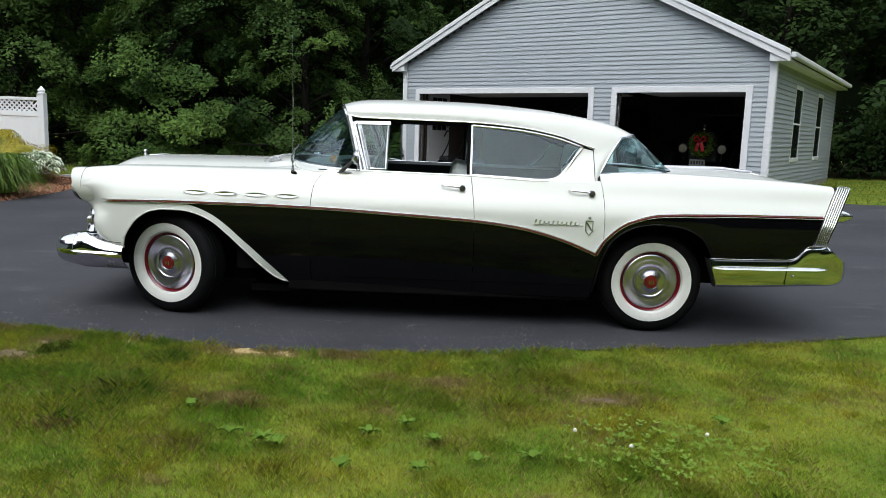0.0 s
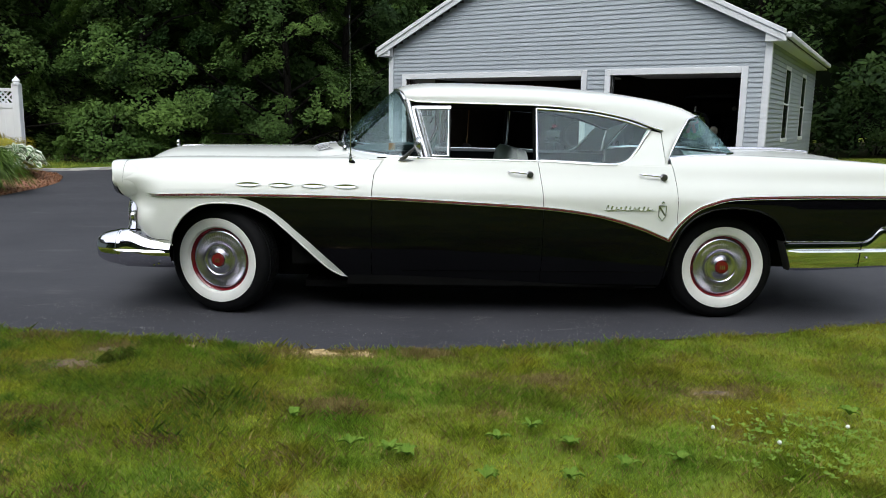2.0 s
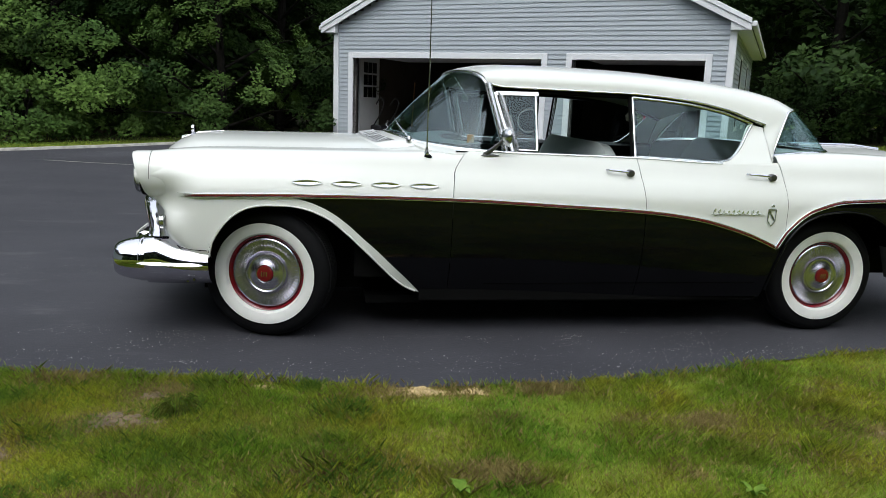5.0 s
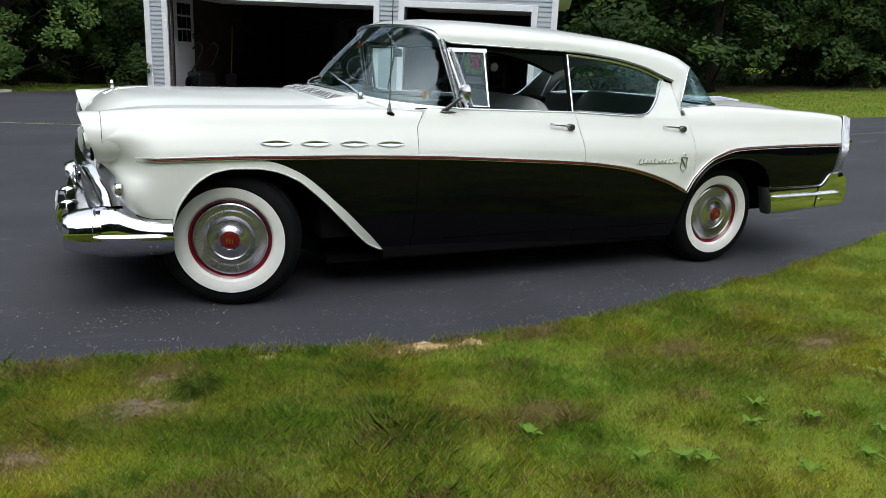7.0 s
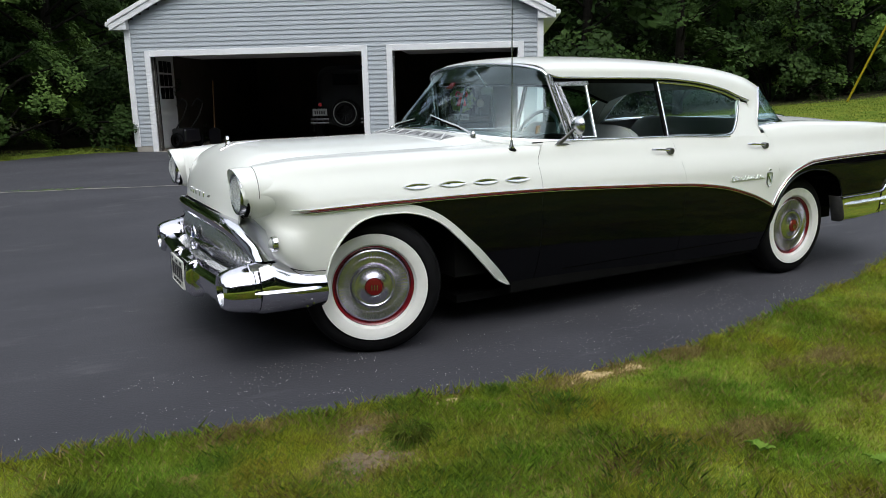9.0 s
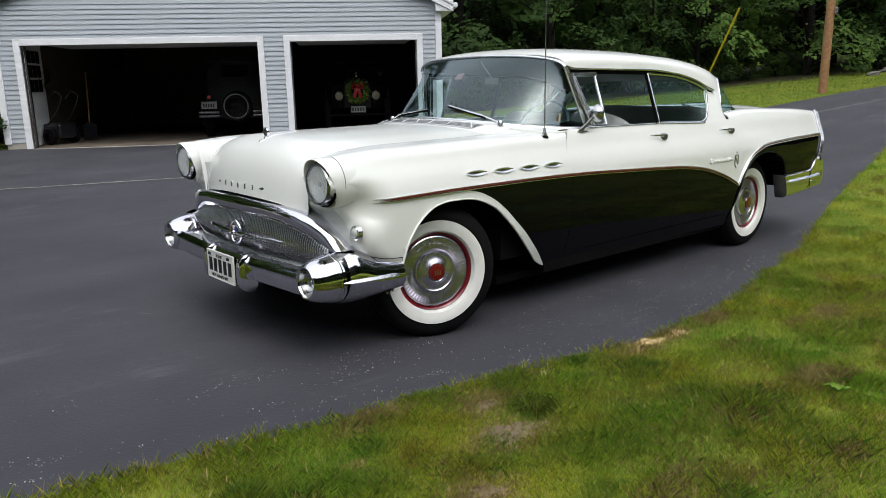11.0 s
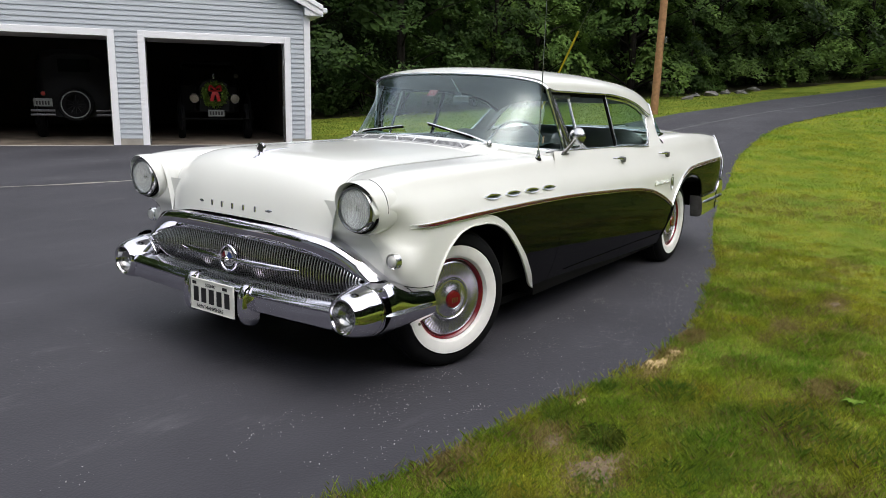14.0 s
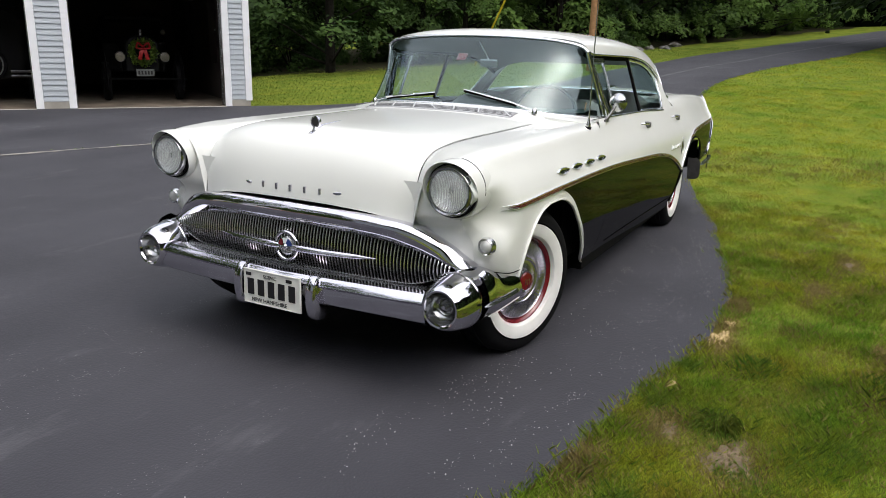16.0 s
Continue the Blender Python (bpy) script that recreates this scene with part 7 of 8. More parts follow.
# wipers, both lying inward from their pivots
def on_glass(y, t):
    i = int(np.argmin(np.abs(screen[0][:, 1] - y)))
    k = t * (len(screen) - 1)
    a = int(k)
    return screen[a][i] * (1 - k + a) + screen[min(a + 1, len(screen) - 1)][i] * (k - a)


for y0, y1, t1 in ((-0.50, -0.10, 0.16), (0.50, 0.06, 0.10)):
    piv = on_glass(y0, 0.0) + [-0.035, 0, 0.012]
    tip = on_glass(y0 + 0.62 * (y1 - y0), t1 * 0.75) + [-0.022, 0, 0.012]
    wip = B().sweep([tuple(piv), tuple((piv + tip) / 2 + [-0.006, 0, 0.008]), tuple(tip)], 0.007, 0.005).put("wiper", STAIN, car, "chrome wiper resting on the windshield")
    B().lathe([(0.016, -0.016), (0.015, 0.006), (0.009, 0.014), (0.0, 0.016)], 16, "z", tuple(piv)).put("pivot", STAIN, wip)
    e0, e1 = on_glass(y0 + 0.2 * (y1 - y0), t1 * 0.25) + [-0.012, 0, 0.008], on_glass(y1, t1) + [-0.012, 0, 0.008]
    B().sweep([tuple(e0), tuple((e0 + e1) / 2 + [-0.006, 0, 0.004]), tuple(e1)], 0.004, 0.007).put("blade", DARK, wip)
    B().sweep([tuple(e0 + [-0.008, 0, 0.01]), tuple(e1 + [-0.008, 0, 0.01])], 0.005, 0.004).put("blade_holder", STAIN, wip)

# aerial on the fender, door mirror
ant = B().sweep([(-0.784, -0.80, 1.02), (-0.786, -0.80, 1.45), (-0.79, -0.80, 1.86)], 0.0038, 0.0038, up=(1, 0, 0), n=8, taper=[1, 0.85, 0.6]).put("aerial", DULL, car, "tall thin radio aerial")
foot = B().sweep([(-0.794, -0.80, 0.996), (-0.770, -0.80, 0.990), (-0.757, -0.802, 0.984)], 0.015, 0.012, n=12, taper=[0.85, 1, 0.5]).put("aerial_foot", RUBBER, ant)
B().lathe([(0.0125, 0.998), (0.013, 1.008), (0.0085, 1.020), (0.006, 1.040), (0.0, 1.042)], 16, "z", (-0.784, -0.80, 0)).put("collar", STAIN, foot)
B().lathe([(0.0, 1.868), (0.005, 1.864), (0.005, 1.858), (0.0, 1.854)], 10, "z", (-0.79, -0.80, 0)).put("tip", CHROME, ant)
mirror = B().sweep([(-0.478, -0.797, 1.006), (-0.462, -0.803, 1.014), (-0.435, -0.811, 1.036), (-0.402, -0.824, 1.070), (-0.384, -0.830, 1.088)], 0.013, 0.008, up=(0, 1, 0), n=12, taper=[0.5, 1.1, 0.95, 0.7, 0.6]).put("door_mirror", DIMMETAL, car, "round chrome mirror on a raked arm")
B().sweep([(-0.490, -0.797, 1.004), (-0.470, -0.800, 1.006), (-0.420, -0.801, 1.006), (-0.392, -0.799, 1.004)], 0.011, 0.006, n=12, taper=[0.3, 1, 0.9, 0.4]).put("mirror_foot", DIMMETAL, mirror)
head = B().lathe([(0.0, -0.040), (0.018, -0.037), (0.036, -0.027), (0.048, -0.012), (0.053, 0.0), (0.052, 0.004), (0.048, 0.006)], 32, "x", (-0.355, -0.832, 1.108)).put("mirror_head", DULL, mirror)
B().lathe([(0.048, 0.005), (0.0, 0.004)], 32, "x", (-0.355, -0.832, 1.108)).put("mirror_glass", CHROME, head)

# ---- wheels ----


def wheel(at, turn):
    w = new("wheel")
    w.parent = car
    w.matrix_world = pose(*at, 0, 0, turn)
    w["label"] = "whitewall wheel with red rim and chrome cover"
    R = 0.344
    b = B().lathe([(0.245, 0.085), (0.30, 0.100), (0.325, 0.092), (0.339, 0.062), (R, 0.0), (0.339, -0.062), (0.329, -0.084), (0.313, -0.097), (0.298, -0.103), (0.275, -0.105)], 72, "y", (0, 0.10, 0))
    # tread blocks cut as ribs
    tyre = b.put("tyre", RUBBER, w)
    for y in (-0.045, -0.015, 0.015, 0.045):
        B().lathe([(R - 0.004, y - 0.011), (R + 0.002, y - 0.010), (R + 0.002, y + 0.010), (R - 0.004, y + 0.011)], 72, "y", (0, 0.10, 0)).put("tread_rib", RUBBER, tyre)
    B().lathe([(0.268, -0.1045), (0.255, -0.105), (0.235, -0.103), (0.214, -0.096), (0.204, -0.080), (0.202, -0.06)], 72, "y", (0, 0.10, 0)).put("whitewall", WALL, w, "broad white sidewall")
    B().lathe([(0.206, -0.108), (0.202, -0.115), (0.196, -0.112), (0.188, -0.098), (0.182, -0.080)], 64, "y", (0, 0.135, 0)).put("rim", RED, w, "red painted rim")
    cover = B().lathe([(0.187, -0.085), (0.183, -0.104), (0.178, -0.107), (0.173, -0.099), (0.146, -0.093), (0.143, -0.099), (0.139, -0.099), (0.136, -0.092), (0.116, -0.093), (0.112, -0.104), (0.108, -0.113), (0.101, -0.115), (0.096, -0.110), (0.090, -0.109), (0.064, -0.123), (0.048, -0.130), (0.045, -0.128)], 64, "y", (0, 0.135, 0)).put("wheel_cover", COVERM, w, "ribbed chrome wheel cover")
    fin = None
    for k in range(60):
        a = 2 * math.pi * k / 60
        if fin is None:
            o = B().prism([(0.117, -0.0028), (0.137, -0.0036), (0.137, -0.0008), (0.145, -0.0012), (0.174, -0.0036), (0.174, 0.0036), (0.145, 0.0034), (0.137, 0.0010), (0.117, 0.0008)], -0.106, -0.092).put("cover_fin", COVERM, cover, smooth=0)
            fin = o.data
        else:
            o = new("cover_fin", fin)
            o.parent = cover
        o.matrix_basis = Matrix.Translation((0, 0.135, 0)) @ Matrix.Rotation(a, 4, "Y")
    B().lathe([(0.044, -0.129), (0.039, -0.137), (0.0, -0.141)], 32, "y", (0, 0.135, 0)).put("hub_medallion", RED, cover, "red hub medallion")
    for k in (-1, 0, 1):
        B().box((k * 0.013 - 0.0022, -0.0075, -0.013), (k * 0.013 + 0.0022, -0.003, 0.013)).put("medallion_bar", DULL, cover, smooth=0)
    return w


wheel((-1.615, -0.828, 0.344 + 0.012), -17)
wheel((1.63, -0.826, 0.344 + 0.012), 0)
wheel((-1.615, 0.828, 0.344 + 0.012), 163)
wheel((1.63, 0.826, 0.344 + 0.012), 180)

# ---- underside and cabin ----
# the last, lowest slab is added to deepen shade under the car
for nm, lo, hi in (
    ("underbody", (-1.95, -0.56, 0.215), (1.50, 0.56, 0.62)), ("rear_underbody", (1.502, -0.56, 0.315), (2.45, 0.56, 0.62)), ("sill_pan", (-0.80, -0.83, 0.215), (1.20, 0.83, 0.34)), ("valance", (-2.10, -0.60, 0.30), (-1.952, 0.60, 0.60)),
    ("toe_board", (-1.15, -0.82, 0.342), (-0.70, 0.82, 0.70)), ("engine_block", (-2.098, -0.60, 0.602), (-0.9, 0.60, 0.80)), ("rear_pan", (2.06, -0.82, 0.45), (2.55, 0.82, 0.65)),
    ("trunk_floor", (1.25, -0.60, 0.622), (2.55, 0.60, 0.90)), ("under_shade_slab", (-1.08, -0.72, 0.17), (1.10, 0.72, 0.213)),
):
    B().box(lo, hi).put(nm, DARK, car, smooth=0)
for sg in (-1, 1):
    for x0, x1, z in ((-2.02, -1.10, 0.80), (1.22, 2.08, 0.79)):
        B().box((x0, -0.80, z), (x1, -0.56, z + 0.02)).side(sg).put("wheel_well", DARK, car, smooth=0)
B().box((-0.70, -0.74, 0.36), (1.75, 0.74, 0.40)).put("floor_pan", DARK, car, smooth=0)


def bench(x, z, back_h, label):
    s = B().grid([[[x - 0.48 + dx, y, z + dz - 0.02 * (abs(y) > 0.6)] for y in np.linspace(-0.66, 0.66, 12)] for dx, dz in ((0, -0.18), (0, -0.02), (0.04, 0.02), (0.25, 0.02), (0.46, -0.02))]).put("seat_cushion", SEAT, car, label)
    rows = []
    for dx, dz in ((0.0, 0.0), (0.05, back_h * 0.5), (0.10, back_h * 0.93), (0.13, back_h), (0.20, back_h * 0.97), (0.22, back_h * 0.6), (0.20, -0.1)):
        rows.append([[x + dx, y, z + dz - 0.16 * (dz > 0.2) * max(0, (abs(y) - 0.40) / 0.26) ** 2.2] for y in np.linspace(-0.66, 0.66, 33)])
    B().grid(rows).put("seat_back", SEATW, car, "pale two-tone bench seat back")


bench(0.17, 0.58, 0.50, "grey cloth front bench")
bench(1.30, 0.60, 0.50, "grey cloth rear bench")
B().grid([[[x, y, z] for y in np.linspace(-0.66, 0.66, 9)] for x, z in ((1.50, 1.02), (1.70, 1.05), (1.88, 1.06))]).put("parcel_shelf", SEATW, car)
rows = []
for dx, dz in ((0.30, -0.35), (0.27, -0.10), (0.25, 0.0), (0.12, 0.015), (0.0, 0.0)):
    rows.append([[-0.82 + dx + 0.26 * (abs(y) / 0.70) ** 2.4, y, 1.050 + dz] for y in np.linspace(-0.70, 0.70, 21)])
B().grid(rows).put("dashboard", DASH, car, "dark teal dashboard")
ring = [(-0.30 + 0.205 * math.sin(a) * 0.35, -0.36 + 0.205 * math.cos(a), 0.985 + 0.205 * math.sin(a) * 0.93) for a in np.linspace(0, 2 * math.pi, 41)]
wheel_s = B().sweep(ring, 0.011, 0.011, up=(1, 0, 0.2)).put("steering_wheel", DASH, car, "thin-rimmed teal steering wheel")
B().sweep([(-0.30, -0.56, 0.985), (-0.33, -0.36, 0.965), (-0.30, -0.16, 0.985)], 0.012, 0.014).put("spoke", CHROME, wheel_s)
B().sweep([(-0.33, -0.36, 0.965), (-0.62, -0.36, 0.85)], 0.022, 0.022).put("column", DASH, wheel_s)
mr = B().box((-0.45, -0.10, 1.275), (-0.428, 0.02, 1.325)).put("cabin_mirror", DULL, car, "inside mirror", smooth=0, bevel=0.01)
B().sweep([(-0.435, -0.04, 1.32), (-0.50, 0.0, 1.43)], 0.006, 0.006).put("stem", CHROME, mr)
st = B().box((-0.002, -0.03, -0.025), (0.002, 0.03, 0.025)).put("windshield_sticker", RED, car, "small red sticker on the windshield", smooth=0)
st.location, st.rotation_euler = tuple(on_glass(0.037, 0.66) + [0.010, 0, -0.004]), (0.0, 0.75, 0)
st = B().box((-0.022, -0.002, -0.022), (0.022, 0.002, 0.022)).put("inspection_sticker", AMBER, car, "pale orange inspection sticker", smooth=0)
st.location, st.rotation_euler = (-0.53, -0.695, 1.085), (0.1, 0, 0.4)

# ---- lawn ----


def near_edge(x):
    return np.interp(x, edge[:, 0], edge[:, 1])


def grass(name, n, box, hmin, hmax, wid, seed, material=None, spots=None):
    r = np.random.default_rng(seed)
    if box:
        x, y = r.uniform(box[0], box[2], n), r.uniform(box[1], box[3], n)
    if spots:
        c = np.array(spots)[r.integers(len(spots), size=n)]
        x, y = c[:, 0] + r.normal(0, 1, n) * c[:, 2], c[:, 1] + r.normal(0, 1, n) * c[:, 3]
    if box:
        # blades thin out towards the far side of the mown strip
        fade = np.clip((y - box[1]) / 0.9, 0, 1) * np.clip((x - box[0]) / 1.0, 0, 1) if box[0] < -3 else np.ones(n)
        keep = r.uniform(size=n) < np.maximum(fade, 0.03)
        x, y = x[keep], y[keep]
        n = len(x)
    lim = near_edge(x)
    ok = y < lim + r.normal(0.0, 0.035, n)
    x, y = x[ok], y[ok]
    k = r.uniform(size=len(x)) > 0.45 * np.clip((x - 1.2) / 2.5, 0, 1) * (x < 4.5)
    x, y = x[k], y[k]
    # thin spots of dry thatch and bare soil
    for cx, cy, rr in PATCHES:
        d = np.hypot(x - cx, (y - cy) * 1.6) / rr
        k = (d > 1) | (r.uniform(size=len(x)) < 0.10 + 0.7 * d ** 2)
        x, y = x[k], y[k]
    n = len(x)
    tall = 1 + 0.35 * np.sin(x * 2.1 + 1.3 * np.sin(y * 1.7)) * np.sin(y * 2.7 + x) + 0.6 * np.exp(-((y - near_edge(x)) / 0.09) ** 2) + 0.4 * np.sin(x * 7 + y * 5) * np.sin(y * 8 - x * 3) + 0.3 * np.sin(x * 17 + 2 * np.sin(y * 9)) * np.sin(y * 19 + x * 4)
    h = r.uniform(hmin, hmax, n) * np.clip(tall, 0.7, 1.9) * (1 - 0.45 * np.clip((x - 0.8) / 3, 0, 1) * (x < 4.5))
    a, lean = r.uniform(0, 2 * math.pi, n), r.uniform(0.15, 1.0, n) * h
    w = wid * r.uniform(0.6, 1.4, n)
    b2 = r.uniform(0, 2 * math.pi, n)
    z = rise(x, y)
    dx, dy = np.cos(a) * lean, np.sin(a) * lean
    sx, sy = np.cos(b2) * w, np.sin(b2) * w
    m = h * 0.55
    v = np.stack([np.stack([x, y, z], 1), np.stack([x + dx * 0.35 + sx, y + dy * 0.35 + sy, z + m], 1), np.stack([x + dx, y + dy, z + h], 1), np.stack([x + dx * 0.35 - sx, y + dy * 0.35 - sy, z + m], 1)], 1).reshape(-1, 3)
    k = np.arange(n)[:, None] * 4
    f = np.concatenate([k + [0, 1, 2], k + [0, 2, 3]], 0)
    me = bpy.data.meshes.new(name)
    me.vertices.add(len(v))
    me.vertices.foreach_set("co", v.ravel())
    me.loops.add(f.size)
    me.loops.foreach_set("vertex_index", f.ravel())
    me.polygons.add(len(f))
    me.polygons.foreach_set("loop_start", np.arange(0, f.size, 3))
    me.update()
    me.materials.append(material or BLADE)
    return tagged(new(name, me), "mown green lawn with uneven blades", "grass", kind="stuff")


PATCHES = [(-2.12, -1.82, 0.26), (-2.0, -1.57, 0.20), (-0.92, -1.60, 0.26), (-0.67, -1.61, 0.14), (-0.30, -1.61, 0.18), (-2.43, -1.37, 0.20), (1.07, -2.17, 0.20), (-2.5, -2.05, 0.20), (-1.60, -1.51, 0.12), (-0.73, -2.35, 0.14), (0.27, -2.0, 0.14)]
grass("grass", 560000, (-5.2, -3.9, 4.5, -0.4), 0.014, 0.031, 0.00105, 91)
grass("grass", 110000, (4.5, -5.5, 13, 0.9), 0.014, 0.032, 0.0030, 92)
grass("grass", 50000, (13, -9.0, 27, 0.9), 0.014, 0.028, 0.010, 95)
grass("grass", 70000, (-6.5, -6.5, 4.5, -3.4), 0.02, 0.046, 0.0024, 93)
grass("grass", 52000, None, 0.016, 0.036, 0.0011, 97, None, [(-2.4, -1.75, 0.5, 0.25), (-1.6, -1.9, 0.6, 0.3)])



def far_lawn(n, box, seed):
    """Short coarse grass behind the drive, on the far side of the paving."""
    r = np.random.default_rng(seed)
    x, y = r.uniform(box[0], box[2], n), r.uniform(box[1], box[3], n)
    i = np.array([np.argmin((backs[:, 0] - a) ** 2 + (backs[:, 1] - b) ** 2) for a, b in zip(x, y)])
    j = np.clip(i, 1, len(backs) - 2)
    d = backs[j + 1] - backs[j - 1]
    off = (d[:, 0] * (y - backs[j][:, 1]) - d[:, 1] * (x - backs[j][:, 0])) / np.linalg.norm(d, axis=1)
    u, v = 0.8286 * x - 0.5598 * y, 0.5598 * x + 0.8286 * y
    ok = (off > 0.03) & ~((u > UL - 0.05) & (u < UR + 0.05) & (v > D0 - 0.2) & (v < DB + 0.1))
    x, y, n = x[ok], y[ok], int(ok.sum())
    c = np.stack([x, y, rise(x, y) + 0.016], 1)
    nn = r.normal(size=(n, 3)) * [1, 1, 0.3]
    return tagged(leaf_mesh("grass", c, nn, 0.055, FARB, None, seed, aspect=0.28, droop=-1.4), "mown grass behind the drive, coloured for tree shade", "grass", kind="stuff")


far_lawn(26000, (-16, 8.5, -1.2, 14.5), 501)
far_lawn(42000, (5.5, 2.0, 27, 14), 502)
# uneven clumps standing above the mown height, and thin brown spots between them
rc = np.random.default_rng(303)
clumps = [(rc.uniform(-3.6, 3.6), rc.uniform(-3.2, -1.45), s, s * 0.7) for s in rc.uniform(0.02, 0.06, 150)]
grass("grass", 30000, None, 0.022, 0.044, 0.0011, 98, None, clumps)
PATCHES = []
deep = [(-3.7 + 2.6 * rc.uniform() ** 1.3, rc.uniform(-3.4, -1.45), s, s * 0.75) for s in rc.uniform(0.03, 0.11, 80)]
tagged(grass("grass", 24000, None, 0.022, 0.048, 0.0012, 305, LAWND, deep), "longer deep green clumps in the lawn", "grass")
worn_ = [(rc.uniform(-3.8, -1.2), rc.uniform(-3.3, -1.7), s, s * 0.55) for s in rc.uniform(0.05, 0.14, 40)]
tagged(grass("dry_grass", 10000, None, 0.014, 0.036, 0.0013, 306, DEADB, worn_), "dull brown blades in worn drifts", "grass")
thin = [(rc.uniform(-3.4, 3.2), rc.uniform(-3.2, -1.6), s, s * 0.5) for s in rc.uniform(0.03, 0.10, 45)]
tagged(grass("dry_grass", 9000, None, 0.012, 0.036, 0.0017, 99, DRYB, thin), "small tufts of dry straw-coloured blades", "grass")
tagged(grass("dry_grass", 40000, None, 0.008, 0.030, 0.0016, 96, DRYB, [(-2.43, -1.40, 0.09, 0.035), (-0.30, -1.62, 0.09, 0.03), (-2.12, -1.82, 0.11, 0.06), (-2.12, -1.82, 0.14, 0.08), (-2.0, -1.57, 0.08, 0.05), (-2.0, -1.57, 0.13, 0.06), (-0.73, -2.35, 0.12, 0.05), (0.27, -2.0, 0.1, 0.05), (-2.5, -2.05, 0.12, 0.07), (-1.5, -2.3, 0.3, 0.1), (1.07, -2.17, 0.12, 0.05), (0.3, -2.3, 0.4, 0.12), (2.4, -2.0, 0.3, 0.1), (-0.92, -1.62, 0.2, 0.04)]), "dry straw-coloured blades in worn spots", "grass")
tagged(grass("dry_grass", 64000, (-5.0, -4.2, 6, -0.4), 0.014, 0.040, 0.0019, 94, DRYB), "dry straw-coloured blades among the lawn", "grass")


def patch(cx, cy, rx, ry, material, label, seed):
    r = np.random.default_rng(seed)
    rows = []
    for s in np.linspace(0.02, 1, 7):
        ring = []
        for k in range(26):
            a = 2 * math.pi * k / 26
            q = s * (1 + 0.22 * math.sin(3 * a + seed) + 0.13 * math.sin(7 * a + 2 * seed))
            ring.append((cx + rx * q * math.cos(a), cy + ry * q * math.sin(a), 0.016 * (1 - s * s) + 0.003 + r.normal(0, 0.0025)))
        rows.append(ring)
    tagged(B().grid(rows, wrap=True).put("bare_patch", material, weld=0, outward=False), label, "soil patch", kind="structure")


for i, (cx, cy, rx, ry, m_, lb) in enumerate((
    (-0.92, -1.605, 0.17, 0.055, STRAW, "dry tan thatch at the drive's edge"),
    (-0.66, -1.615, 0.08, 0.035, STRAW, "dry tan thatch at the drive's edge"),
    (-0.30, -1.615, 0.12, 0.035, STRAW, "dry tan thatch at the drive's edge"),
    (-2.43, -1.375, 0.12, 0.045, STRAW, "dry tan thatch at the drive's edge"),
    (-1.60, -1.515, 0.06, 0.025, STRAW, "dry tan thatch at the drive's edge"),
    (-2.12, -1.82, 0.16, 0.10, BARE, "bare brown soil in the lawn"),
    (-2.0, -1.57, 0.12, 0.07, BARE, "bare brown soil in the lawn"),
    (-2.50, -2.05, 0.11, 0.05, BARE, "bare brown soil in the lawn"),
    (1.07, -2.17, 0.13, 0.04, BARE, "bare brown soil in the lawn"),
)):
    patch(cx, cy, rx, ry, m_, lb, 3 + i)

# loose grit washed against the lawn's edge
gr = np.random.default_rng(909)
gc_ = np.array([(gr.uniform(-3.6, 1.5), gr.uniform(0.08, 0.75) ** 1.4 + 0.05, s) for s in gr.uniform(0.03, 0.13, 60)])[gr.integers(60, size=1300)]
gx2 = gc_[:, 0] + gr.normal(0, 1, 1300) * gc_[:, 2] * 1.6
gy2 = near_edge(gx2) + np.abs(gc_[:, 1] + gr.normal(0, 1, 1300) * gc_[:, 2] * 0.5) + 0.02
tagged(leaf_mesh("loose_grit", np.column_stack([gx2, gy2, rise(gx2, gy2) + 0.015]), gr.normal(size=(1300, 3)) * 0.4 + [0, 0, 1], 0.0068, GRIT, None, 909, aspect=0.7), "small pale stone chips loose on the asphalt", "grit", kind="stuff")

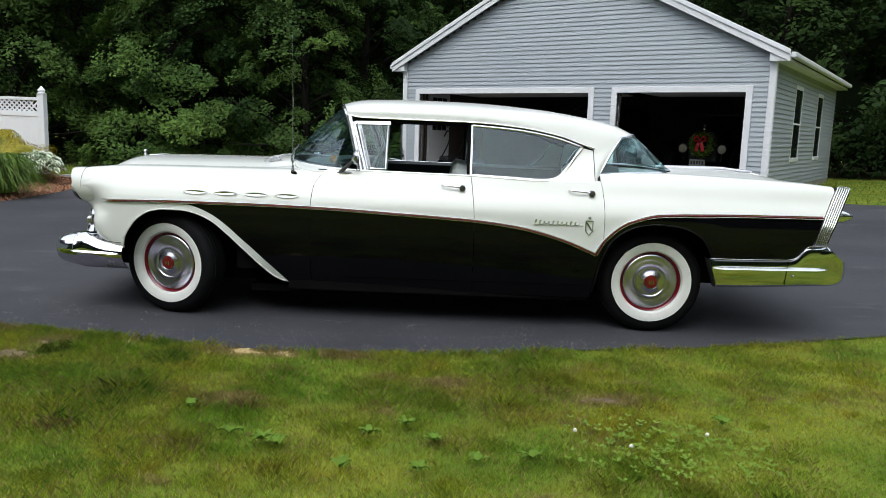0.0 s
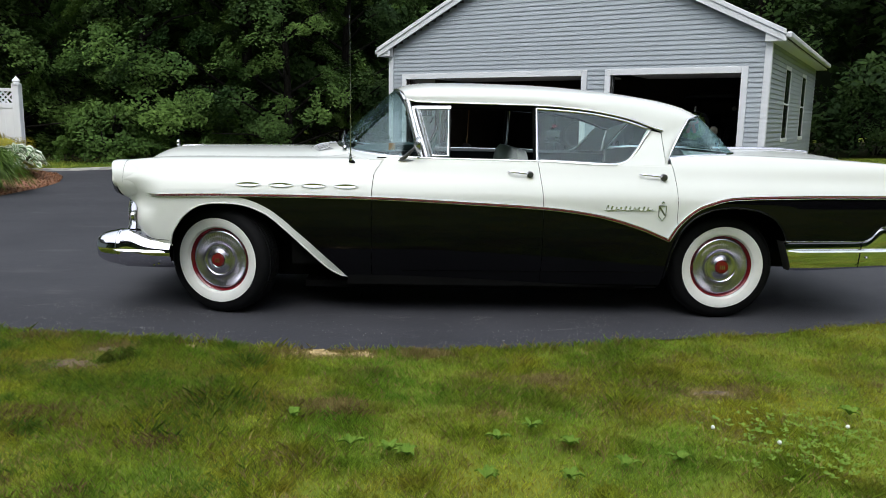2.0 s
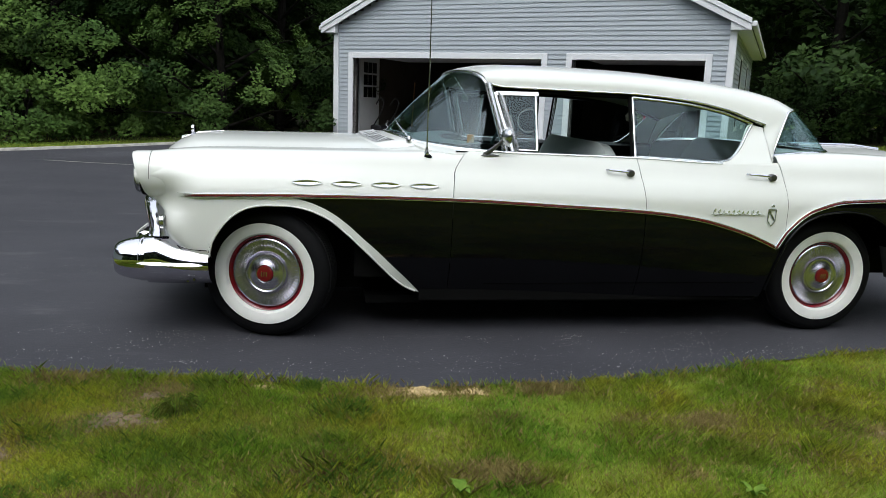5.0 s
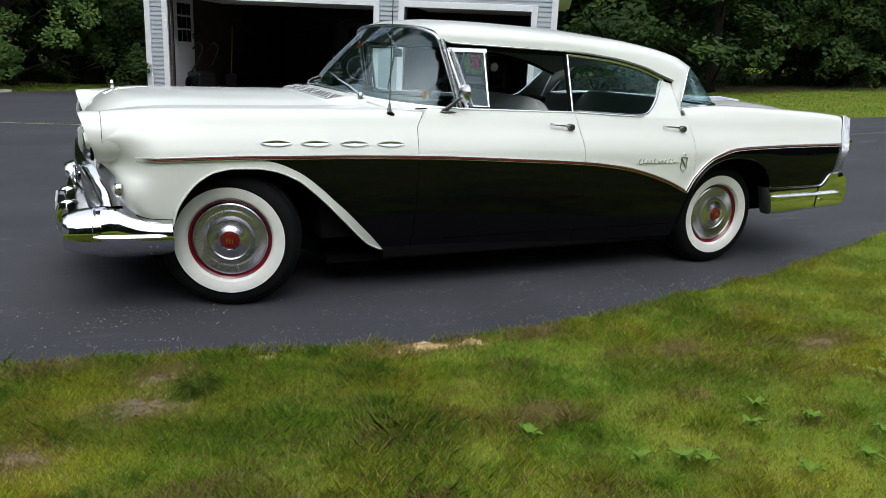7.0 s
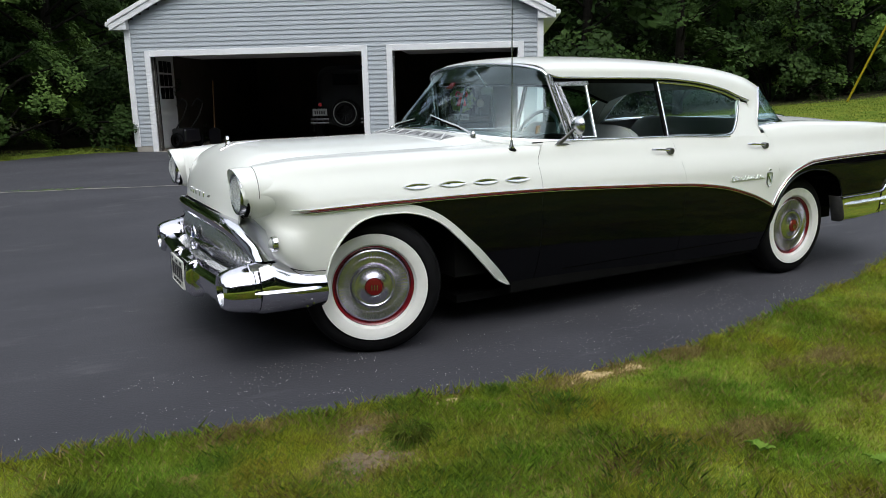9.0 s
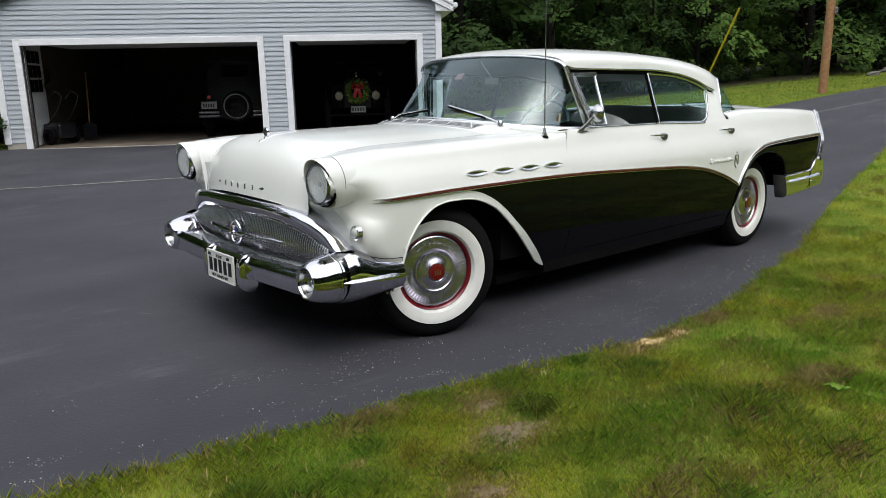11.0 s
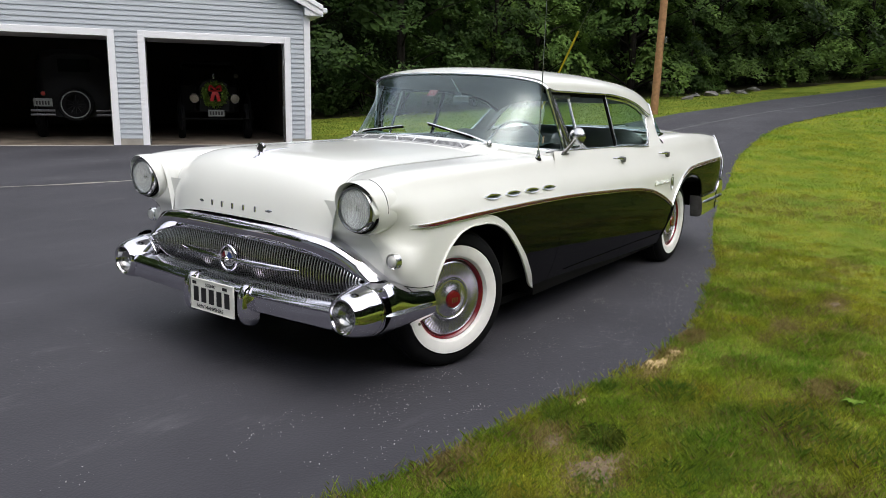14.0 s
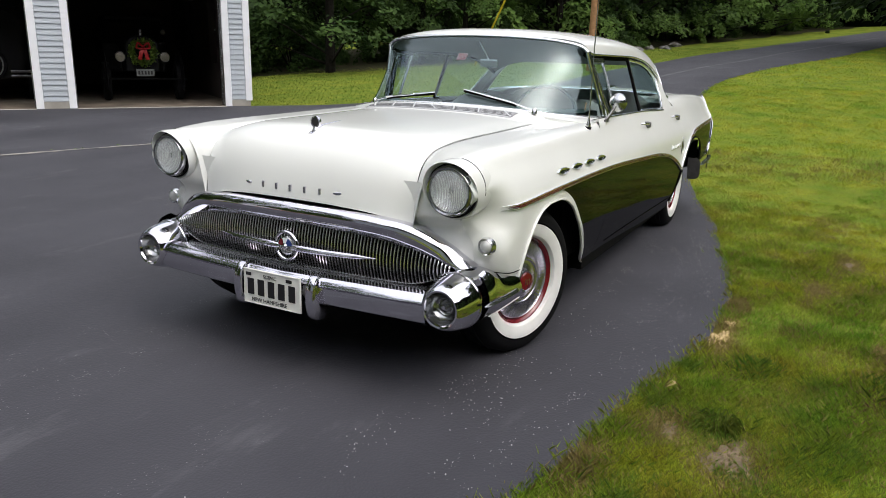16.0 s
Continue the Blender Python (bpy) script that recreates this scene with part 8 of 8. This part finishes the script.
# broad weeds and a tuft in the lawn
for i, (x, y) in enumerate(((-0.63, -2.77), (-0.48, -2.82), (-0.41, -2.86), (0.23, -2.77), (0.10, -2.61), (-0.13, -3.04), (0.17, -3.04), (-0.89, -2.5), (0.62, -2.9), (-0.05, -2.72), (0.40, -2.95), (1.55, -2.45))):
    w_ = thing("weed", "low broad-leaved weed in the lawn", "weed", (x, y, 0.0), 0, "weeds in the lawn")
    r = np.random.default_rng(60 + i)
    b = B()
    for k in range(11):
        a = r.uniform(0, 6.28)
        L, wd = r.uniform(0.030, 0.062), r.uniform(0.010, 0.017)
        ca, sa = math.cos(a), math.sin(a)
        b.grid([[(ca * L * s - sa * wd * v * math.sin(math.pi * min(1, s + 0.12)), sa * L * s + ca * wd * v * math.sin(math.pi * min(1, s + 0.12)), 0.028 + 0.028 * math.sin(s * 2.2) - 0.006 * (1 - abs(v))) for v in (-1, 0, 1)] for s in (0.05, 0.35, 0.7, 1.0)])
    b.put("leaves", WEEDG, w_, weld=0, outward=False)
tuft = thing("grass_tuft", "taller dark tuft beside the bare soil", "grass", (-1.90, -1.74, 0.0))
strap_clump(110, 0.10, 0.062, 71, 0.20).put("tuft_blade", TUFTG, tuft, weld=0, outward=False, smooth=0)

# clover spread through the lawn, with a few white heads
cr = np.random.default_rng(404)
cl = B()
for _ in range(190):
    a, q = cr.uniform(0, 6.28), math.sqrt(cr.uniform())
    x, y = 1.22 + 0.46 * q * math.cos(a) + cr.normal(0, 0.05), -2.78 + 0.30 * q * math.sin(a) + cr.normal(0, 0.04)
    z, sz, a0 = cr.uniform(0.025, 0.055), cr.uniform(0.007, 0.012), cr.uniform(0, 6.28)
    for k in range(3):
        w = a0 + k * 2.09
        ca, sa = math.cos(w), math.sin(w)
        cl.cap([(x + ca * sz * u - sa * sz * v, y + sa * sz * u + ca * sz * v, z + 0.003 * u) for u, v in ((0, 0), (0.9, -0.65), (1.6, -0.5), (1.75, 0), (1.6, 0.5), (0.9, 0.65))])
tagged(cl.put("clover", WEEDG, weld=0, outward=False, smooth=0), "low green clover leaves among the grass", "clover", kind="stuff")
for k in range(3):
    x, y = 1.25 + cr.normal(0, 0.25), -2.80 + cr.normal(0, 0.14)
    fl = B().lathe([(0.0, 0.0), (0.007, 0.003), (0.009, 0.009), (0.006, 0.015), (0.0, 0.017)], 10, "z", (0, 0, 0.062)).sweep([(0, 0, 0.0), (0.004, 0, 0.064)], 0.0012, 0.0012, up=(1, 0, 0), n=5, mi=1).put("clover_flower", [PLATE, WEEDG])
    fl.location = (x, y, 0.0)
    tagged(fl, "small white clover head on a thin stalk", "flower", "clover heads in the lawn")
